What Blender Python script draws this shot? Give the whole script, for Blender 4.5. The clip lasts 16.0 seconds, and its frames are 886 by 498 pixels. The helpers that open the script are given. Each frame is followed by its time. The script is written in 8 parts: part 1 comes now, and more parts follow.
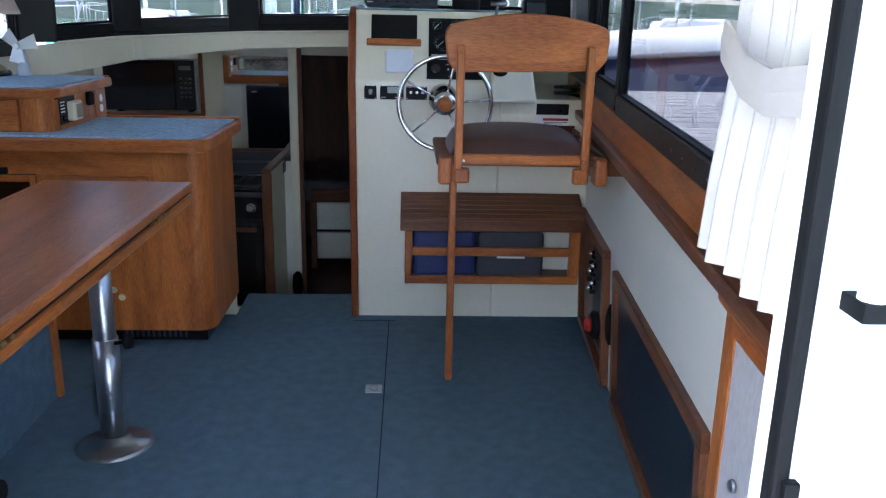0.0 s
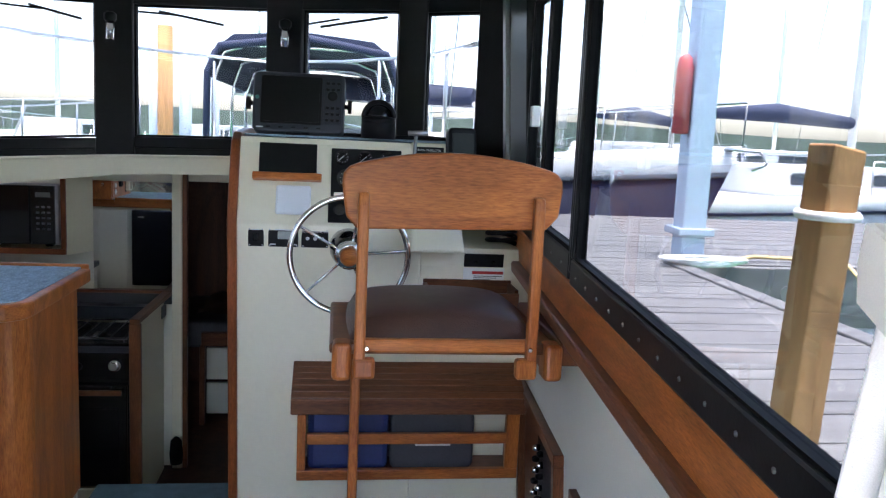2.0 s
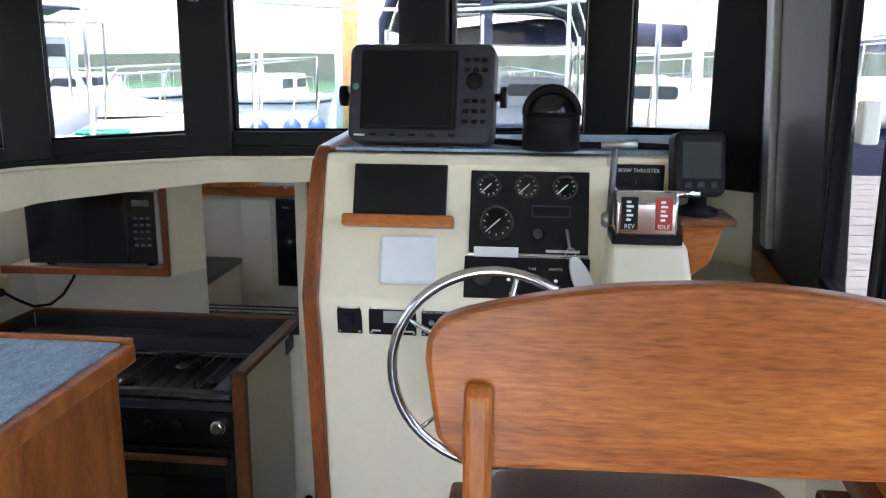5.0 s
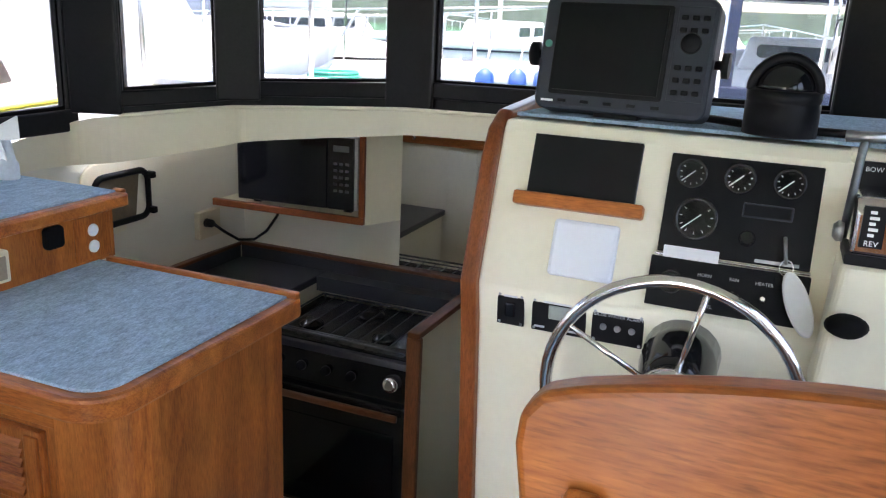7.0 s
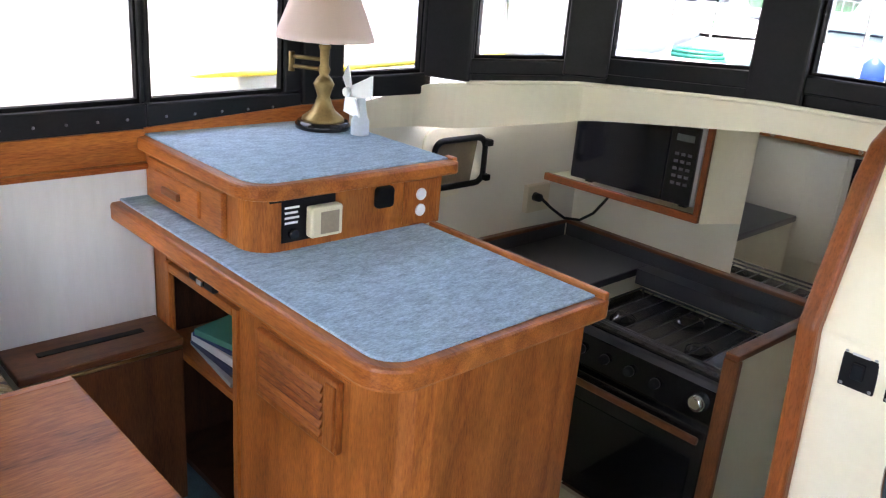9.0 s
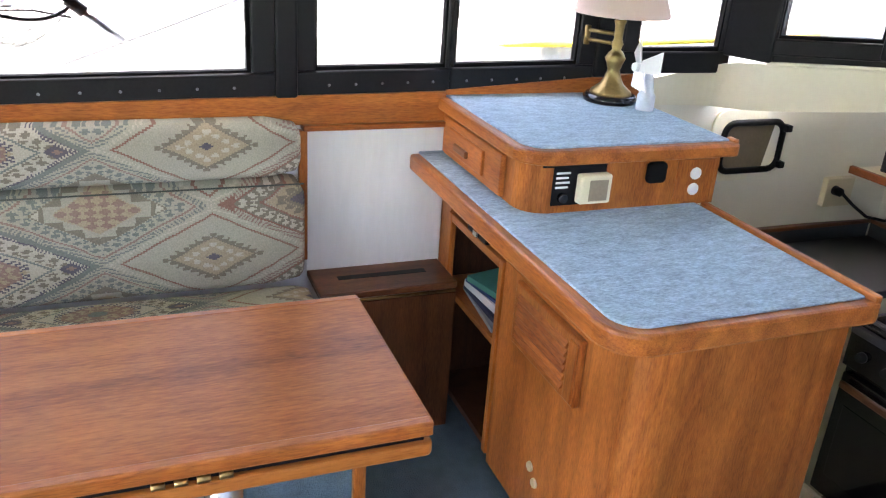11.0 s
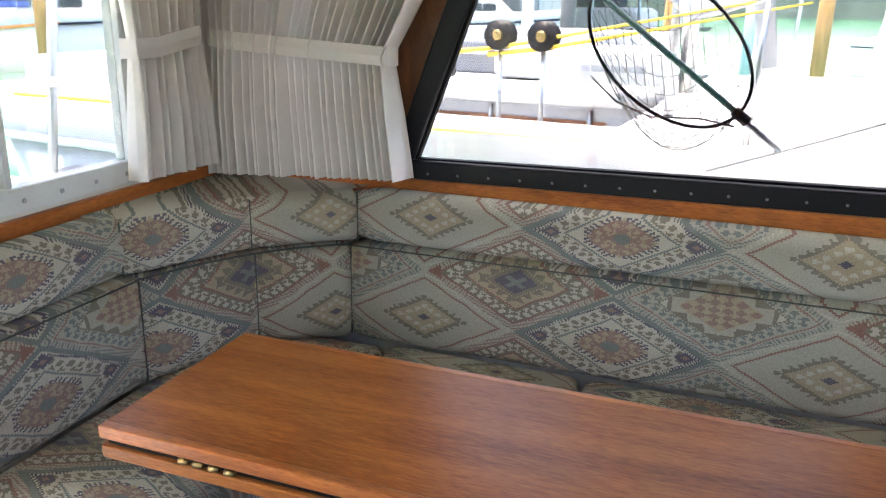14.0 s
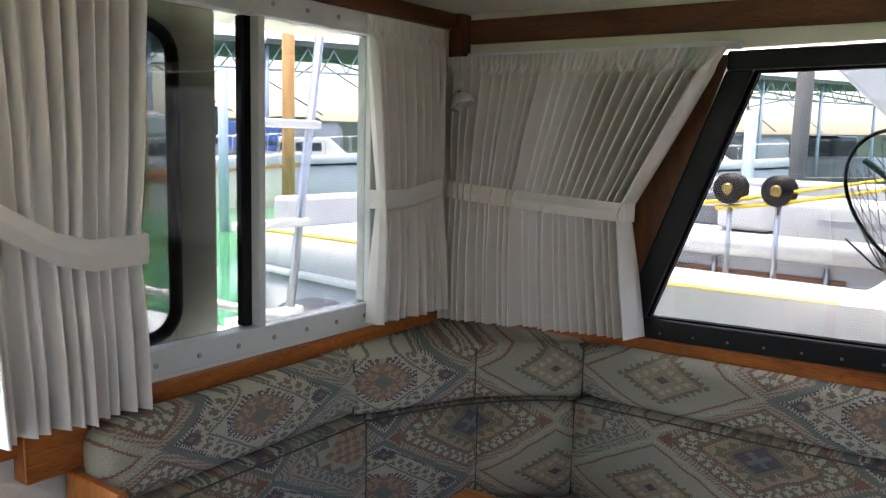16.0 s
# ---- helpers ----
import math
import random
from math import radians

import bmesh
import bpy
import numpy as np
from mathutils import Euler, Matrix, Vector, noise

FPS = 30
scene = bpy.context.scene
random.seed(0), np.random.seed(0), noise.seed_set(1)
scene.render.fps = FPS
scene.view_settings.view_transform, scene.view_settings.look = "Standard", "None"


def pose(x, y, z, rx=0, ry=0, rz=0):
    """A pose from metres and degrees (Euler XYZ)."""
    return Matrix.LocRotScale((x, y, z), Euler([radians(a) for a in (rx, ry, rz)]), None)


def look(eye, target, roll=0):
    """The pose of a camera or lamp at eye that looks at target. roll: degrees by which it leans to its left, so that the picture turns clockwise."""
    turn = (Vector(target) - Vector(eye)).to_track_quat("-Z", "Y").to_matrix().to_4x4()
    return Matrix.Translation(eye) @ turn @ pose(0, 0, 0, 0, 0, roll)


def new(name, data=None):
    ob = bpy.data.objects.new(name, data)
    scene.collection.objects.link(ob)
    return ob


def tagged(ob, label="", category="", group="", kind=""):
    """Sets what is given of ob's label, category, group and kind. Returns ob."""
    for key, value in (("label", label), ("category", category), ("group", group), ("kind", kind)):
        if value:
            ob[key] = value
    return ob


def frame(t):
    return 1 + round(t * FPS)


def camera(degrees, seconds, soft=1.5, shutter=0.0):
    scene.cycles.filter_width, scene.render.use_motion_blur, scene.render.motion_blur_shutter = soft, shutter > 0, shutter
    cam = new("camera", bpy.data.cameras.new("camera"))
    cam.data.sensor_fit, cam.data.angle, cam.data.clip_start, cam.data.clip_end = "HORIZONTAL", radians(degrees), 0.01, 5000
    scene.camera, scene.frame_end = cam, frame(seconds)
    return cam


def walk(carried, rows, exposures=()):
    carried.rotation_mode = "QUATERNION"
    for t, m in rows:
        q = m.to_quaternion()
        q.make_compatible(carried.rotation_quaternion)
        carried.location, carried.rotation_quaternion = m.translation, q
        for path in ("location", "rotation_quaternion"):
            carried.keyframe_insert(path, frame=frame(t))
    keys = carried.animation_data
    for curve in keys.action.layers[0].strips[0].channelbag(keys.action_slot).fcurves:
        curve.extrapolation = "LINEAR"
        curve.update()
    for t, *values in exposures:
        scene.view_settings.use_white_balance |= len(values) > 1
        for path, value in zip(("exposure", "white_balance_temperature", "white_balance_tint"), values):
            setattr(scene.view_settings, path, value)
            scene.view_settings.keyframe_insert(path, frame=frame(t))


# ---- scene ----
cam = camera(57.2, 16.0, soft=1.2)
PATH = [
    (0, (-0.392, 0.283, 1.309), (-0.305, 2.204, 0.761), 1.3),
    (0.5, (-0.382, 0.445, 1.309), (-0.226, 2.377, 0.819), 0.0),
    (1, (-0.412, 0.621, 1.328), (-0.188, 2.565, 0.913), -1.3),
    (1.5, (-0.371, 0.812, 1.344), (-0.074, 2.762, 1.016), 1.1),
    (2, (-0.302, 0.997, 1.365), (-0.034, 2.96, 1.087), 2.6),
    (2.5, (-0.293, 1.173, 1.374), (-0.078, 3.137, 1.064), 1.7),
    (3, (-0.311, 1.427, 1.432), (-0.107, 3.392, 1.117), -0.4),
    (5.5, (-0.171, 2.217, 1.503), (-0.548, 4.12, 1.017), 0.8),
    (6, (-0.161, 2.277, 1.507), (-0.695, 4.129, 0.97), 0.9),
    (6.5, (-0.166, 2.304, 1.506), (-0.777, 4.126, 0.949), 1.2),
    (7, (-0.162, 2.353, 1.508), (-0.878, 4.136, 0.951), 2.7),
    (7.5, (-0.215, 2.413, 1.507), (-1.06, 4.128, 0.918), 2.8),
    (8, (-0.278, 2.453, 1.506), (-1.249, 4.084, 0.876), 2.9),
    (8.5, (-0.266, 2.479, 1.514), (-1.442, 3.959, 0.859), 3.9),
    (9, (-0.22, 2.491, 1.517), (-1.571, 3.804, 0.847), 4.7),
    (11.5, (-0.083, 2.492, 1.545), (-1.843, 2.959, 0.717), 2.8),
    (12, (-0.085, 2.508, 1.542), (-1.884, 2.691, 0.688), 1.3),
    (12.5, (-0.096, 2.507, 1.53), (-1.927, 2.45, 0.726), 1.1),
    (13, (-0.089, 2.479, 1.529), (-1.917, 2.193, 0.77), 1.5),
    (13.5, (-0.07, 2.45, 1.523), (-1.891, 1.984, 0.839), 1.6),
    (14, (-0.079, 2.419, 1.53), (-1.87, 1.75, 0.941), 1.0),
    (14.5, (-0.078, 2.393, 1.543), (-1.828, 1.567, 1.037), 1.3),
    (15, (-0.082, 2.358, 1.544), (-1.786, 1.385, 1.161), 1.4),
    (15.5, (-0.081, 2.342, 1.557), (-1.741, 1.271, 1.244), 1.2),
    (16, (-0.082, 2.331, 1.559), (-1.705, 1.192, 1.294), 1.4),
]
EXPOSURES = [(0, 4.4, 6050, 18), (1, 4.6, 6350, 19), (2.5, 4.45, 6600, 19), (3, 4.6, 6700, 19), (5.5, 5.0, 7300, 20), (7, 5.15, 7400, 21), (9, 5.6, 7750, 23), (12, 5.9, 7600, 20), (13.5, 5.55, 7550, 19), (14.5, 4.85, 7400, 20), (15, 4.5, 7450, 20), (16, 4.35, 7500, 20)]
walk(cam, [(t, look(eye, target, roll)) for t, eye, target, roll in PATH], EXPOSURES)

import colorsys

# world, sun, exposure
world = bpy.data.worlds.new("sky")
scene.world = world
world.use_nodes = True
wn = world.node_tree.nodes
sky = wn.new("ShaderNodeTexSky")
sky.sky_type = "NISHITA"
sky.sun_disc = False
sky.sun_elevation = radians(83)
sky.sun_rotation = radians(200)
sky.air_density, sky.dust_density = 1.0, 3.0
wn["Background"].inputs["Strength"].default_value = 0.15
world.node_tree.links.new(sky.outputs["Color"], wn["Background"].inputs["Color"])
sun_data = bpy.data.lights.new("sun", "SUN")
sun_data.energy, sun_data.angle, sun_data.color = 2.0, radians(12), (1.0, 0.95, 0.88)
sun = new("sun", sun_data)
sun.matrix_world = look((0.9, -1.6, 16), (0, 0, 0))


# materials
def mat(name, color, rough=0.5, metal=0.0, var=0.12, scale=18.0, bump=0.0, bscale=120.0, stretch=(1, 1, 1), coat=0.0, spec=0.5, fine=0.5):
    m = bpy.data.materials.new(name)
    m.use_nodes = True
    nt = m.node_tree
    b = nt.nodes["Principled BSDF"]
    b.inputs["Roughness"].default_value = rough
    b.inputs["Metallic"].default_value = metal
    b.inputs["Coat Weight"].default_value = coat
    b.inputs["Specular IOR Level"].default_value = spec
    tc = nt.nodes.new("ShaderNodeTexCoord")
    mp = nt.nodes.new("ShaderNodeMapping")
    mp.inputs["Scale"].default_value = stretch
    nt.links.new(tc.outputs["Object"], mp.inputs["Vector"])
    n1 = nt.nodes.new("ShaderNodeTexNoise")
    n1.inputs["Scale"].default_value = scale
    n1.inputs["Detail"].default_value = 5
    n2 = nt.nodes.new("ShaderNodeTexNoise")
    n2.inputs["Scale"].default_value = bscale
    n2.inputs["Detail"].default_value = 3
    nt.links.new(mp.outputs["Vector"], n1.inputs["Vector"])
    nt.links.new(mp.outputs["Vector"], n2.inputs["Vector"])
    mx = nt.nodes.new("ShaderNodeMix")
    mx.inputs["Factor"].default_value = fine
    nt.links.new(n1.outputs["Fac"], mx.inputs["A"])
    nt.links.new(n2.outputs["Fac"], mx.inputs["B"])
    ramp = nt.nodes.new("ShaderNodeValToRGB")
    ramp.color_ramp.elements[0].position, ramp.color_ramp.elements[1].position = 0.3, 0.7
    ramp.color_ramp.elements[0].color = (*[c * (1 - var) for c in color], 1)
    ramp.color_ramp.elements[1].color = (*[min(1, c * (1 + var)) for c in color], 1)
    nt.links.new(mx.outputs["Result"], ramp.inputs["Fac"])
    nt.links.new(ramp.outputs["Color"], b.inputs["Base Color"])
    if bump:
        bp = nt.nodes.new("ShaderNodeBump")
        bp.inputs["Strength"].default_value = bump
        bp.inputs["Distance"].default_value = 0.004
        nt.links.new(n2.outputs["Fac"], bp.inputs["Height"])
        nt.links.new(bp.outputs["Normal"], b.inputs["Normal"])
    return m


def wood(name, dark, light, axis="x", rough=0.36, coat=0.04, size=1.0, spec=0.28, figure=1.0):
    """Varnished wood with long grain along one axis, broad bands and fine pores."""
    m = bpy.data.materials.new(name)
    m.use_nodes = True
    nt = m.node_tree
    b = nt.nodes["Principled BSDF"]
    b.inputs["Roughness"].default_value = rough
    b.inputs["Coat Weight"].default_value = coat
    b.inputs["Coat Roughness"].default_value = 0.15
    b.inputs["Specular IOR Level"].default_value = spec
    tc = nt.nodes.new("ShaderNodeTexCoord")
    info = nt.nodes.new("ShaderNodeObjectInfo")
    add = nt.nodes.new("ShaderNodeVectorMath")
    add.operation = "ADD"
    nt.links.new(tc.outputs["Object"], add.inputs[0])
    mul = nt.nodes.new("ShaderNodeMath")
    mul.operation = "MULTIPLY"
    mul.inputs[1].default_value = 7.0
    nt.links.new(info.outputs["Random"], mul.inputs[0])
    nt.links.new(mul.outputs[0], add.inputs[1])
    mp = nt.nodes.new("ShaderNodeMapping")
    s = {"x": (1.2, 14, 14), "y": (14, 1.2, 14), "z": (14, 14, 1.2)}[axis]
    mp.inputs["Scale"].default_value = [v * size for v in s]
    nt.links.new(add.outputs[0], mp.inputs["Vector"])
    big = nt.nodes.new("ShaderNodeTexNoise")
    big.inputs["Scale"].default_value, big.inputs["Detail"].default_value, big.inputs["Distortion"].default_value = 1.0, 4, 0.6
    fine = nt.nodes.new("ShaderNodeTexNoise")
    fine.inputs["Scale"].default_value, fine.inputs["Detail"].default_value = 9.0, 4
    mp2 = nt.nodes.new("ShaderNodeMapping")
    s2 = {"x": (4, 30, 30), "y": (30, 4, 30), "z": (30, 30, 4)}[axis]
    mp2.inputs["Scale"].default_value = s2
    nt.links.new(add.outputs[0], mp2.inputs["Vector"])
    nt.links.new(mp.outputs["Vector"], big.inputs["Vector"])
    nt.links.new(mp2.outputs["Vector"], fine.inputs["Vector"])
    mx = nt.nodes.new("ShaderNodeMix")
    mx.inputs["Factor"].default_value = 0.45
    nt.links.new(big.outputs["Fac"], mx.inputs["A"])
    nt.links.new(fine.outputs["Fac"], mx.inputs["B"])
    ramp = nt.nodes.new("ShaderNodeValToRGB")
    e = ramp.color_ramp.elements
    e[0].position, e[1].position = 0.36, 0.63
    e[0].color, e[1].color = (*dark, 1), (*light, 1)
    e.new(0.28).color = (*[c * 0.6 for c in dark], 1)
    nt.links.new(mx.outputs["Result"], ramp.inputs["Fac"])
    # flame figure: growth bands of a slow noise, and short dark pores along the grain
    def layer(scale3, detail, dist=0.0):
        q = nt.nodes.new("ShaderNodeMapping")
        q.inputs["Scale"].default_value = scale3
        n = nt.nodes.new("ShaderNodeTexNoise")
        n.inputs["Scale"].default_value, n.inputs["Detail"].default_value, n.inputs["Distortion"].default_value = 1.0, detail, dist
        nt.links.new(add.outputs[0], q.inputs["Vector"])
        nt.links.new(q.outputs["Vector"], n.inputs["Vector"])
        return n.outputs["Fac"]

    def tone(value, lo, hi, dark_, src):
        r = nt.nodes.new("ShaderNodeMapRange")
        r.inputs["From Min"].default_value, r.inputs["From Max"].default_value = lo, hi
        r.inputs["To Min"].default_value, r.inputs["To Max"].default_value = dark_, 1.0
        nt.links.new(value, r.inputs["Value"])
        k = nt.nodes.new("ShaderNodeMix")
        k.data_type, k.blend_type = "RGBA", "MULTIPLY"
        k.inputs["Factor"].default_value = 1.0
        nt.links.new(src, k.inputs["A"])
        nt.links.new(r.outputs["Result"], k.inputs["B"])
        return k.outputs["Result"]

    def along(a_, c_):
        return {"x": (a_, c_, c_), "y": (c_, a_, c_), "z": (c_, c_, a_)}[axis]
    wave = nt.nodes.new("ShaderNodeMath")
    wave.operation, wave.inputs[1].default_value = "MULTIPLY", 60.0
    nt.links.new(layer(along(0.9 * size, 4.5 * size), 2, 0.3), wave.inputs[0])
    sine = nt.nodes.new("ShaderNodeMath")
    sine.operation = "SINE"
    nt.links.new(wave.outputs[0], sine.inputs[0])
    toned = tone(sine.outputs[0], -1.0, 0.4, 1.0 - 0.20 * figure, ramp.outputs["Color"])
    toned = tone(layer(along(55.0, 480.0), 2), 0.34, 0.47, 1.0 - 0.22 * figure, toned)
    nt.links.new(toned, b.inputs["Base Color"])
    bp = nt.nodes.new("ShaderNodeBump")
    bp.inputs["Strength"].default_value, bp.inputs["Distance"].default_value = 0.12, 0.001
    nt.links.new(fine.outputs["Fac"], bp.inputs["Height"])
    nt.links.new(bp.outputs["Normal"], b.inputs["Normal"])
    return m


TD, TL = (0.27, 0.068, 0.015), (0.52, 0.165, 0.038)
TEAK_X, TEAK_Y, TEAK_Z = [wood("teak_" + a, TD, TL, a) for a in "xyz"]
DARK_X, DARK_Y, DARK_Z = [wood("dark_teak_" + a, (0.10, 0.034, 0.013), (0.22, 0.078, 0.03), a) for a in "xyz"]
TABLE_Y = wood("table_teak", (0.20, 0.053, 0.011), (0.40, 0.130, 0.030), "y", rough=0.34, coat=0.0, size=0.8, spec=0.15, figure=0.45)
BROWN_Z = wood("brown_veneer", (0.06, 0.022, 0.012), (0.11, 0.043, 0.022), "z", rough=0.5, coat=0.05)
EDGE_X, EDGE_Z = [wood("red_teak_edge_" + a, (0.15, 0.038, 0.011), (0.29, 0.080, 0.023), a) for a in "xz"]
CREAM = mat("cream_gelcoat", (0.78, 0.73, 0.57), 0.35, var=0.03, scale=3, bump=0.05, bscale=60)
CREAM_MATT = mat("cream_paint", (0.76, 0.73, 0.62), 0.55, var=0.04, scale=4, bump=0.08, bscale=200)
VINYL = mat("pale_vinyl_panel", (0.72, 0.71, 0.69), 0.5, var=0.06, scale=6, bump=0.1, bscale=60, stretch=(1, 1, 0.15))
CARPET = mat("blue_grey_carpet", (0.110, 0.170, 0.205), 0.95, var=0.32, scale=22, bump=1.0, bscale=300, spec=0.1, fine=0.6)
CARPET_TOP = mat("pale_blue_carpet", (0.30, 0.405, 0.50), 0.95, var=0.42, scale=60, bump=1.0, bscale=300, stretch=(1, 0.35, 1), spec=0.1, fine=0.6)
BLACK_FRAME = mat("black_anodised_frame", (0.007, 0.007, 0.008), 0.36, var=0.3, scale=30, bump=0.05, spec=0.25)
BLACK = mat("black_plastic", (0.006, 0.006, 0.007), 0.45, var=0.3, scale=40, bump=0.1, bscale=500, spec=0.15)
GREY_PLASTIC = mat("slate_grey_plastic", (0.022, 0.027, 0.037), 0.5, var=0.1, scale=40, bump=0.1, bscale=600, spec=0.35)
GLOSS_BLACK = mat("gloss_black", (0.006, 0.006, 0.007), 0.08, var=0.2)
SCREEN = mat("dark_screen", (0.004, 0.0045, 0.0055), 0.3, var=0.2, spec=0.2)
CHROME = mat("chrome", (0.72, 0.72, 0.73), 0.12, 1.0, var=0.05)
STEEL = mat("brushed_steel", (0.42, 0.43, 0.44), 0.32, 1.0, var=0.12, scale=60, bump=0.05, bscale=400)
ALU_WHITE = mat("white_aluminium_frame", (0.66, 0.665, 0.63), 0.4, var=0.05, scale=8)
WHITE = mat("white_plastic", (0.8, 0.8, 0.79), 0.45, var=0.03)
DARK_STEEL = mat("dull_steel", (0.22, 0.23, 0.24), 0.5, 1.0, var=0.2, scale=60)
BOAT_WHITE = mat("weathered_white_gelcoat", (0.42, 0.43, 0.43), 0.45, var=0.05, scale=0.8, bscale=1.2, fine=0.1)
WHITE_GEL = mat("white_gelcoat", (0.82, 0.83, 0.83), 0.3, var=0.04, scale=2)
IVORY = mat("ivory_plastic", (0.68, 0.6, 0.42), 0.45, var=0.05)
BRASS = mat("brass", (0.30, 0.205, 0.085), 0.42, 1.0, var=0.15, scale=30)
LEATHER = mat("brown_leather", (0.055, 0.022, 0.014), 0.38, var=0.3, scale=14, bump=0.35, bscale=260, spec=0.42)
CLOTH = mat("white_curtain_cloth", (0.80, 0.75, 0.695), 0.9, var=0.06, scale=10, bump=0.3, bscale=700, spec=0.1)
ct = CLOTH.node_tree
trl = ct.nodes.new("ShaderNodeBsdfTranslucent")
trl.inputs["Color"].default_value = (0.82, 0.78, 0.72, 1)
cmx = ct.nodes.new("ShaderNodeMixShader")
cmx.inputs[0].default_value = 0.05
ct.links.new(ct.nodes["Principled BSDF"].outputs[0], cmx.inputs[1])
ct.links.new(trl.outputs[0], cmx.inputs[2])
ct.links.new(cmx.outputs[0], ct.nodes["Material Output"].inputs["Surface"])
BLUE_VINYL = mat("blue_vinyl", (0.012, 0.025, 0.11), 0.5, var=0.2)
DARK_GREY = mat("charcoal_vinyl", (0.035, 0.035, 0.042), 0.6, var=0.2, bump=0.2)
RED = mat("red_plastic", (0.45, 0.02, 0.015), 0.4, var=0.1)
PAPER = mat("paper", (0.75, 0.78, 0.82), 0.7, var=0.02)
NAVY_DARK = mat("dark_smoked_panel", (0.008, 0.01, 0.016), 0.3, var=0.3, scale=6)
RUBBER = mat("black_rubber", (0.005, 0.005, 0.005), 0.7, var=0.2, spec=0.08)
MARBLE = mat("marbled_laminate", (0.55, 0.52, 0.5), 0.4, var=0.18, scale=5, stretch=(1, 1, 0.4))


def glass(name, tint=(1, 1, 1)):
    m = bpy.data.materials.new(name)
    m.use_nodes = True
    nt = m.node_tree
    for n in list(nt.nodes):
        if n.type != "OUTPUT_MATERIAL":
            nt.nodes.remove(n)
    out = nt.nodes["Material Output"]
    tr = nt.nodes.new("ShaderNodeBsdfTransparent")
    tr.inputs["Color"].default_value = (*tint, 1)
    gl = nt.nodes.new("ShaderNodeBsdfGlossy")
    gl.inputs["Roughness"].default_value = 0.02
    lw = nt.nodes.new("ShaderNodeLayerWeight")
    lw.inputs["Blend"].default_value = 0.5
    pw = nt.nodes.new("ShaderNodeMath")
    pw.operation, pw.inputs[1].default_value = "POWER", 5.0
    nt.links.new(lw.outputs["Facing"], pw.inputs[0])
    fr = nt.nodes.new("ShaderNodeMath")
    fr.operation, fr.inputs[1].default_value, fr.inputs[2].default_value = "MULTIPLY_ADD", 0.5, 0.03
    nt.links.new(pw.outputs[0], fr.inputs[0])
    mx = nt.nodes.new("ShaderNodeMixShader")
    nt.links.new(fr.outputs[0], mx.inputs[0])
    nt.links.new(tr.outputs[0], mx.inputs[1])
    nt.links.new(gl.outputs[0], mx.inputs[2])
    nt.links.new(mx.outputs[0], out.inputs["Surface"])
    return m


GLASS = glass("window_glass", (0.45, 0.465, 0.47))
MIRROR = mat("mirror_silver", (0.8, 0.82, 0.82), 0.02, 1.0, var=0.01)

# mesh helpers, in world metres
ORIGIN = {}


def add_bm(bm, tmp):
    me = bpy.data.meshes.new("tmp")
    tmp.to_mesh(me)
    tmp.free()
    bm.from_mesh(me)
    bpy.data.meshes.remove(me)
    return bm


def bevelled(tmp, bev, seg=2):
    if bev:
        bmesh.ops.recalc_face_normals(tmp, faces=tmp.faces)
        edges = [e for e in tmp.edges if len(e.link_faces) == 2 and e.calc_face_angle(0) > 0.5]
        bmesh.ops.bevel(tmp, geom=edges, offset=bev, segments=seg, profile=0.5, affect="EDGES", clamp_overlap=True)
    bmesh.ops.recalc_face_normals(tmp, faces=tmp.faces)
    return tmp


def hexa(bottom, top, bev=0.0, bm=None, seg=2):
    """A six-sided block from four bottom and four top corners, in the same order."""
    bm = bm or bmesh.new()
    t = bmesh.new()
    v = [t.verts.new(p) for p in (*bottom, *top)]
    for f in ((3, 2, 1, 0), (4, 5, 6, 7), (0, 1, 5, 4), (1, 2, 6, 5), (2, 3, 7, 6), (3, 0, 4, 7)):
        t.faces.new([v[i] for i in f])
    return add_bm(bm, bevelled(t, bev, seg))


def bx(x0, x1, y0, y1, z0, z1, bev=0.0, bm=None, seg=2):
    return hexa([(x0, y0, z0), (x1, y0, z0), (x1, y1, z0), (x0, y1, z0)], [(x0, y0, z1), (x1, y0, z1), (x1, y1, z1), (x0, y1, z1)], bev, bm, seg)


def prism(pts, vec, bev=0.0, bm=None, seg=2):
    """A flat outline pushed along vec."""
    bm = bm or bmesh.new()
    t = bmesh.new()
    a = [t.verts.new(p) for p in pts]
    b = [t.verts.new(Vector(p) + Vector(vec)) for p in pts]
    t.faces.new(a)
    t.faces.new(b[::-1])
    n = len(a)
    for i in range(n):
        t.faces.new((a[i], b[i], b[(i + 1) % n], a[(i + 1) % n]))
    return add_bm(bm, bevelled(t, bev, seg))


def rounded(x0, x1, y0, y1, r, n=5, which=(1, 1, 1, 1)):
    """A rectangle with rounded corners as 2D points; which: corners (x0y0, x1y0, x1y1, x0y1) that are round."""
    pts = []
    for k, (cx, cy, px, py) in enumerate(((x0 + r, y0 + r, x0, y0), (x1 - r, y0 + r, x1, y0), (x1 - r, y1 - r, x1, y1), (x0 + r, y1 - r, x0, y1))):
        if not which[k]:
            pts.append((px, py))
            continue
        for i in range(n + 1):
            a = math.pi * (1 + k / 2) + i / n * math.pi / 2
            pts.append((cx + r * math.cos(a), cy + r * math.sin(a)))
    return pts


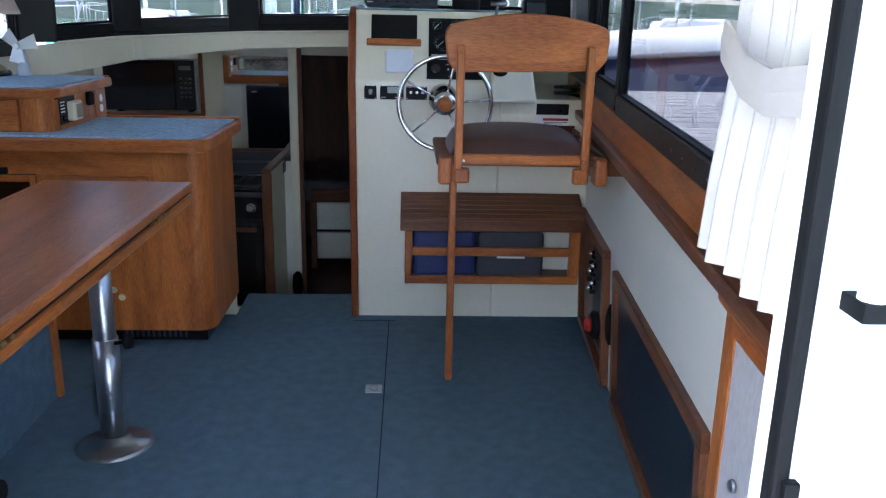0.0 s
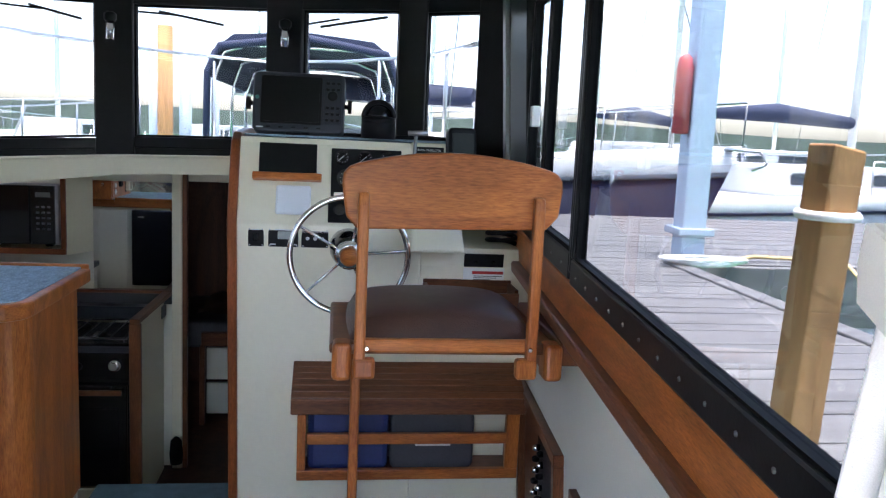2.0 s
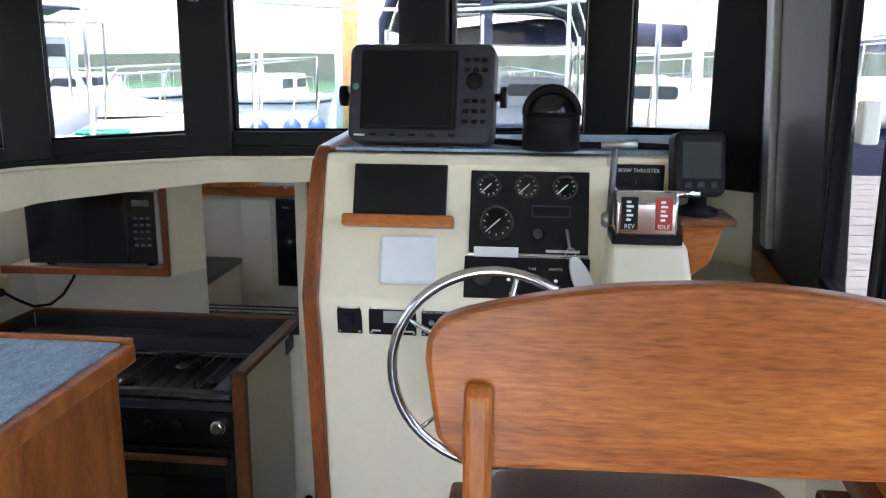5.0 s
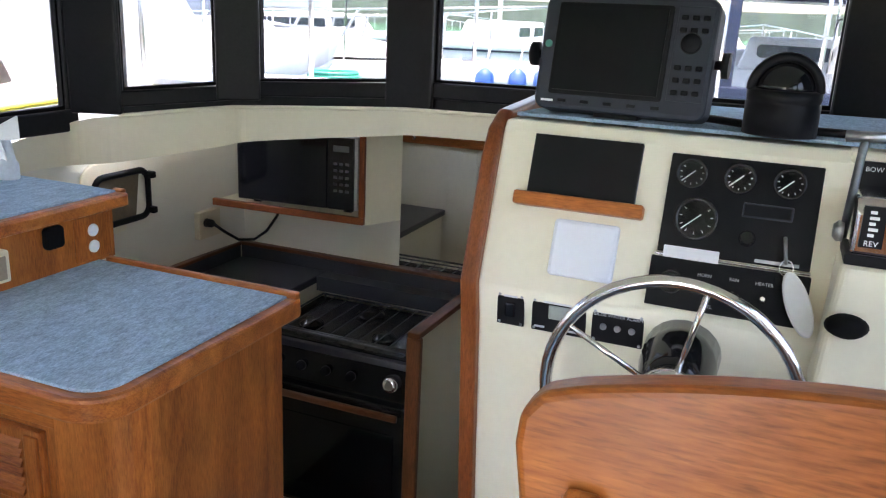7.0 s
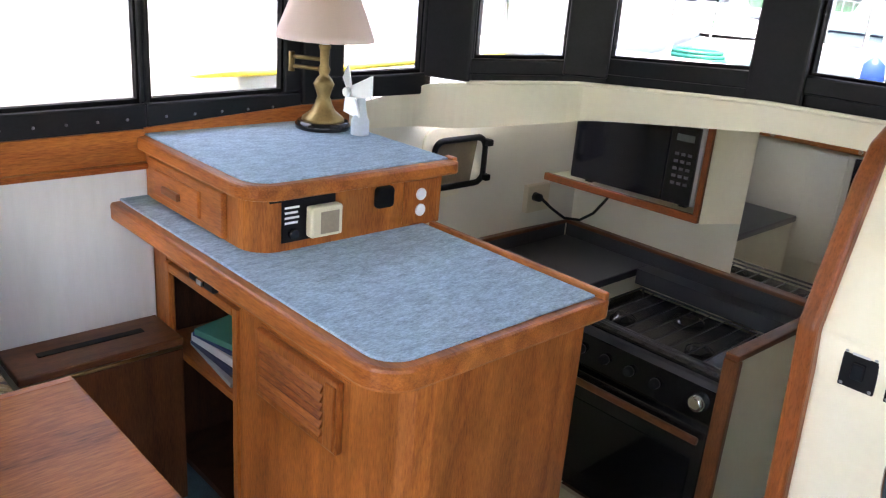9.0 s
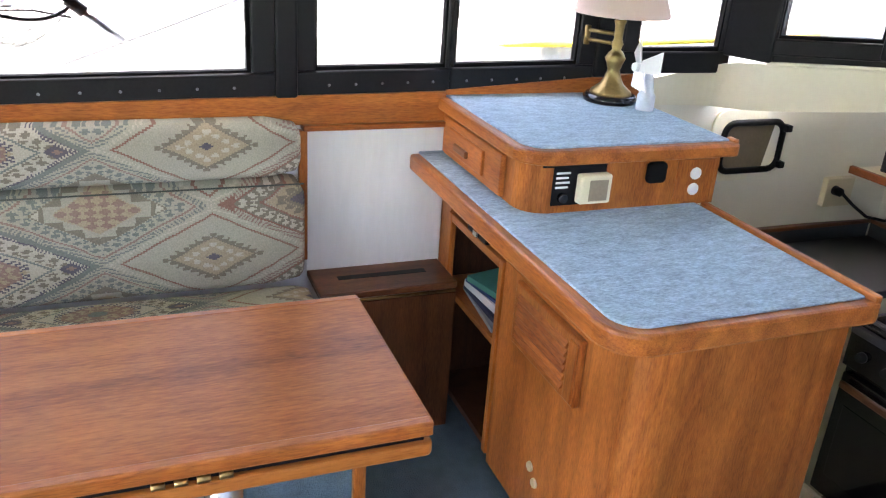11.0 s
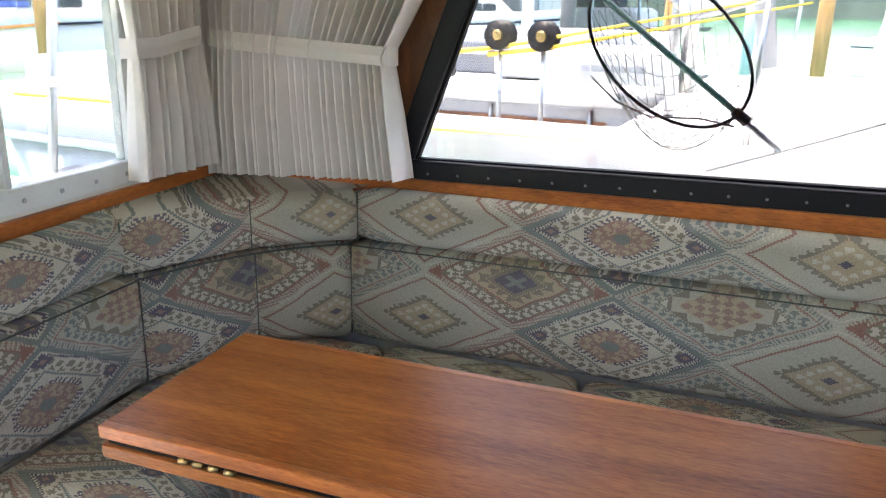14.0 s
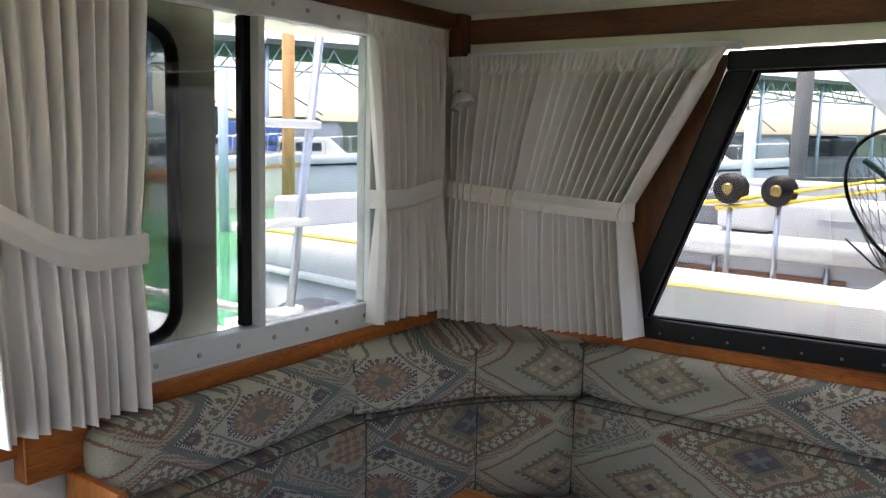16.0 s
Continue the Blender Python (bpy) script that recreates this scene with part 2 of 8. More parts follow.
def tube(pts, r, seg=10, bm=None, closed=False):
    bm = bm or bmesh.new()
    t = bmesh.new()
    P = [Vector(p) for p in pts]
    n = len(P)
    rings = []
    up = None
    for i in range(n):
        d = (P[(i + 1) % n] - P[i - 1]) if closed else (P[min(i + 1, n - 1)] - P[max(i - 1, 0)])
        d.normalize()
        if up is None:
            up = Vector((0, 0, 1)) if abs(d.z) < 0.9 else Vector((1, 0, 0))
        side = d.cross(up).normalized()
        up = side.cross(d).normalized()
        rr = r[i] if isinstance(r, (list, tuple)) else r
        rings.append([t.verts.new(P[i] + rr * (math.cos(2 * math.pi * k / seg) * side + math.sin(2 * math.pi * k / seg) * up)) for k in range(seg)])
    for i in range(n if closed else n - 1):
        a, b = rings[i], rings[(i + 1) % n]
        for k in range(seg):
            t.faces.new((a[k], a[(k + 1) % seg], b[(k + 1) % seg], b[k]))
    if not closed:
        t.faces.new(rings[0][::-1])
        t.faces.new(rings[-1])
    bmesh.ops.recalc_face_normals(t, faces=t.faces)
    for f in t.faces:
        f.smooth = len(f.verts) == 4
    return add_bm(bm, t)


def lathe(centre, profile, seg=24, bm=None, turn=None):
    """A turned form: profile of (radius, height) about the z axis, then turned and moved to centre."""
    bm = bm or bmesh.new()
    t = bmesh.new()
    rings = [[t.verts.new((max(r, 1e-4) * math.cos(2 * math.pi * k / seg), max(r, 1e-4) * math.sin(2 * math.pi * k / seg), z)) for k in range(seg)] for r, z in profile]
    for a, b in zip(rings, rings[1:]):
        for k in range(seg):
            t.faces.new((a[k], a[(k + 1) % seg], b[(k + 1) % seg], b[k])).smooth = True
    t.faces.new(rings[0][::-1])
    t.faces.new(rings[-1])
    m = Matrix.Translation(centre) @ (turn or Matrix.Identity(4))
    bmesh.ops.transform(t, matrix=m, verts=t.verts)
    bmesh.ops.recalc_face_normals(t, faces=t.faces)
    return add_bm(bm, t)


FACE_AFT = Matrix.Rotation(radians(90), 4, "X")
FACE_IN = Matrix.Rotation(radians(90), 4, "Y")


def finish(name, bm, material, origin):
    me = bpy.data.meshes.new(name)
    bmesh.ops.translate(bm, verts=bm.verts, vec=-Vector(origin))
    bm.to_mesh(me)
    bm.free()
    me.materials.append(material)
    return new(name, me)


def thing(name, at, label, category, group="", kind=""):
    ob = new(name)
    ob.empty_display_size = 0.05
    ob.location = at
    ORIGIN[ob] = Vector(at)
    return tagged(ob, label, category, group, kind)


def part(name, bm, material, parent, label=""):
    ob = finish(name, bm, material, ORIGIN[parent])
    ob.parent = parent
    ORIGIN[ob] = ORIGIN[parent]
    return tagged(ob, label)


def solo(name, bm, material, label="", category="", group="", kind=""):
    lo = [min(v.co[i] for v in bm.verts) for i in range(3)]
    hi = [max(v.co[i] for v in bm.verts) for i in range(3)]
    at = Vector(((lo[0] + hi[0]) / 2, (lo[1] + hi[1]) / 2, lo[2]))
    ob = finish(name, bm, material, at)
    ob.location = at
    ORIGIN[ob] = at
    return tagged(ob, label, category, group, kind)


def struct(name, bm, material, label="", category=""):
    return solo(name, bm, material, label, category, "", "structure")


# the shell of the saloon
def star_x(y, z):
    """The inside of the starboard wall, which leans inwards."""
    return 0.345 + 0.077 * (y - 2.886) - 0.055 * z


def star_wall(y0, y1, z0, z1, thick=0.05, proud=0.0, bev=0.0, bm=None):
    a = [(star_x(y, z0) - proud + d, y, z0) for y, d in ((y0, 0), (y0, thick), (y1, thick), (y1, 0))]
    b = [(star_x(y, z1) - proud + d, y, z1) for y, d in ((y0, 0), (y0, thick), (y1, thick), (y1, 0))]
    return hexa(a, b, bev, bm)


PX = -2.28


def sill_z(y):
    """The lower edge of the port panes, which rises towards the bow."""
    return 1.045 + 0.0185 * y


AFT, CEIL = 0.83, 1.955
floor_bm = bx(PX - 0.1, 0.5, AFT - 0.08, 3.76, -0.05, 0.0)
bx(-1.16, -0.61, 3.76, 4.05, -0.05, 0.0, bm=floor_bm)
floor = struct("floor", floor_bm, CARPET, "worn blue-grey cut-pile carpet over the saloon sole", "floor")
struct("floor_cockpit", bx(-2.4, 0.5, -1.6, AFT - 0.08, -0.12, -0.02), BOAT_WHITE, "white moulded cockpit sole outside the door", "floor")
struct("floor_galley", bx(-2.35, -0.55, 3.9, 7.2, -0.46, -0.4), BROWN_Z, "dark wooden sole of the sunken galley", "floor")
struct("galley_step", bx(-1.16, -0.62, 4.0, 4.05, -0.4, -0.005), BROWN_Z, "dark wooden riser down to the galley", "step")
struct("ceiling", bx(-2.5, 0.6, AFT - 0.1, 5.1, CEIL, CEIL + 0.06), CREAM_MATT, "cream painted cabin headliner", "ceiling")
# unseen roof added aft to hold back skylight entering by the doorway
struct("cockpit_overhang", bx(-2.5, 0.6, -0.05, AFT - 0.1, CEIL, CEIL + 0.06, 0.01), CREAM_MATT, "unseen cream roof added over the cockpit to block skylight", "ceiling")
struct("wall_port", bx(PX - 0.05, PX, AFT - 0.05, 4.6, -0.4, 0.99), VINYL, "pale vinyl-lined port side of the cabin", "wall")
struct("wall_starboard", star_wall(AFT - 0.05, 4.5, -0.02, 1.0), CREAM_MATT, "cream painted starboard side below the windows", "wall")
up = hexa([(PX - 0.05, AFT - 0.05, 1.80), (PX, AFT - 0.05, 1.80), (PX, 4.4, 1.86), (PX - 0.05, 4.4, 1.86)], [(PX - 0.05, AFT - 0.05, CEIL), (PX, AFT - 0.05, CEIL), (PX, 4.4, CEIL), (PX - 0.05, 4.4, CEIL)])
struct("wall_port_top", up, CREAM, "cream band above the port windows", "wall")
struct("wall_starboard_aft", star_wall(AFT - 0.05, 1.345, 1.02, 1.82), CREAM_MATT, "cream panel behind the curtain by the doorway", "wall")
struct("wall_starboard_top", star_wall(AFT - 0.05, 4.45, 1.82, CEIL), CREAM, "cream band above the starboard windows", "wall")
pa = bx(PX - 0.05, PX - 0.005, AFT - 0.05, 0.91, 0.95, 1.80)
bx(PX - 0.05, PX - 0.005, 0.91, 1.43, 0.95, 1.02, bm=pa)
struct("trim_port_rake", prism([(PX - 0.05, 1.38, 1.02), (PX - 0.05, 1.43, 1.02), (PX - 0.05, 1.69, 1.80), (PX - 0.05, 1.38, 1.80)], (0.045, 0, 0)), DARK_Z, "dark teak filler beside the raked window", "trim")
struct("wall_port_aft", pa, CREAM_MATT, "cream panel behind the corner curtain", "wall")
# aft bulkhead with window and door openings
AW0, AW1, AWZ0, AWZ1 = -1.87, -0.80, 1.03, 1.90
bb = bx(PX - 0.05, -0.70, AFT - 0.05, AFT, -0.1, AWZ0)
bx(PX - 0.05, AW0, AFT - 0.05, AFT, AWZ0, CEIL, bm=bb)
bx(AW0, -0.70, AFT - 0.05, AFT, AWZ1, CEIL, bm=bb)
bx(-0.80, -0.70, AFT - 0.05, AFT, AWZ0, AWZ1, bm=bb)
struct("wall_aft_port", bb, CREAM_MATT, "cream aft bulkhead round the cockpit window", "wall")
struct("wall_aft_starboard", bx(-0.095, 0.26, AFT - 0.05, AFT, -0.1, CEIL), CREAM_MATT, "cream aft bulkhead beside the doorway", "wall")
struct("wall_aft_top", bx(-0.70, -0.12, AFT - 0.05, AFT, 1.92, CEIL), CREAM_MATT, "cream lintel over the doorway", "wall")
# door jamb, seal and the white door frame beside it
jamb = thing("door_1", (-0.13, AFT - 0.08, 0), "white aluminium sliding door frame with a black seal, standing open", "door", kind="structure")
part("rubber_seal", bx(-0.158, -0.1465, AFT - 0.098, AFT - 0.082, 0, 1.92, 0.003), RUBBER, jamb, "black rubber seal")
part("seal_edge", bx(-0.160, -0.146, AFT - 0.082, AFT - 0.072, 0, 1.92), ALU_WHITE, jamb)
part("door_stile", bx(-0.1455, -0.06, AFT - 0.094, AFT - 0.052, 0, 1.92, 0.003), ALU_WHITE, jamb)
part("outer_jamb", bx(-0.055, 0.30, AFT - 0.12, AFT - 0.052, 0, 1.95, 0.006), ALU_WHITE, jamb)
part("grab_rail", tube([(-0.122, AFT - 0.112, 0.2), (-0.122, AFT - 0.112, 1.17)], 0.009), ALU_WHITE, jamb)
for z in (0.55, 1.145):
    part("rail_bracket", bx(-0.132, -0.112, AFT - 0.122, AFT - 0.095, z, z + 0.012, 0.001), RUBBER, jamb, "black bracket")
part("strike_plate", bx(-0.152, -0.142, AFT - 0.104, AFT - 0.096, 1.0, 1.03, 0.001), RUBBER, jamb)

# trim boards
trim = hexa([(PX, AFT, 0.945), (PX + 0.025, AFT, 0.945), (PX + 0.025, 3.36, 0.958), (PX, 3.36, 0.958)], [(PX, AFT, 1.008), (PX + 0.025, AFT, 1.008), (PX + 0.025, 3.36, 1.043), (PX, 3.36, 1.043)], 0.004)
hexa([(PX, 3.36, 1.0), (PX + 0.02, 3.36, 1.0), (PX + 0.02, 4.02, 1.0), (PX, 4.02, 1.0)], [(PX, 3.36, 1.046), (PX + 0.02, 3.36, 1.046), (PX + 0.02, 4.02, 1.09), (PX, 4.02, 1.09)], 0.003, bm=trim)
bx(PX + 0.002, PX + 0.045, 2.94, 3.36, 0.942, 0.958, 0.004, bm=trim)
struct("trim_port", trim, TEAK_Y, "varnished teak board under the port windows", "trim")
ta = bx(PX + 0.03, -0.72, AFT, AFT + 0.022, 0.95, 1.02, 0.004)
bx(-0.95, -0.82, AFT + 0.001, AFT + 0.05, 0.90, 1.0, 0.006, bm=ta)
struct("trim_aft", ta, TEAK_X, "varnished teak board under the cockpit window", "trim")
val = thing("trim_valance", (PX + 0.02, 2.4, 1.83), "dark teak boards set in the cream band over the port windows", "trim", kind="structure")
part("valance_board", bx(PX, PX + 0.012, 0.88, 2.6, 1.86, 1.935, 0.02), DARK_Y, val)
part("valance_board", bx(PX, PX + 0.012, 2.68, 4.2, 1.875, 1.935, 0.02), DARK_Y, val)
part("curtain_track", bx(PX, PX + 0.02, 0.84, 1.72, 1.812, 1.832, 0.003), WHITE, val)
struct("trim_corner_post", bx(PX + 0.002, PX + 0.06, AFT + 0.002, AFT + 0.05, 1.02, 1.95, 0.006), DARK_Z, "dark teak corner post", "trim")
struct("trim_aft_top", bx(PX + 0.06, -0.72, AFT, AFT + 0.03, 1.90, 1.95, 0.006), DARK_X, "dark teak board over the cockpit window", "trim")
# starboard rail
def rail_board(z0, z1, proud, thick, bev):
    y0, y1, s0, s1 = 1.3, 4.2, -0.04, 0.038
    p = [(star_x(y, z0 + s) - proud + d, y, z0 + s) for y, s, d in ((y0, s0, 0), (y0, s0, thick), (y1, s1, thick), (y1, s1, 0))]
    q = [(star_x(y, z1 + s) - proud + d, y, z1 + s) for y, s, d in ((y0, s0, 0), (y0, s0, thick), (y1, s1, thick), (y1, s1, 0))]
    return hexa(p, q, bev)


struct("trim_starboard", rail_board(0.915, 1.03, 0.028, 0.05, 0.006), TEAK_Y, "varnished teak rail under the starboard windows", "trim")
struct("trim_starboard_lip", rail_board(0.89, 0.928, 0.055, 0.06, 0.008), DARK_Y, "dark teak lip along the starboard rail", "trim")


# windows: black frames with a pane between bottom corners a and b
def window(name, a, b, za, zb, ta_, tb, wl=0.05, wr=0.05, wt=0.05, wb=0.068, depth=0.035, label="", mate=None, skew=0.0, bolts=0):
    a, b = Vector((*a, 0)), Vector((*b, 0))
    d = (b - a).normalized()
    nrm = Vector((d.y, -d.x, 0))  # towards the cabin when a is on the left seen from inside
    w = thing(name, (a.x, a.y, za - wb), label or "black framed cabin window with clear glass", "window", kind="structure")
    fm = mate or BLACK_FRAME
    bl, br, tl, tr = a + Vector((0, 0, za)), b + Vector((0, 0, zb)), a + d * skew + Vector((0, 0, ta_)), b + Vector((0, 0, tb))
    up_ = Vector((0, 0, 1))

    def bar(p, q, r, s, nm):
        o1, o2 = nrm * depth * 0.45, -nrm * depth
        part(nm, hexa([p + o1, q + o1, q + o2, p + o2], [s + o1, r + o1, r + o2, s + o2], 0.006), fm, w)
    bar(bl - d * wl - up_ * wb, br + d * wr - up_ * wb, br + d * wr, bl - d * wl, "bottom_frame")
    bar(tl - d * wl, tr + d * wr, tr + d * wr + up_ * wt, tl - d * wl + up_ * wt, "top_frame")
    bar(bl - d * wl, bl, tl, tl - d * wl, "side_frame")
    bar(br, br + d * wr, tr + d * wr, tr, "side_frame")
    # inner lip
    k = 0.008
    lip = []
    for p, q in ((bl, br), (br, tr), (tr, tl), (tl, bl)):
        lip.append((p, q))
    lb = bmesh.new()
    c = (bl + br + tl + tr) / 4
    for p, q in lip:
        pi, qi = p + (c - p).normalized() * k * 1.6, q + (c - q).normalized() * k * 1.6
        o1, o2 = nrm * 0.004, -nrm * 0.02
        hexa([p + o1, q + o1, q + o2, p + o2], [pi + o1, qi + o1, qi + o2, pi + o2], 0, lb)
    part("gasket", lb, RUBBER, w)
    gm = bmesh.new()
    v = [gm.verts.new(p - nrm * 0.008) for p in (bl, br, tr, tl)]
    v2 = [gm.verts.new(p - nrm * 0.012) for p in (bl, br, tr, tl)]
    gm.faces.new(v)
    gm.faces.new(v2[::-1])
    pane = part("pane", gm, GLASS, w)
    pane.visible_shadow = False
    for i in range(bolts):
        p = bl + (br - bl) * ((i + 0.5) / bolts) - up_ * wb * 0.55 + nrm * depth * 0.45
        part("bolt", lathe(p, [(0.0042, 0), (0.0035, 0.002), (0.0015, 0.003)], 8, turn=nrm.to_track_quat("Z", "Y").to_matrix().to_4x4()), DARK_STEEL, w)
    return w


def post(name, a, b, z0, z1, depth=0.05):
    a, b = Vector((*a, 0)), Vector((*b, 0))
    d = (b - a).normalized()
    nrm = Vector((d.y, -d.x, 0)) * depth
    o = -nrm
    i_ = nrm * 0.55
    up0, up1 = Vector((0, 0, z0)), Vector((0, 0, z1))
    return struct(name, hexa([a + i_ + up0, b + i_ + up0, b + o + up0, a + o + up0], [a + i_ + up1, b + i_ + up1, b + o + up1, a + o + up1], 0.008), BLACK_FRAME, "black painted window post", "window post")


S = sill_z
window("window_1", (PX, 1.504), (PX, 2.81), S(1.5), S(2.81), 1.757, 1.775, wl=0.07, wr=0.07, skew=0.25, bolts=14, label="large black framed port window with a raked after edge")
# the next small pane is added, hidden by the curtain, to light it from behind
window("window_13", (PX, 0.96), (PX, 1.33), 1.075, 1.077, 1.75, 1.75, label="small unseen window added to backlight the corner curtain")
window("window_2", (PX, 2.98), (PX, 3.358), S(2.98), S(3.36), 1.78, 1.79, wl=0.06, wr=0.014, bolts=5)
window("window_3", (PX, 3.384), (PX, 3.786), S(3.384), S(3.786), 1.79, 1.80, wl=0.012, wr=0.06, bolts=5)
post("window_post_1", (PX, 2.87), (PX, 2.93), 1.03, 1.86)
post("window_post_2", (PX, 3.84), (PX, 3.94), 1.078, 1.86)
window("window_4", (PX + 0.01, 3.99), (PX + 0.05, 4.27), 1.155, 1.165, 1.80, 1.81, wl=0.06, wr=0.04)
# the faceted windscreen
BAYS = [((-2.075, 4.36), (-1.885, 4.575), 1.228, 1.247), ((-1.775, 4.665), (-1.335, 4.735), 1.262, 1.288), ((-1.175, 4.74), (-0.60, 4.66), 1.298, 1.31),
        ((-0.447, 4.59), (-0.052, 4.46), 1.318, 1.332), ((0.065, 4.43), (0.27, 4.33), 1.336, 1.338)]
for i, (a, b, za, zb) in enumerate(BAYS):
    window("window_%d" % (5 + i), a, b, za, zb, 1.86, 1.865, wl=0.03, wr=0.03, wb=0.05, wt=0.06)
ends = [((PX + 0.055, 4.30), BAYS[0][0])] + [(p[1], q[0]) for p, q in zip(BAYS, BAYS[1:])] + [(BAYS[-1][1], (0.40, 4.22))]
for i, (a, b) in enumerate(ends):
    post("window_post_%d" % (3 + i), a, b, 1.155 if i == 0 else 1.2, CEIL)
top = bmesh.new()
for (a, b, za, zb), (c, d, zc, zd) in zip(BAYS, BAYS[1:] + BAYS[-1:]):
    for p, q in ((a, b), (b, c)):
        if p != q and (Vector(q) - Vector(p)).length > 0.01 and not (p == BAYS[-1][1]):
            dd = (Vector(q) - Vector(p)).normalized()
            n = Vector((dd.y, -dd.x)) * 0.03
            hexa([(p[0] + n.x, p[1] + n.y, 1.91), (q[0] + n.x, q[1] + n.y, 1.91), (q[0] - n.x, q[1] - n.y, 1.91), (p[0] - n.x, p[1] - n.y, 1.91)],
                 [(p[0] + n.x, p[1] + n.y, 2.0), (q[0] + n.x, q[1] + n.y, 2.0), (q[0] - n.x, q[1] - n.y, 2.0), (p[0] - n.x, p[1] - n.y, 2.0)], 0, top)
struct("windscreen_header", top, BLACK_FRAME, "black header over the faceted windscreen", "window header")


def star_window(name, y0, y1, z0a, z0b, z1, **kw):
    # a is towards the bow so that the cabin lies on the inner side
    return window(name, (star_x(y1, 1.4), y1), (star_x(y0, 1.4), y0), z0b, z0a, z1, z1, **kw)


star_window("window_10", 1.42, 2.82, 1.05, 1.088, 1.80, depth=0.022, wb=0.062, wl=0.02, wr=0.06, bolts=14, label="large black framed starboard window beside the dock")
star_window("window_11", 2.885, 3.29, 1.10, 1.11, 1.80, depth=0.016, wl=0.014, wr=0.014, bolts=3)
star_window("window_12", 3.335, 3.60, 1.115, 1.13, 1.80, depth=0.02, wl=0.02, wr=0.014, bolts=2)
struct("wall_starboard_forward", star_wall(3.625, 4.36, 1.02, CEIL, 0.05, 0.012, 0.006), BLACK_FRAME, "black corner panel between the side window and the windscreen", "wall")
struct("trim_starboard_strip", star_wall(4.02, 4.09, 1.10, 1.9, 0.02, 0.03, 0.004), STEEL, "brushed metal strip on the black corner panel", "trim")
post("window_post_20", (star_x(2.868, 1.4), 2.868), (star_x(2.842, 1.4), 2.842), 1.05, 1.86, 0.016)
lat = bx(star_x(3.33, 1.4) - 0.045, star_x(3.33, 1.4) - 0.02, 3.32, 3.35, 1.40, 1.46, 0.004)
struct("window_latch", lat, WHITE, "small white latch on the sliding window", "latch")
# starboard wall strip over the rail up to the frames
struct("wall_starboard_sill", star_wall(0.8, 4.4, 1.0, 1.02, 0.05, 0.0), BLACK_FRAME, "black sill", "sill")

# cream dash soffit under the windscreen
line = [(-2.276, 3.97, 1.085, 0.985), (-2.262, 4.15, 1.105, 0.985), (-2.215, 4.27, 1.13, 0.99), (-2.08, 4.345, 1.15, 1.005), (-1.86, 4.545, 1.175, 1.05), (-1.76, 4.62, 1.18, 1.07), (-1.33, 4.69, 1.205, 1.12), (-1.17, 4.69, 1.212, 1.135), (-0.62, 4.62, 1.228, 1.155)]
def glide(pts, n=6):
    """Smooth line through the points, n steps to each stretch."""
    out = []
    for k in range(len(pts) - 1):
        q = [Vector(pts[min(max(j, 0), len(pts) - 1)]) for j in (k - 1, k, k + 1, k + 2)]
        for s in range(n):
            u = s / n
            out.append(0.5 * (2 * q[1] + (q[2] - q[0]) * u + (2 * q[0] - 5 * q[1] + 4 * q[2] - q[3]) * u * u + (3 * q[1] - q[0] - 3 * q[2] + q[3]) * u ** 3))
    return out + [Vector(pts[-1])]


fine = glide(line)
dash = bmesh.new()
sections = []
for k, c in enumerate(fine):
    p, q = fine[max(0, k - 1)].xy, fine[min(len(fine) - 1, k + 1)].xy
    d = (q - p).normalized()
    n = Vector((-d.y, d.x))
    w = 0.05 + 0.35 * min(1, max(0, (k - 14) / 16))
    x, y, z2, z1 = c
    if k < 15:
        z2 -= 0.03 * (15 - k) / 15
    sections.append([(x, y, z2), (x, y, z1), (x + n.x * w, y + n.y * w, z1 + 0.004), (x + n.x * 0.045, y + n.y * 0.045, z2)])
rims = [[dash.verts.new(c) for c in s] for s in sections]
for i in range(4):
    strip = [(s[i], s[(i + 1) % 4]) for s in rims]
    for p, q in zip(strip, strip[1:]):
        dash.faces.new((p[0], q[0], q[1], p[1]))
for s in (rims[0], rims[-1]):
    dash.faces.new(s)
for r in rims:
    for e in r[0].link_edges[:] + r[1].link_edges[:] + r[2].link_edges[:] + r[3].link_edges[:]:
        e.smooth = False
bmesh.ops.recalc_face_normals(dash, faces=dash.faces)
struct("dash_soffit", dash, CREAM, "cream moulded soffit curving under the windscreen", "soffit")
bead = tube([(c[0], c[1] - 0.003, c[2] + 0.002) for c in fine[18:]], 0.007, 8)
struct("trim_dash_bead", bead, CREAM, "rounded cream bead along the dash edge", "trim")
lower = bmesh.new()
for (a, b, za, zb), nxt in zip(BAYS[:3], BAYS[1:4]):
    for p, q, zp, zq in ((a, b, za, zb), (b, nxt[0], zb, nxt[2])):
        dd = (Vector(q) - Vector(p)).normalized()
        n = Vector((-dd.y, dd.x)) * 0.04
        hexa([(p[0], p[1] - 0.004, zp - 0.11), (q[0], q[1] - 0.004, zq - 0.11), (q[0] + n.x, q[1] + n.y, zq - 0.11), (p[0] + n.x, p[1] + n.y, zp - 0.11)], [(p[0], p[1] - 0.004, zp - 0.045), (q[0], q[1] - 0.004, zq - 0.045), (q[0] + n.x, q[1] + n.y, zq - 0.045), (p[0] + n.x, p[1] + n.y, zp - 0.045)], 0, lower)
struct("windscreen_base", lower, BLACK_FRAME, "black base rail under the windscreen panes", "window base")
fwd = bmesh.new()
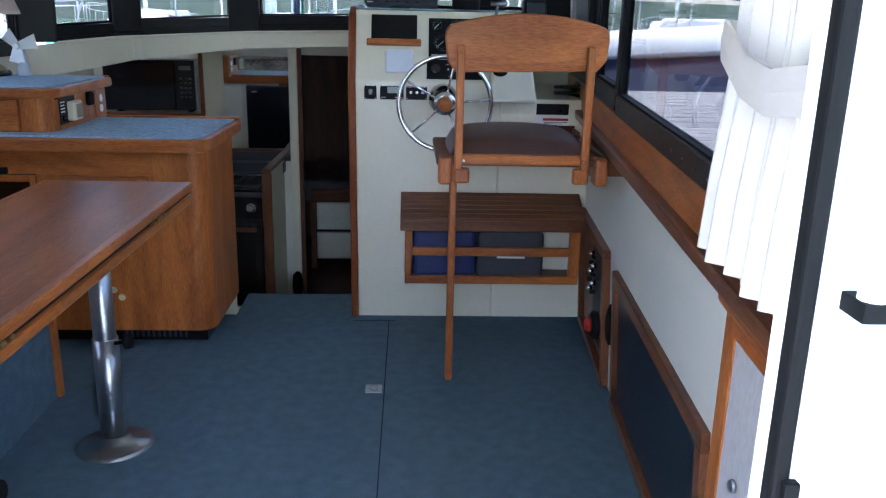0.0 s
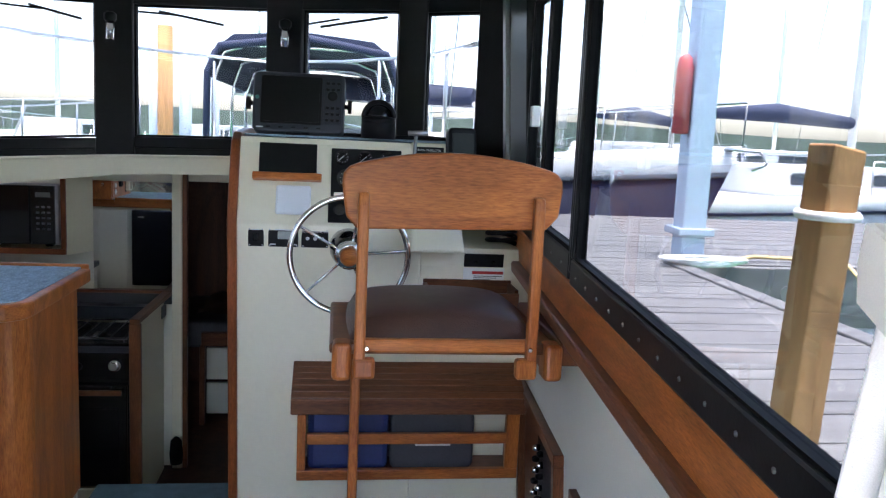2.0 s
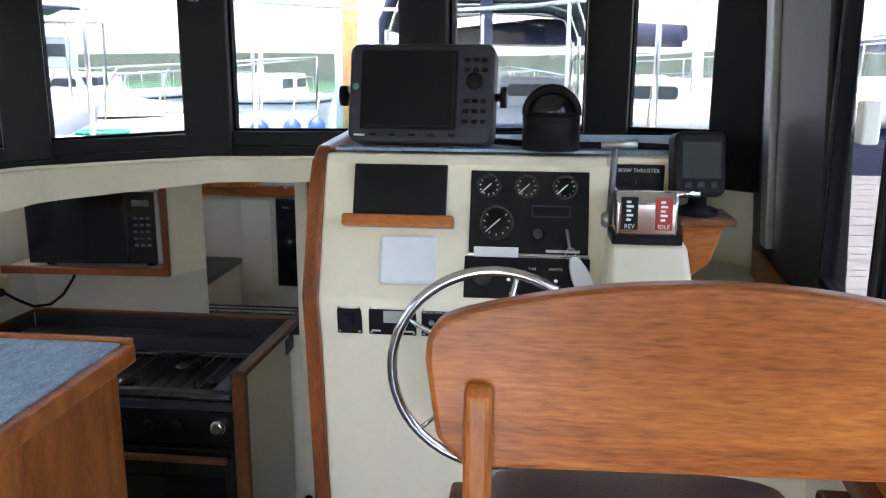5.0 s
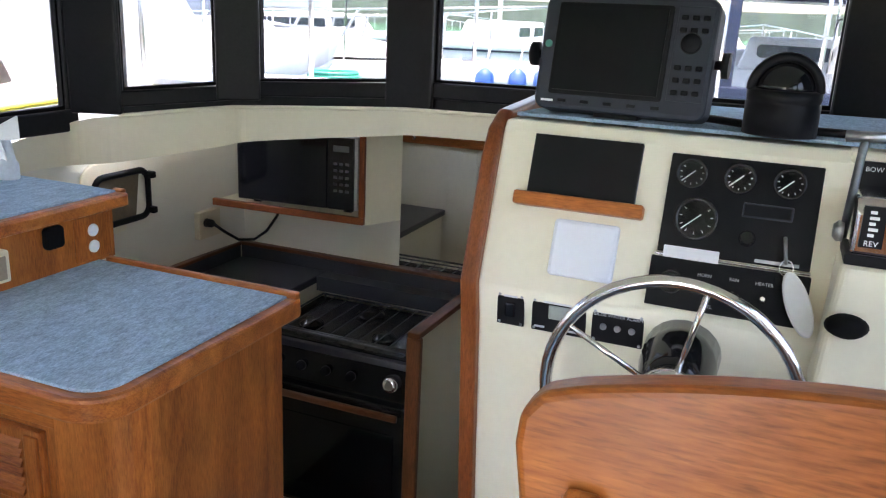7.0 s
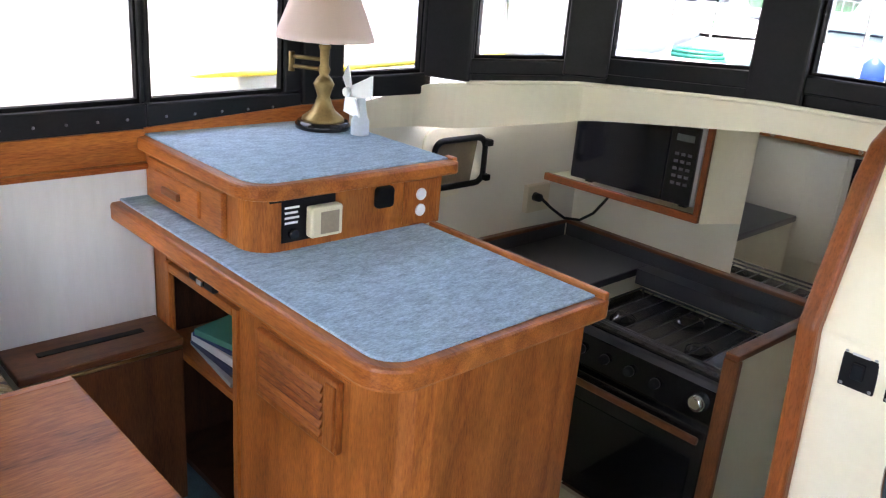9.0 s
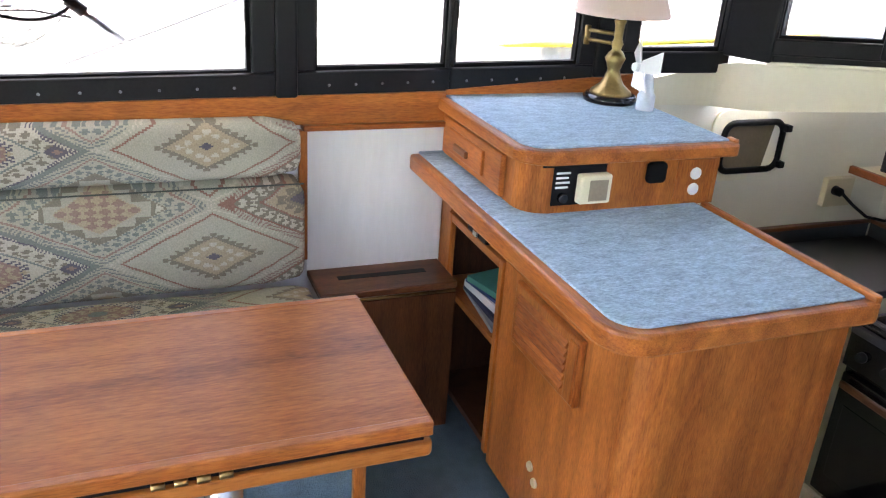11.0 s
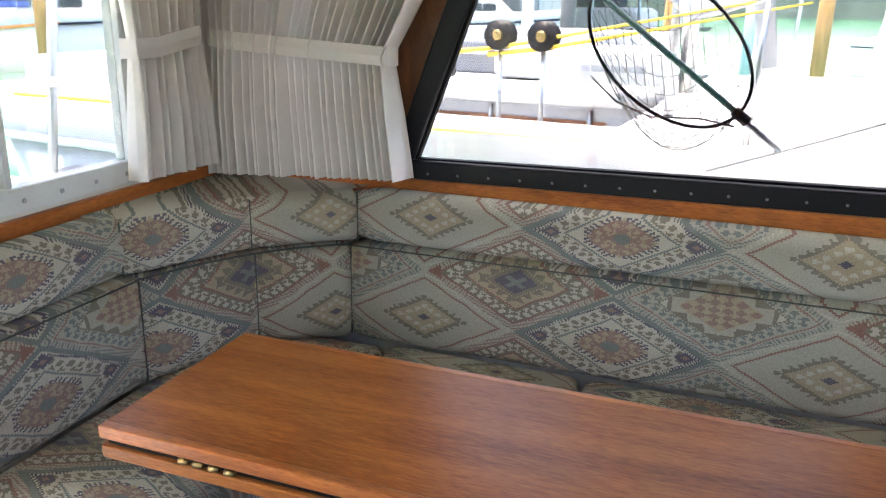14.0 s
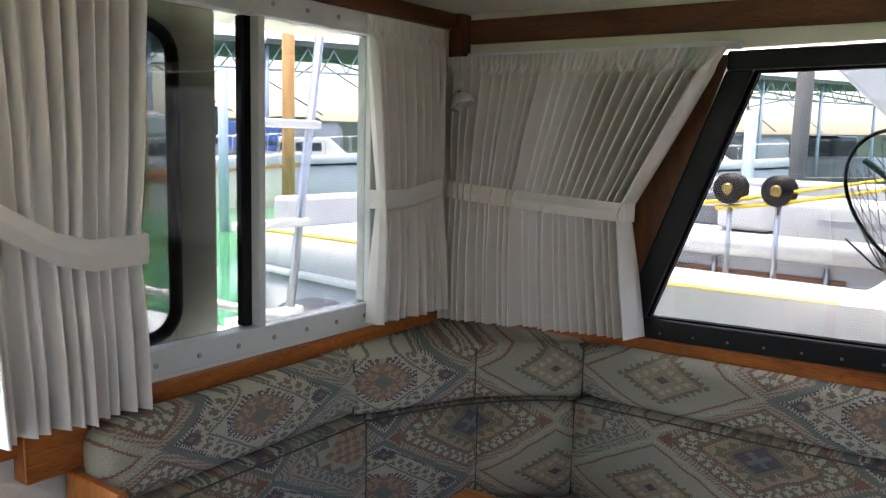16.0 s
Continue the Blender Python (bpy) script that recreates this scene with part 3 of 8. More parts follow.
for (xa, ya), (xb, yb) in (((-0.60, 4.68), (-0.447, 4.62)), ((-0.447, 4.62), (-0.052, 4.49)), ((-0.052, 4.49), (0.27, 4.36)), ((0.27, 4.36), (0.46, 4.22))):
    hexa([(xa, ya, -0.02), (xb, yb, -0.02), (xb, yb + 0.04, -0.02), (xa, ya + 0.04, -0.02)], [(xa, ya, 1.29), (xb, yb, 1.29), (xb, yb + 0.04, 1.29), (xa, ya + 0.04, 1.29)], 0, fwd)
struct("wall_forward_starboard", fwd, CREAM_MATT, "cream moulding under the starboard windscreen", "wall")
# galley hull side, back bulkhead and its doorway
struct("wall_galley_hull", hexa([(-2.34, 3.9, -0.4), (-2.27, 3.9, -0.4), (-2.20, 5.25, -0.4), (-2.27, 5.25, -0.4)], [(-2.35, 3.9, 1.0), (-2.28, 3.9, 1.0), (-2.22, 5.25, 1.16), (-2.29, 5.25, 1.16)]), CREAM_MATT, "cream hull liner beside the galley", "wall")
GB = 5.17
wb_ = bx(-2.3, -1.09, GB, GB + 0.04, -0.4, 1.2)
bx(-1.09, -0.6, GB, GB + 0.04, 1.08, 1.2, bm=wb_)
bx(-0.64, -0.5, GB, GB + 0.04, -0.4, 1.2, bm=wb_)
struct("wall_galley_back", wb_, CREAM_MATT, "cream bulkhead behind the galley", "wall")
struct("door_jamb_galley", bx(-1.095, -1.045, GB - 0.045, GB - 0.002, -0.4, 1.12, 0.006), CREAM, "cream jamb of the forward cabin doorway", "jamb")
struct("trim_jamb_galley", bx(-1.045, -1.022, GB - 0.04, GB - 0.002, -0.4, 1.12, 0.003), DARK_Z, "dark teak strip on the jamb", "trim")
# unseen strip kept cream as a reflector that brightens the galley
struct("galley_ceiling", bx(-2.3, -0.5, 4.75, 5.2, 1.19, 1.213), CREAM_MATT, "unseen foredeck underside, coloured cream to bounce light into the galley", "ceiling")
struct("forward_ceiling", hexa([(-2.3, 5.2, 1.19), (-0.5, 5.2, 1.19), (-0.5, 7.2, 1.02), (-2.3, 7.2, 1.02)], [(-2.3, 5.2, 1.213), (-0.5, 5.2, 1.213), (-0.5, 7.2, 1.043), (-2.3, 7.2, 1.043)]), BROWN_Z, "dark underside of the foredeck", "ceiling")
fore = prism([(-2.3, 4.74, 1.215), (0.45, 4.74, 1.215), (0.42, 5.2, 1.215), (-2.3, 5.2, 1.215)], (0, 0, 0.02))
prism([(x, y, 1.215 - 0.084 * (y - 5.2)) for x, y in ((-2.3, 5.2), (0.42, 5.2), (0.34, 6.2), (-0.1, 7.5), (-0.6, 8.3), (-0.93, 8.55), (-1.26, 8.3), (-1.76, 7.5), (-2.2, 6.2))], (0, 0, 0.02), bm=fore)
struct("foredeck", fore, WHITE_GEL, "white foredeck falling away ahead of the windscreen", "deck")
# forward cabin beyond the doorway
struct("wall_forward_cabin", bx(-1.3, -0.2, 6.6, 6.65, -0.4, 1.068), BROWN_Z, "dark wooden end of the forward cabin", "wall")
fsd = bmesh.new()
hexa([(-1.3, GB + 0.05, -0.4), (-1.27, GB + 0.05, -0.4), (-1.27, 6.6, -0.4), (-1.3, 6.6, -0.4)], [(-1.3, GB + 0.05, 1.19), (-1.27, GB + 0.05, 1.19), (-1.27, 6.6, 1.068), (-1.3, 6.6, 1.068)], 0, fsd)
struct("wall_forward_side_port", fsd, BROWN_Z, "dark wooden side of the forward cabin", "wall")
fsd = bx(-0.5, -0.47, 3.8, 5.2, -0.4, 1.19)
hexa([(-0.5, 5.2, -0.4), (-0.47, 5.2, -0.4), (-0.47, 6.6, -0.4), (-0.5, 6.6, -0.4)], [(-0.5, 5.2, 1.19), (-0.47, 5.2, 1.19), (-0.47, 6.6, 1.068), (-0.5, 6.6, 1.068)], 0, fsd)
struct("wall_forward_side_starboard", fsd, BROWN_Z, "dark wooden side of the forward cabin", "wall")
struct("backdrop_hull_port", bx(-2.9, -2.36, -2.2, 4.4, -0.6, 0.55, 0.03), WHITE_GEL, "white side deck outside the port windows", "hull")


# ---- saloon things ----
# helm console
con = thing("helm_console", (-0.1, 3.9, 0), "cream moulded helm console with a teak edge and black panels", "helm console")
CXL, CXR = -0.612, 0.36
face = [(3.755, 0.0), (3.66, 0.985), (3.645, 1.055), (3.735, 1.315), (3.75, 1.333), (4.5, 1.30), (4.5, 0.0)]
part("console_body", prism([(CXL, y, z) for y, z in face], (0.60, 0, 0), 0.006), CREAM, con)
low = [(3.755, 0.0), (3.665, 0.93), (3.68, 0.99), (4.4, 1.0), (4.4, 0.0)]
part("console_body", prism([(CXL + 0.60, y, z) for y, z in low], (0.40, 0, 0), 0.004), CREAM, con)
part("teak_edge", prism([(CXL - 0.028, y, z) for y, z in ((3.735, 0), (3.64, 0.97), (3.625, 1.06), (3.70, 1.27), (3.73, 1.32), (3.78, 1.345), (4.1, 1.36), (4.5, 1.35), (4.5, 1.25), (3.83, 1.25), (3.72, 1.06), (3.80, 0))], (0.03, 0, 0), 0.008, seg=3), EDGE_Z, con, "varnished teak edge")
part("dash_top", prism([(CXL + 0.01, 3.78, 1.336), (0.12, 3.78, 1.336), (0.12, 4.0, 1.336), (0.26, 4.3, 1.332), (-0.5, 4.56, 1.305), (CXL + 0.01, 4.6, 1.305)], (0, 0, 0.006)), CARPET_TOP, con, "grey-blue carpeted dash top")


def on_face(x, z):
    """A point of the reclined upper face."""
    return Vector((x, 3.645 + (z - 1.055) / (1.315 - 1.055) * 0.09, z))


def plate(x0, x1, z0, z1, thick, mat_, nm, parent, bev=0.002, label="", f=on_face):
    a, b, c, d = f(x0, z0), f(x1, z0), f(x1, z1), f(x0, z1)
    n = (b - a).cross(d - a).normalized()
    return part(nm, hexa([a, b, b + n * thick, a + n * thick], [d, c, c + n * thick, d + n * thick], bev), mat_, parent, label)


def low_face(x, z):
    return Vector((x, 3.755 - 0.095 * z / 0.985, z))


FN = (on_face(1, 1.1) - on_face(0, 1.1)).cross(on_face(0, 1.2) - on_face(0, 1.1)).normalized()
FT = FN.to_track_quat("Z", "Y").to_matrix().to_4x4()
LN = (low_face(1, 0.5) - low_face(0, 0.5)).cross(low_face(0, 0.6) - low_face(0, 0.5)).normalized()
LT = LN.to_track_quat("Z", "Y").to_matrix().to_4x4()
plate(-0.548, -0.362, 1.212, 1.312, 0.012, SCREEN, "chart_screen", con, label="blank black panel")
plate(-0.566, -0.345, 1.192, 1.214, 0.03, TEAK_X, "teak_ledge", con, 0.004, "small teak ledge")
plate(-0.49, -0.378, 1.086, 1.178, 0.014, PAPER, "paper_pad", con, 0.008, "pale blue-white paper pad")
panel = plate(-0.315, -0.084, 1.15, 1.304, 0.006, BLACK, "gauge_panel", con, label="black gauge panel with round dials")
for gx, gz, gr in ((-0.279, 1.274, 0.025), (-0.205, 1.274, 0.025), (-0.131, 1.274, 0.025), (-0.262, 1.206, 0.035)):
    part("gauge_bezel", lathe(on_face(gx, gz) + FN * 0.006, [(gr, 0), (gr, 0.006), (gr * 0.86, 0.007), (gr * 0.82, 0.003)], 20, turn=FT), GLOSS_BLACK, panel)
    part("gauge_face", lathe(on_face(gx, gz) + FN * 0.008, [(gr * 0.82, 0), (gr * 0.82, 0.001)], 20, turn=FT), DARK_GREY, panel)
    tick = bmesh.new()
    for k in range(9):
        a = radians(-220 + k * 32.5)
        for s0, s1 in ((0.62, 0.75),):
            c0, c1 = Vector((math.cos(a), math.sin(a), 0)) * gr * s0, Vector((math.cos(a), math.sin(a), 0)) * gr * s1
            m3 = Matrix.Translation(on_face(gx, gz) + FN * 0.0098) @ FT
            tube([m3 @ c0, m3 @ c1], 0.0007, 4, tick)
    m3 = Matrix.Translation(on_face(gx, gz) + FN * 0.0105) @ FT
    tube([m3 @ Vector((0.2 * gr, 0.2 * gr, 0)), m3 @ Vector((-0.6 * gr, -0.55 * gr, 0))], 0.0011, 5, tick)
    part("gauge_needle", tick, WHITE, panel)
hm = plate(-0.194, -0.119, 1.218, 1.240, 0.008, GREY_PLASTIC, "hour_meter", panel)
plate(-0.192, -0.121, 1.220, 1.238, 0.009, BLACK, "meter_window", hm)
part("panel_knob", lathe(on_face(-0.181, 1.186) + FN * 0.006, [(0.013, 0), (0.013, 0.006), (0.009, 0.012)], 14, turn=FT), GLOSS_BLACK, panel)
sw = plate(-0.322, -0.080, 1.066, 1.143, 0.006, BLACK, "switch_panel", con, label="black switch panel")
plate(-0.318, -0.082, 1.144, 1.148, 0.012, CHROME, "chrome_strip", con)
plate(-0.304, -0.218, 1.142, 1.160, 0.014, WHITE, "label_tape", con, 0.001)
part("gauge_bezel", lathe(on_face(-0.285, 1.105) + FN * 0.006, [(0.02, 0), (0.02, 0.006), (0.017, 0.007), (0.016, 0.003)], 20, turn=FT), GLOSS_BLACK, sw)
for k in range(3):
    part("toggle", lathe(on_face(-0.235 + k * 0.045, 1.10) + FN * 0.006, [(0.007, 0), (0.006, 0.008), (0.003, 0.016)], 10, turn=FT), CHROME, sw)
# key with float on the ignition
key = thing("ignition_key", (-0.12, 3.63, 1.05), "white oval key float hanging from the ignition", "key")
part("key_float", prism([on_face(-0.094 + 0.022 * math.cos(a) * 0.9 - 0.018 * math.sin(a), 1.10 + 0.046 * math.sin(a)) + FN * 0.012 for a in [k * math.pi / 10 for k in range(20)]], FN * 0.012, 0.004), WHITE, key)
part("key_ring", tube([on_face(-0.118 + 0.01 * math.cos(a), 1.150 + 0.012 * math.sin(a)) + FN * 0.016 for a in [k * math.pi / 6 for k in range(12)]], 0.0012, 5, closed=True), CHROME, key)
part("key_chain", tube([on_face(-0.126, 1.195) + FN * 0.012, on_face(-0.123, 1.175) + FN * 0.02, on_face(-0.119, 1.155) + FN * 0.016], 0.003, 6), STEEL, key)
# small panels under the fold
for x0, x1, nm, lb in ((-0.575, -0.525, "rocker_panel", "black rocker switch"), (-0.511, -0.415, "autopilot_panel", "black panel with a small grey display"), (-0.405, -0.318, "stereo_panel", "small black control panel")):
    pn = plate(x0, x1, 0.982, 1.044, 0.006, BLACK, nm, con, label=lb, f=low_face)
    if nm == "rocker_panel":
        plate(x0 + 0.016, x1 - 0.016, 1.0, 1.026, 0.012, GLOSS_BLACK, "rocker", pn, f=low_face)
    if nm == "autopilot_panel":
        plate(x0 + 0.03, x1 - 0.02, 1.008, 1.034, 0.008, mat("lcd_grey", (0.30, 0.33, 0.29), 0.3), "display", pn, f=low_face)
    if nm == "stereo_panel":
        for k in range(3):
            part("button", lathe(low_face(x0 + 0.02 + 0.024 * k, 1.012) + LN * 0.006, [(0.006, 0), (0.005, 0.004)], 10, turn=LT), STEEL, pn)
    for ex, ez in ((x0 + 0.005, 0.987), (x1 - 0.005, 0.987), (x0 + 0.005, 1.039), (x1 - 0.005, 1.039)):
        part("screw", lathe(low_face(ex, ez) + LN * 0.006, [(0.003, 0), (0.002, 0.0015)], 6, turn=LT), STEEL, pn)
# right of the wheel
pn = plate(0.135, 0.27, 0.93, 0.975, 0.006, BLACK, "trim_tab_panel", con, label="black panel with two small levers", f=low_face)
for k in (0.175, 0.235):
    part("lever", lathe(low_face(k, 0.947) + LN * 0.006, [(0.006, 0), (0.004, 0.012)], 8, turn=LT), GLOSS_BLACK, pn)
wl = plate(0.135, 0.275, 0.882, 0.926, 0.002, WHITE, "warning_label", con, label="white label with a red stripe", f=low_face, bev=0)
plate(0.165, 0.272, 0.905, 0.915, 0.003, RED, "red_stripe", wl, f=low_face, bev=0)
for k in range(3):
    plate(0.17, 0.268 - 0.02 * k, 0.897 - k * 0.006, 0.899 - k * 0.006, 0.003, DARK_GREY, "text_bar", wl, f=low_face, bev=0)
# lettering in the built-in font
def words(text, size, at, turn, bm=None):
    fc = bpy.data.curves.new("words", "FONT")
    fc.body, fc.size, fc.align_x, fc.align_y, fc.resolution_u = text, size, "CENTER", "CENTER", 2
    ob = bpy.data.objects.new("words", fc)
    scene.collection.objects.link(ob)
    me = bpy.data.meshes.new_from_object(ob.evaluated_get(bpy.context.evaluated_depsgraph_get()))
    bpy.data.objects.remove(ob)
    bpy.data.curves.remove(fc)
    bm = bm or bmesh.new()
    t = bmesh.new()
    t.from_mesh(me)
    bpy.data.meshes.remove(me)
    bmesh.ops.transform(t, matrix=Matrix.Translation(at) @ turn, verts=t.verts)
    return add_bm(bm, t)


PRINT = mat("white_print", (0.6, 0.6, 0.6), 0.6, var=0.05)
for tx, x_, z_ in (("HORN", -0.235, 1.122), ("FAN", -0.19, 1.122), ("HEATER", -0.145, 1.122), ("FUEL", -0.225, 1.076)):
    part("lettering", words(tx, 0.0075, on_face(x_, z_) + FN * 0.0066, FT), PRINT, sw)
part("lettering", words("BILGE WATER ALARM", 0.0085, low_face(-0.361, 1.034) + LN * 0.0066, LT), PRINT, con)
for x0, x1, z0 in ((-0.49, -0.44, 1.037), (-0.505, -0.487, 0.989), (-0.45, -0.42, 0.989), (-0.562, -0.538, 1.036)):
    plate(x0, x1, z0, z0 + 0.0035, 0.0068, PRINT, "text_bar", con, 0, f=low_face)
plate(-0.165, -0.10, 1.153, 1.158, 0.0066, PRINT, "text_bar", con, 0)
# throttle pedestal
ped = thing("throttle_control", (0.03, 3.6, 1.0), "cream pedestal with a chrome and red engine throttle", "throttle")
part("pedestal", hexa([(-0.065, 3.575, 0.985), (0.125, 3.575, 0.985), (0.125, 3.80, 0.985), (-0.065, 3.80, 0.985)], [(-0.05, 3.605, 1.192), (0.088, 3.605, 1.192), (0.088, 3.80, 1.205), (-0.05, 3.80, 1.205)], 0.014, seg=4), CREAM, ped)
part("back_post", bx(-0.052, 0.075, 3.735, 3.80, 1.19, 1.335, 0.008), CREAM, ped)
part("throttle_base", bx(-0.048, 0.078, 3.60, 3.725, 1.19, 1.206, 0.003), BLACK, ped)
part("throttle_housing", prism([(-0.042, 3.605, 1.205), (-0.042, 3.612, 1.268), (-0.042, 3.628, 1.285), (-0.042, 3.72, 1.288), (-0.042, 3.72, 1.205)], (0.112, 0, 0), 0.006, seg=3), CHROME, ped, "chrome throttle housing")
part("black_strip", hexa([(-0.033, 3.602, 1.218), (-0.003, 3.602, 1.218), (-0.003, 3.606, 1.218), (-0.033, 3.606, 1.218)], [(-0.033, 3.6095, 1.276), (-0.003, 3.6095, 1.276), (-0.003, 3.614, 1.276), (-0.033, 3.614, 1.276)]), BLACK, ped, "black gear strip")
part("red_strip", hexa([(0.028, 3.602, 1.218), (0.058, 3.602, 1.218), (0.058, 3.606, 1.218), (0.028, 3.606, 1.218)], [(0.028, 3.6095, 1.276), (0.058, 3.6095, 1.276), (0.058, 3.614, 1.276), (0.028, 3.614, 1.276)]), RED, ped, "red throttle strip")
PN = Vector((0, -0.993, 0.12)).to_track_quat("Z", "Y").to_matrix().to_4x4()
part("lettering", words("REV", 0.011, (-0.018, 3.601, 1.224), PN), WHITE, ped)
part("lettering", words("IDLE", 0.011, (0.043, 3.601, 1.224), PN), WHITE, ped)
for k in range(5):
    for x_ in (-0.024, 0.037):
        part("mark", bx(x_, x_ + (0.012 if k % 2 else 0.008), 3.6015 + 0.0011 * k, 3.6045 + 0.0011 * k, 1.234 + 0.008 * k, 1.238 + 0.008 * k), WHITE, ped)
part("lever_arm", tube([(-0.05, 3.66, 1.215), (-0.045, 3.655, 1.345), (-0.043, 3.655, 1.362)], 0.006, 8), DARK_STEEL, ped)
part("lever_knob", tube([(-0.07, 3.655, 1.365), (-0.005, 3.655, 1.368)], 0.008, 8), STEEL, ped)
part("lever_arm", tube([(0.05, 3.635, 1.279), (0.108, 3.63, 1.282)], 0.007, 10), CHROME, ped)
part("lever_pivot", lathe((-0.05, 3.66, 1.225), [(0.016, 0), (0.016, 0.008), (0.01, 0.014)], 14, turn=Matrix.Rotation(radians(-90), 4, "Y")), STEEL, ped)
tpn = part("thruster_panel", bx(-0.04, 0.058, 3.722, 3.7345, 1.262, 1.322, 0.002), BLACK, ped, "black bow thruster panel")
part("lettering", words("BOW THRUSTER", 0.0105, (0.009, 3.7215, 1.311), FACE_AFT), PRINT, tpn)
part("joystick", tube([(0.009, 3.722, 1.288), (0.009, 3.70, 1.292)], 0.006, 10), BLACK, tpn)
part("ignition_knob", lathe((-0.03, 3.592, 1.105), [(0.026, 0), (0.03, 0.010), (0.024, 0.024), (0.012, 0.028)], 18, turn=FACE_AFT @ Matrix.Diagonal((1, 0.62, 1, 1))), RUBBER, ped)

# steering wheel
wh = thing("steering_wheel", (-0.25, 3.47, 0.99), "chrome steering wheel with a varnished wooden hub", "steering wheel")
WC, WR = Vector((-0.2526, 3.471, 0.986)), 0.180
WM = Matrix.Translation(WC) @ Matrix.Rotation(radians(91), 4, "X")
part("rim", tube([WM @ Vector((WR * math.cos(a), WR * math.sin(a), 0)) for a in [2 * math.pi * k / 48 for k in range(48)]], 0.0095, 10, closed=True), CHROME, wh)
for k in range(5):
    a = radians(90 + 72 * k - 12)
    part("spoke", tube([WM @ Vector((0.03 * math.cos(a), 0.03 * math.sin(a), -0.012)), WM @ Vector((WR * math.cos(a), WR * math.sin(a), 0))], 0.0045, 8), CHROME, wh)
part("hub", lathe(WC, [(0.0, 0.05), (0.018, 0.046), (0.028, 0.034), (0.03, 0.018), (0.024, 0.0)][::-1], 20, turn=Matrix.Rotation(radians(91), 4, "X")), TEAK_X, wh, "varnished wooden hub cap")
part("hub_collar", lathe(WC, [(0.045, -0.02), (0.045, -0.005), (0.03, 0.0)], 20, turn=Matrix.Rotation(radians(91), 4, "X")), CHROME, wh)
part("shaft_boot", lathe(WC, [(0.062, -0.20), (0.06, -0.12), (0.05, -0.05), (0.04, -0.02)], 20, turn=Matrix.Rotation(radians(91), 4, "X")), GLOSS_BLACK, wh, "black shaft boot")

# rack under the console face
rk = thing("slatted_rack", (-0.03, 3.6, 0.21), "teak rack with a slatted lid and rails fixed to the console", "rack")
RX0, RX1 = -0.403, 0.339
for k in range(6):
    y = 3.525 + k * 0.027
    z = 0.518 + k * 0.0125
    part("slat", hexa([(RX0 - 0.02, y, z - 0.016), (RX1 + 0.005, y, z - 0.016), (RX1 + 0.005, y + 0.0255, z - 0.004), (RX0 - 0.02, y + 0.0255, z - 0.004)], [(RX0 - 0.02, y, z), (RX1 + 0.005, y, z), (RX1 + 0.005, y + 0.0255, z + 0.012), (RX0 - 0.02, y + 0.0255, z + 0.012)], 0.003), DARK_X, rk)
part("lid_edge", bx(RX0 - 0.02, RX1 + 0.005, 3.515, 3.532, 0.462, 0.515, 0.005), DARK_X, rk)
part("bottom_rail", bx(RX0, RX1, 3.575, 3.60, 0.215, 0.25, 0.004), TEAK_X, rk)
part("middle_rail", bx(RX0 + 0.03, RX1 - 0.03, 3.577, 3.597, 0.338, 0.375, 0.004), TEAK_X, rk)
part("top_rail", bx(RX0, RX1, 3.575, 3.60, 0.455, 0.49, 0.004), TEAK_X, rk)
part("stile", bx(RX0, RX0 + 0.028, 3.576, 3.599, 0.25, 0.455, 0.003), TEAK_Z, rk)
part("stile", bx(RX1 - 0.045, RX1, 3.576, 3.599, 0.25, 0.455, 0.003), TEAK_Z, rk)
part("end_board", bx(RX0, RX0 + 0.018, 3.60, 3.74, 0.215, 0.50, 0.002), DARK_Y, rk)
part("end_board", bx(RX1 - 0.018, RX1, 3.60, 3.74, 0.215, 0.50, 0.002), DARK_Y, rk)
part("shelf", bx(RX0, RX1, 3.60, 3.74, 0.215, 0.235), DARK_X, rk)
cu = thing("folded_cushion", (-0.25, 3.66, 0.236), "blue vinyl cushion stowed in the rack", "cushion")
part("cushion", bx(-0.37, -0.10, 3.612, 3.70, 0.236, 0.45, 0.02), BLUE_VINYL, cu)
part("seam", bx(-0.37, -0.10, 3.608, 3.615, 0.335, 0.342, 0.002), DARK_GREY, cu)
bag = thing("equipment_case", (0.05, 3.66, 0.236), "charcoal vinyl case stowed in the rack", "case")
part("case", prism([(x, 3.608, z) for x, z in rounded(-0.095, 0.19, 0.236, 0.445, 0.03)], (0, 0.09, 0), 0.01), DARK_GREY, bag)
part("text_bar", bx(-0.01, 0.11, 3.605, 3.609, 0.322, 0.334), WHITE, bag)

# helm chair
hc = thing("helm_chair", (-0.03, 3.0, 0), "varnished teak helm chair with a worn brown leather seat", "chair")
CXC = -0.036
outline = []
for k in range(25):
    s = -1 + 2 * k / 24
    outline.append((CXC + 0.215 * s, 1.326 - 0.03 * s * s))
pts = [(CXC + 0.25, 1.25), (CXC + 0.243, 1.19), (CXC + 0.215, 1.158), (CXC - 0.215, 1.15), (CXC - 0.24, 1.178), (CXC - 0.25, 1.25), (CXC - 0.248, 1.272), (CXC - 0.236, 1.288)]
outline = outline + [(CXC + 0.236, 1.288), (CXC + 0.248, 1.272)] + pts


def back_y(x):
    return 2.825 - 0.03 * (1 - ((x - CXC) / 0.25) ** 2)


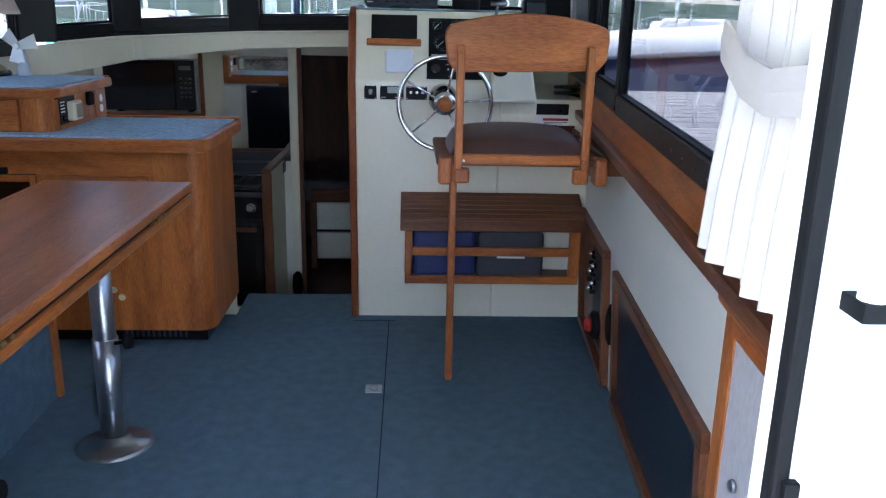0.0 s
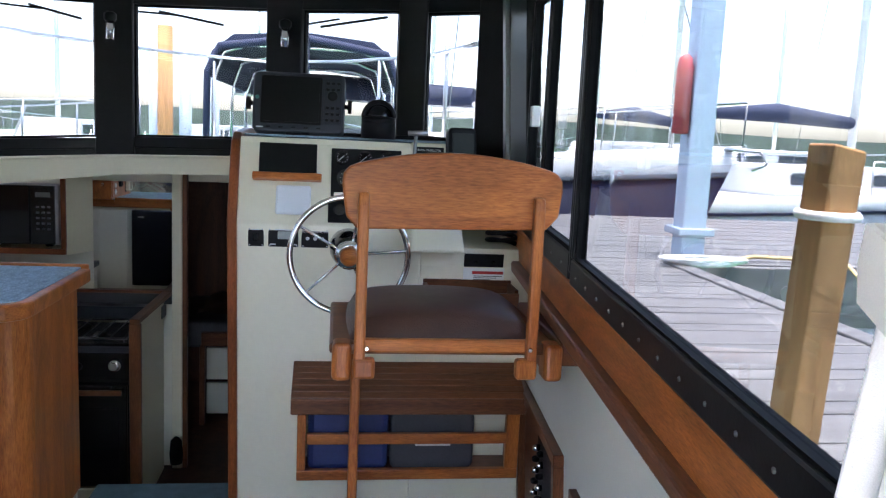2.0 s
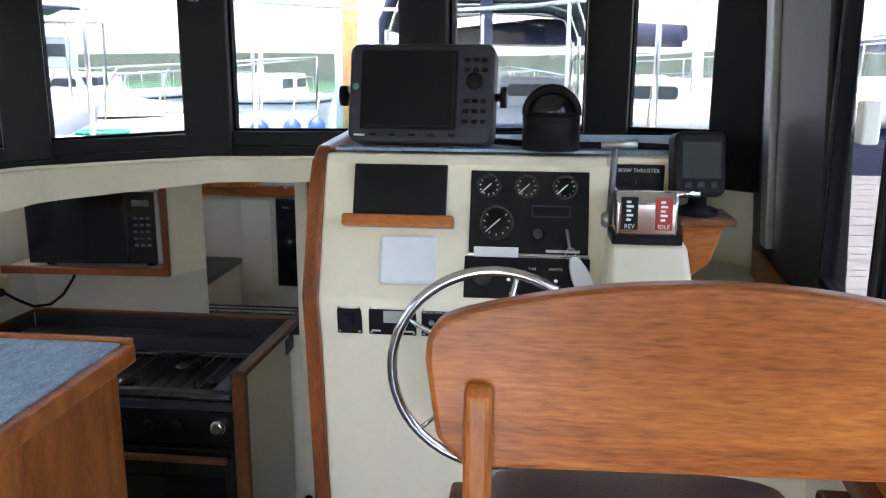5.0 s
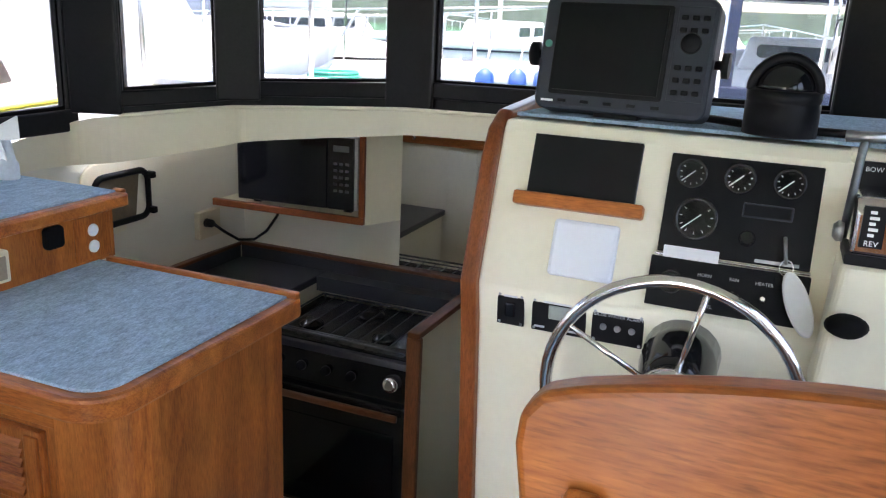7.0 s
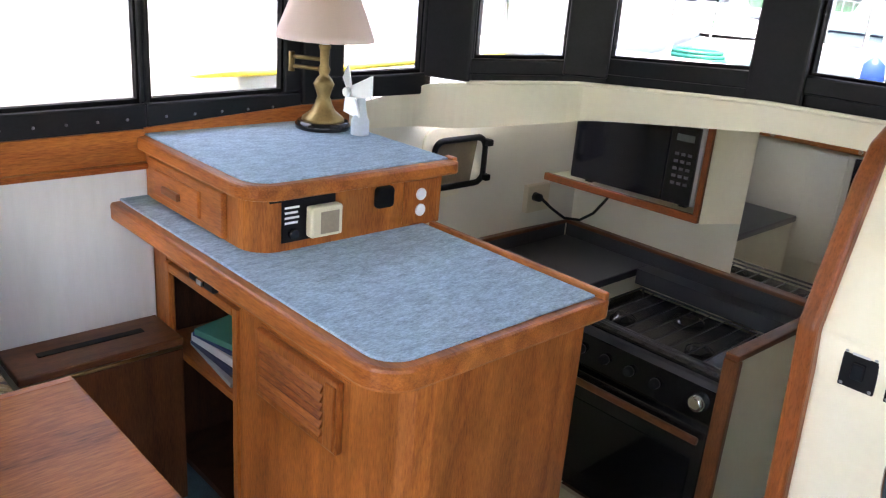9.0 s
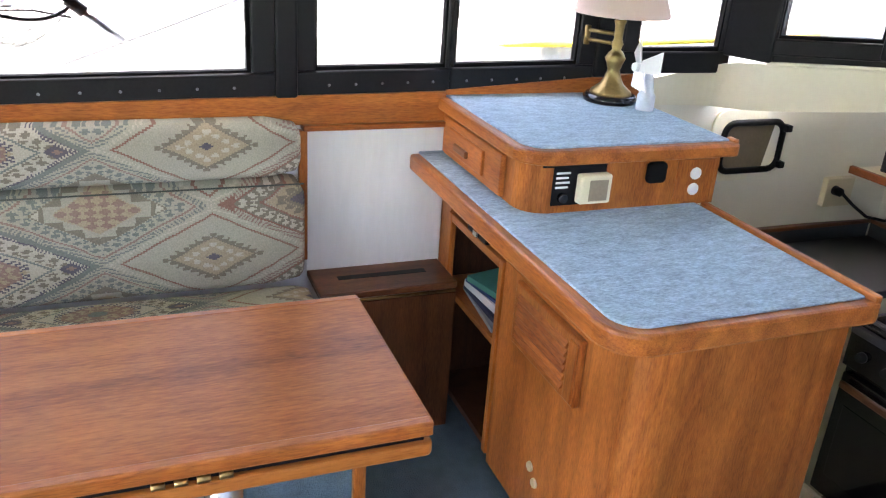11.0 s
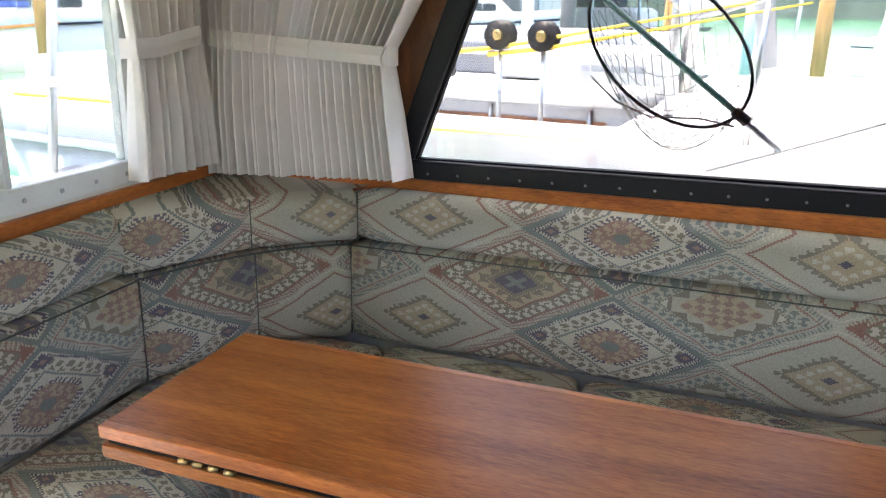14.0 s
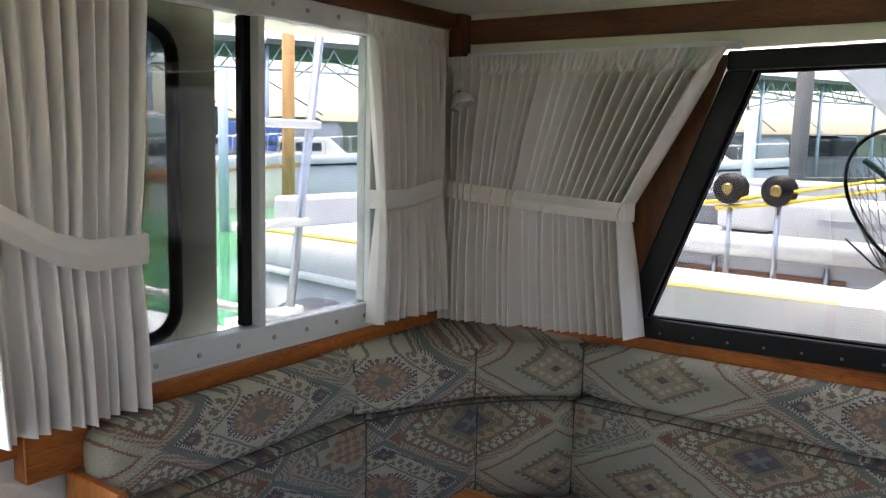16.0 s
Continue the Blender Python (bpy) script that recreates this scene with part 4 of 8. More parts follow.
bk = bmesh.new()
fa, ba = [], []
for x, z in outline:
    fa.append(bk.verts.new((x, 2.795, z)))
bmesh.ops.contextual_create(bk, geom=fa)
ret = bmesh.ops.extrude_face_region(bk, geom=list(bk.faces))
bmesh.ops.translate(bk, verts=[v for v in ret["geom"] if isinstance(v, bmesh.types.BMVert)], vec=(0, 0.026, 0))
bevelled(bk, 0.006, 3)
part("backrest", bk, TEAK_X, hc, "oiled teak backrest with rounded corners")
for x in (-0.238, 0.158):
    part("back_post", prism([(x - 0.012, y, z) for y, z in ((2.80, 0.83), (2.772, 0.83), (2.772, 1.205), (2.778, 1.228), (2.788, 1.236), (2.797, 1.228), (2.80, 1.15))], (0.025, 0, 0), 0.007, seg=3), TEAK_Z, hc)
part("seat_board", bx(-0.305, 0.225, 2.80, 3.26, 0.862, 0.888, 0.008), DARK_X, hc)
part("seat_back_rail", bx(-0.25, 0.17, 2.792, 2.815, 0.868, 0.90, 0.006), TEAK_X, hc)
cs = bmesh.new()
bmesh.ops.create_grid(cs, x_segments=20, y_segments=20, size=0.5)
for v in cs.verts:
    u, w = v.co.x * 2, v.co.y * 2
    e = max(0.0, 1 - u ** 6) * max(0.0, 1 - w ** 6)
    v.co = Vector((-0.04 + 0.225 * u * (1 - 0.04 * w * w), 3.035 + 0.215 * w * (1 - 0.03 * u * u), 0.89 + 0.055 * e ** 0.35 + 0.022 * (1 - u * u) * (1 - w * w)))
for f in cs.faces:
    f.smooth = True
part("seat_cushion", cs, LEATHER, hc, "worn brown leather cushion")
for x in (-0.275, 0.215):
    part("arm_block", bx(x - 0.024, x + 0.02, 2.775, 2.84, 0.805, 0.893, 0.012, seg=3), TEAK_Z, hc)
    part("side_rail", bx(x - 0.018, x + 0.012, 2.84, 3.26, 0.82, 0.862, 0.006), TEAK_Y, hc)
for x in (-0.222, 0.152):
    part("joint_cover", bx(x - 0.03, x + 0.02, 2.768, 2.80, 0.812, 0.86, 0.008), TEAK_Z, hc)
    part("bolt", lathe((x, 2.766, 0.885), [(0.006, 0), (0.004, 0.004)], 10, turn=FACE_AFT), CHROME, hc)
part("leg", bx(-0.248, -0.222, 3.075, 3.10, 0.0, 0.86, 0.006), TEAK_Z, hc, "single teak prop leg")
part("wall_bracket", bx(0.24, star_x(3.0, 0.85), 2.82, 3.3, 0.83, 0.888, 0.008), DARK_Y, hc, "bracket to the starboard rail")

# binnacle box beyond the seat
bxn = thing("document_box", (0.2, 3.58, 0.78), "small dark teak box with a notched front, fixed to the console", "box")
part("front", prism([(x, 3.53, z) for x, z in ((0.0, 0.80), (0.30, 0.80), (0.30, 0.865), (0.19, 0.865), (0.18, 0.84), (0.12, 0.84), (0.11, 0.865), (0.0, 0.865))], (0, 0.012, 0), 0.002), DARK_X, bxn)
part("back", bx(0.0, 0.30, 3.66, 3.672, 0.80, 0.885, 0.002), DARK_X, bxn)
part("side", bx(0.0, 0.012, 3.542, 3.66, 0.80, 0.875, 0.002), DARK_Y, bxn)
part("side", bx(0.288, 0.30, 3.542, 3.66, 0.80, 0.875, 0.002), DARK_Y, bxn)
part("base", bx(0.0, 0.30, 3.53, 3.672, 0.79, 0.80), DARK_X, bxn)

# starboard recess with batteries' switches
rec = thing("switch_recess", (0.36, 3.36, 0), "teak framed recess with breakers and a red battery switch", "panel")


def star_frame(parent, y0, y1, z0, z1, w, matv, math_, back, depth=0.02):
    part("frame_bottom", star_wall(y0, y1, z0, z0 + w, 0.03, depth, 0.003), math_, parent)
    part("frame_top", star_wall(y0, y1, z1 - w, z1, 0.03, depth, 0.003), math_, parent)
    part("frame_side", star_wall(y0, y0 + w, z0 + w, z1 - w, 0.03, depth, 0.003), matv, parent)
    part("frame_side", star_wall(y1 - w, y1, z0 + w, z1 - w, 0.03, depth, 0.003), matv, parent)
    part("back_panel", star_wall(y0 + w, y1 - w, z0 + w, z1 - w, 0.01, 0.004), back, parent)


star_frame(rec, 3.01, 3.70, 0.01, 0.53, 0.035, DARK_Z, DARK_Y, DARK_Y, 0.03)
part("breaker_plate", star_wall(3.10, 3.32, 0.10, 0.47, 0.01, 0.018, 0.002), BLACK, rec)
for r in range(5):
    for c in range(2):
        p = Vector((star_x(3.2, 0.3) - 0.02, 3.24 + 0.05 * c, 0.44 - 0.035 * r))
        part("breaker_knob", lathe(p, [(0.011, 0), (0.01, 0.015), (0.006, 0.02)], 10, turn=Matrix.Rotation(radians(-90), 4, "Y")), CHROME if (r + c) % 2 else BLACK, rec)
part("battery_switch", lathe((star_x(3.17, 0.2) - 0.018, 3.17, 0.19), [(0.055, 0), (0.055, 0.02), (0.04, 0.03)], 18, turn=Matrix.Rotation(radians(-90), 4, "Y")), BLACK, rec)
part("switch_handle", lathe((star_x(3.17, 0.2) - 0.048, 3.17, 0.19), [(0.028, 0), (0.026, 0.012), (0.02, 0.02)], 14, turn=Matrix.Rotation(radians(-90), 4, "Y")), RED, rec, "red switch handle")
lk = thing("locker_panel", (0.3, 2.38, 0), "teak framed locker with a dark smoked sliding panel", "locker")
star_frame(lk, 1.75, 2.863, 0.0, 0.505, 0.045, DARK_Z, DARK_Y, NAVY_DARK, 0.02)
part("handle_disc", lathe((star_x(2.94, 0.28) - 0.001, 2.94, 0.28), [(0.035, 0), (0.035, 0.012), (0.025, 0.02)], 18, turn=Matrix.Rotation(radians(-90), 4, "Y") @ Matrix.Diagonal((2.2, 1, 1, 1))), RUBBER, lk, "black oval speaker cover")
part("outlet_plate", star_wall(2.90, 2.96, 0.04, 0.12, 0.004, 0.004, 0.001), WHITE, lk, "white outlet plate")
# starboard locker by the door
cb = thing("side_cabinet", (0.2, 1.3, 0), "teak framed cabinet with a marbled laminate front beside the doorway", "cabinet")
part("cabinet_top", prism([(0.155, 1.625, 0.835), (0.30, 1.64, 0.835), (0.30, 0.90, 0.835), (0.09, 0.90, 0.835), (0.10, 1.10, 0.835)], (0, 0, 0.035), 0.012), TEAK_Y, cb)
part("stile", hexa([(0.17, 1.56, 0), (0.28, 1.56, 0), (0.28, 1.61, 0), (0.17, 1.61, 0)], [(0.17, 1.56, 0.835), (0.28, 1.56, 0.835), (0.28, 1.61, 0.835), (0.17, 1.61, 0.835)], 0.005), TEAK_Z, cb)
part("front_panel", hexa([(0.115, 0.90, 0), (0.13, 0.90, 0), (0.188, 1.56, 0), (0.173, 1.56, 0)], [(0.115, 0.90, 0.80), (0.13, 0.90, 0.80), (0.188, 1.56, 0.80), (0.173, 1.56, 0.80)]), MARBLE, cb, "grey marbled laminate")
part("top_rail", hexa([(0.11, 0.90, 0.79), (0.13, 0.90, 0.79), (0.188, 1.56, 0.79), (0.168, 1.56, 0.79)], [(0.11, 0.90, 0.835), (0.13, 0.90, 0.835), (0.188, 1.56, 0.835), (0.168, 1.56, 0.835)], 0.003), TEAK_Y, cb)
part("keyhole", lathe((0.16, 1.47, 0.56), [(0.012, 0), (0.01, 0.006)], 12, turn=Matrix.Rotation(radians(-90), 4, "Y")), STEEL, cb)

# floor hatch
ht = thing("floor_hatch", (-0.8, 3.0, 0.0), "carpeted hatch in the saloon sole with a steel latch", "hatch")
SEAM = mat("seam_carpet", (0.03, 0.042, 0.05), 0.95, spec=0.05)
part("hatch_seam", bx(-0.4735, -0.4695, 2.2, 3.69, 0.0, 0.0015), SEAM, ht)
part("hatch_seam", bx(-0.63, -0.44, 3.69, 3.694, 0.0, 0.0015), SEAM, ht)
part("latch_plate", bx(-0.54, -0.48, 2.965, 3.03, 0.0, 0.004, 0.001), STEEL, ht, "steel latch plate")
part("latch_ring", tube([(-0.51 + 0.016 * math.cos(a), 2.998 + 0.02 * math.sin(a), 0.006) for a in [k * math.pi / 6 for k in range(12)]], 0.002, 6, closed=True), CHROME, ht)

# table
tb = thing("saloon_table", (-1.3, 2.15, 0), "varnished teak folding table on two steel posts", "table")
part("tabletop", prism([(x, y, 0.752) for x, y in rounded(-1.565, -1.093, 1.372, 2.914, 0.012)], (0, 0, 0.025), 0.005), TABLE_Y, tb)
part("folded_leaf", prism([(x, y, 0.712) for x, y in rounded(-1.565, -1.093, 1.372, 2.914, 0.012)], (0, 0, 0.026), 0.005), TABLE_Y, tb)
# black filler that paints the shade in the gap between the leaves
part("leaf_gap", bx(-1.55, -1.105, 1.385, 2.90, 0.737, 0.753), BLACK, tb)
for x0, x1 in ((-1.1155, -1.0925), (-1.5655, -1.5425)):
    part("lipping", bx(x0, x1, 1.374, 2.912, 0.7515, 0.7778, 0.004), TEAK_Y, tb, "paler teak edge lipping")
for y0 in (1.55, 2.48):
    for k in range(4):
        part("hinge", lathe((-1.095, y0 + 0.032 * k, 0.745), [(0.006, 0), (0.005, 0.02)], 8, turn=Matrix.Rotation(radians(-90), 4, "X")), BRASS, tb, "small brass hinge")
for y in (1.80, 2.60):
    pl = part("table_post", tube([(-1.3, y, 0.02), (-1.3, y, 0.712)], 0.033, 20), STEEL, tb, "brushed steel pedestal post")
    part("post_sleeve", tube([(-1.3, y, 0.02), (-1.3, y, 0.36)], 0.038, 20), STEEL, pl)
    part("post_base", lathe((-1.3, y, 0.0), [(0.115, 0), (0.115, 0.004), (0.10, 0.012), (0.05, 0.022), (0.045, 0.04)], 28), STEEL, pl, "round steel base flange")
    part("clamp_knob", lathe((-1.265, y - 0.02, 0.35), [(0.006, 0), (0.006, 0.03), (0.024, 0.032), (0.022, 0.05)], 12, turn=Matrix.Rotation(radians(80), 4, "Y")), RUBBER, pl, "black clamp knob")

# galley peninsula
pen = thing("galley_cabinet", (-1.7, 3.6, 0), "teak cabinet with an open shelf and a louvred panel", "cabinet")
PA, PF, PI = 3.375, 3.86, -1.165
part("plinth", bx(-2.27, -1.215, 3.46, 3.84, 0, 0.075), BLACK, pen, "black toe kick with a vent")
for k in range(12):
    part("vent_slat", bx(-1.55 + 0.022 * k, -1.54 + 0.022 * k, 3.455, 3.462, 0.015, 0.055), DARK_GREY, pen)
side = [(x, y, 0.075) for x, y in rounded(-1.36, PI, PA, PF, 0.07, 6, (0, 1, 0, 0))]
part("inboard_block", prism(side, (0, 0, 0.735), 0.0), TEAK_Z, pen)
# aft face frame round the opening
part("face_stile", bx(-2.27, -2.19, PA, PA + 0.02, 0.075, 0.81, 0.002), TEAK_Z, pen)
part("face_rail", bx(-2.19, -1.36, PA, PA + 0.02, 0.705, 0.81, 0.002), TEAK_X, pen)
part("face_stile", bx(-1.80, -1.36, PA, PA + 0.02, 0.075, 0.705, 0.0), TEAK_Z, pen)
part("opening_trim", bx(-2.19, -2.165, PA - 0.008, PA + 0.01, 0.10, 0.70, 0.003), TEAK_Z, pen)
part("opening_trim", bx(-1.825, -1.80, PA - 0.008, PA + 0.01, 0.10, 0.70, 0.003), TEAK_Z, pen)
part("opening_trim", bx(-2.165, -1.825, PA - 0.008, PA + 0.01, 0.675, 0.70, 0.003), TEAK_X, pen)
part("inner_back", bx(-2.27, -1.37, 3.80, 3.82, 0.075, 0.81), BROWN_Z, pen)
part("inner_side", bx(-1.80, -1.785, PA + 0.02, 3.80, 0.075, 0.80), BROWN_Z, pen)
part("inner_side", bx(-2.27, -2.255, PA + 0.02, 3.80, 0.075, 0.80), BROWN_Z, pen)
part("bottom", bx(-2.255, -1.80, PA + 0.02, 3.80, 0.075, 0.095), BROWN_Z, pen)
part("shelf", bx(-2.255, -1.80, PA + 0.004, 3.80, 0.43, 0.452, 0.002), TEAK_X, pen)
part("forward_face", bx(-2.27, -1.175, PF - 0.02, PF - 0.002, -0.4, 0.81), CREAM, pen)
lv = part("louvre_frame", bx(-1.70, -1.38, PA - 0.018, PA + 0.001, 0.53, 0.70, 0.005), TEAK_Z, pen, "louvred teak vent panel")
for k in range(6):
    z = 0.553 + 0.021 * k
    part("louvre", hexa([(-1.675, PA - 0.026, z), (-1.43, PA - 0.026, z), (-1.43, PA - 0.012, z + 0.006), (-1.675, PA - 0.012, z + 0.006)], [(-1.675, PA - 0.026, z + 0.004), (-1.43, PA - 0.026, z + 0.004), (-1.43, PA - 0.016, z + 0.02), (-1.675, PA - 0.016, z + 0.02)]), TEAK_X, lv)
part("panel_moulding", bx(-1.42, -1.384, PA - 0.024, PA - 0.016, 0.54, 0.69, 0.003), TEAK_Z, lv)
part("latch", bx(-2.03, -1.90, PA - 0.016, PA + 0.001, 0.706, 0.732, 0.005), BLACK, pen, "black recessed latch")
part("latch_knob", bx(-1.975, -1.945, PA - 0.024, PA - 0.015, 0.711, 0.727, 0.003), CHROME, pen)
for k, zz in ((0, 0.215), (1, 0.245)):
    part("small_outlet", lathe((-1.52 - 0.03 * k, PA - 0.001, zz), [(0.014, 0), (0.012, 0.006)], 12, turn=FACE_AFT), IVORY, pen)
# worktop with teak edge
wt = thing("worktop", (-1.7, 3.6, 0.81), "teak edged worktop covered in pale blue carpet", "worktop")
outer = rounded(-2.275, -1.125, 3.262, 3.885, 0.085, 7, (0, 1, 0, 0))
inner = rounded(-2.275, -1.15, 3.287, 3.862, 0.065, 7, (0, 1, 0, 0))
part("edge", prism([(x, y, 0.81) for x, y in outer], (0, 0, 0.048), 0.008), TEAK_X, wt)
part("carpet", prism([(x, y, 0.858) for x, y in inner], (0, 0, 0.007), 0.003), CARPET_TOP, wt, "pale blue carpet")
part("raised_lip", bx(-1.70, -1.13, 3.868, 3.888, 0.85, 0.872, 0.005), TEAK_X, wt)
# raised box on it
rb = thing("raised_locker", (-2.0, 3.65, 0.862), "teak locker with sockets and a carpeted top on the worktop", "locker")
part("box_body", prism([(x, y, 0.862) for x, y in rounded(-2.27, -1.712, 3.362, 3.915, 0.07, 6, (0, 1, 0, 0))], (0, 0, 0.128), 0.0), TEAK_Z, rb)
part("top_edge", prism([(x, y, 0.99) for x, y in rounded(-2.275, -1.69, 3.338, 3.955, 0.085, 7, (0, 1, 0, 0))], (0, 0, 0.036), 0.008), TEAK_X, rb)
part("carpet", prism([(x, y, 1.026) for x, y in rounded(-2.275, -1.715, 3.362, 3.935, 0.065, 7, (0, 1, 0, 0))], (0, 0, 0.006), 0.002), CARPET_TOP, rb, "pale blue carpet")
part("top_lip", bx(-1.735, -1.70, 3.94, 3.957, 1.015, 1.034, 0.005), TEAK_X, rb)
dr = part("drawer_front", bx(-2.22, -1.83, 3.348, 3.363, 0.872, 0.982, 0.004), TEAK_X, rb)
part("drawer_panel", bx(-2.17, -1.93, 3.340, 3.349, 0.892, 0.962, 0.006), TEAK_X, dr)
part("drawer_pull", bx(-2.11, -2.02, 3.330, 3.341, 0.912, 0.932, 0.004), DARK_X, dr)
BXF = -1.712
hp = part("heater_plate", bx(BXF, BXF + 0.004, 3.43, 3.575, 0.885, 0.985, 0.001), BLACK, rb, "black heater control plate")
for k in range(4):
    part("text_bar", bx(BXF + 0.004, BXF + 0.005, 3.437, 3.475 - 0.004 * (k % 2), 0.965 - 0.012 * k, 0.970 - 0.012 * k), WHITE, hp)
part("knob", lathe((BXF + 0.004, 3.458, 0.906), [(0.013, 0), (0.011, 0.012)], 14, turn=FACE_IN), GLOSS_BLACK, hp)
ts = part("thermostat", bx(BXF + 0.004, BXF + 0.032, 3.492, 3.578, 0.893, 0.967, 0.006), IVORY, rb, "ivory thermostat with a vented front")
part("thermostat_vent", bx(BXF + 0.032, BXF + 0.034, 3.515, 3.566, 0.902, 0.955, 0.002), mat("taupe_plastic", (0.28, 0.22, 0.15), 0.5), ts)
part("socket_flap", prism([(BXF, y, z) for y, z in rounded(3.69, 3.745, 0.93, 0.985, 0.012)], (0.018, 0, 0), 0.006), RUBBER, rb, "black socket flap")
op = part("outlet_panel", bx(BXF, BXF + 0.006, 3.785, 3.90, 0.872, 0.985, 0.002), TEAK_Z, rb)
for z in (0.948, 0.906):
    part("outlet", lathe((BXF + 0.006, 3.84, z), [(0.016, 0), (0.016, 0.004), (0.013, 0.005)], 14, turn=FACE_IN), WHITE, op, "round white outlet")
part("name_plate", bx(BXF + 0.0, BXF + 0.002, 3.40, 3.43, 0.982, 0.99), BLACK, rb)


# ---- soft furnishings ----
def kilim(name, u_axis, v_axis, u0, v0, pu=0.535, pv=0.285):
    """Woven cloth: a lattice of stepped diamonds in muted colours; u and v are axes of the object's own coordinates."""
    m = bpy.data.materials.new(name)
    m.use_nodes = True
    nt = m.node_tree
    L = nt.links.new
    b = nt.nodes["Principled BSDF"]
    b.inputs["Roughness"].default_value = 0.95
    b.inputs["Specular IOR Level"].default_value = 0.1
    tc = nt.nodes.new("ShaderNodeTexCoord")
    sp = nt.nodes.new("ShaderNodeSeparateXYZ")
    L(tc.outputs["Object"], sp.inputs[0])

    def M(op, a, c=0.0, d=None):
        n = nt.nodes.new("ShaderNodeMath")
        n.operation = op
        for i, v in enumerate((a, c, d)):
            if v is None:
                continue
            if isinstance(v, (int, float)):
                n.inputs[i].default_value = v
            else:
                L(v, n.inputs[i])
        return n.outputs[0]
    run = M("MULTIPLY", M("SUBTRACT", sp.outputs["X"], sp.outputs["Y"]), 0.767) if u_axis == "XY" else sp.outputs[u_axis]
    U = M("DIVIDE", M("SUBTRACT", run, u0), pu)
    V = M("DIVIDE", M("SUBTRACT", sp.outputs[v_axis], v0), pv)
    # slightly stepped edges, and the wander of hand-drawn lines
    wn_ = nt.nodes.new("ShaderNodeTexNoise")
    wn_.inputs["Scale"].default_value = 14
    L(tc.outputs["Object"], wn_.inputs["Vector"])
    U = M("ADD", U, M("MULTIPLY_ADD", wn_.outputs["Fac"], 0.05, -0.025))
    Us = M("DIVIDE", M("FLOOR", M("MULTIPLY", U, 150.0)), 150.0)
    Vs = M("DIVIDE", M("FLOOR", M("MULTIPLY", V, 75.0)), 75.0)
    A, B = M("ADD", Us, Vs), M("SUBTRACT", Us, Vs)
    ca, cb_ = M("FLOOR", M("ADD", A, 0.5)), M("FLOOR", M("ADD", B, 0.5))
    a, c_ = M("MULTIPLY", M("SUBTRACT", A, ca), 2.0), M("MULTIPLY", M("SUBTRACT", B, cb_), 2.0)
    p, q = M("ABSOLUTE", a), M("ABSOLUTE", c_)
    d = M("MAXIMUM", p, q)
    along = M("MINIMUM", p, q)
    octo = M("MAXIMUM", d, M("MULTIPLY", M("ADD", p, q), 0.68))
    side = M("MULTIPLY", M("ABSOLUTE", M("ADD", a, c_)), 0.5)
    k = M("FLOORED_MODULO", M("ADD", ca, cb_), 4.0)
    field, tan, rose, teal, navy, rust, pale, dun = (0.345, 0.325, 0.258), (0.34, 0.272, 0.182), (0.245, 0.150, 0.128), (0.145, 0.165, 0.155), (0.085, 0.078, 0.105), (0.225, 0.105, 0.078), (0.44, 0.40, 0.318), (0.175, 0.148, 0.115)

    def both(*ms):
        out = ms[0]
        for m_ in ms[1:]:
            out = M("MULTIPLY", out, m_)
        return out

    def ring(lo, hi, r=None):
        return both(M("GREATER_THAN", r or d, lo), M("LESS_THAN", r or d, hi))

    def teeth(lo, hi, n, flip=False):
        """A row of triangles standing on a ring."""
        h = M("DIVIDE", M("SUBTRACT", d, lo), hi - lo)
        if flip:
            h = M("SUBTRACT", 1.0, h)
        f = M("MULTIPLY", M("ABSOLUTE", M("SUBTRACT", M("FRACT", M("MULTIPLY", along, n)), 0.5)), 2.0)
        return both(ring(lo, hi), M("LESS_THAN", f, M("SUBTRACT", 1.0, h)))

    def hooks(lo, hi, n):
        """A row of S-shaped hooks: blocks whose halves are shifted, on thin stems."""
        h = M("DIVIDE", M("SUBTRACT", d, lo), hi - lo)
        f = M("FRACT", M("ADD", M("MULTIPLY", along, n), M("MULTIPLY", M("GREATER_THAN", h, 0.45), 0.32)))
        notch = M("SUBTRACT", 1.0, both(M("GREATER_THAN", h, 0.2), M("LESS_THAN", h, 0.42), M("LESS_THAN", f, 0.3)))
        return both(ring(lo, hi), M("LESS_THAN", f, 0.56), notch)

    def hatch(lo, hi, n):
        return both(ring(lo, hi), M("GREATER_THAN", M("FRACT", M("ADD", M("MULTIPLY", along, n), M("MULTIPLY", d, 5.0))), 0.52))

    def corners(lo, hi):
        return both(M("GREATER_THAN", along, lo), M("LESS_THAN", d, hi))
    checks = M("GREATER_THAN", M("MULTIPLY", M("SUBTRACT", M("FRACT", M("MULTIPLY", a, 4.0)), 0.5), M("SUBTRACT", M("FRACT", M("MULTIPLY", c_, 4.0)), 0.5)), 0.0)
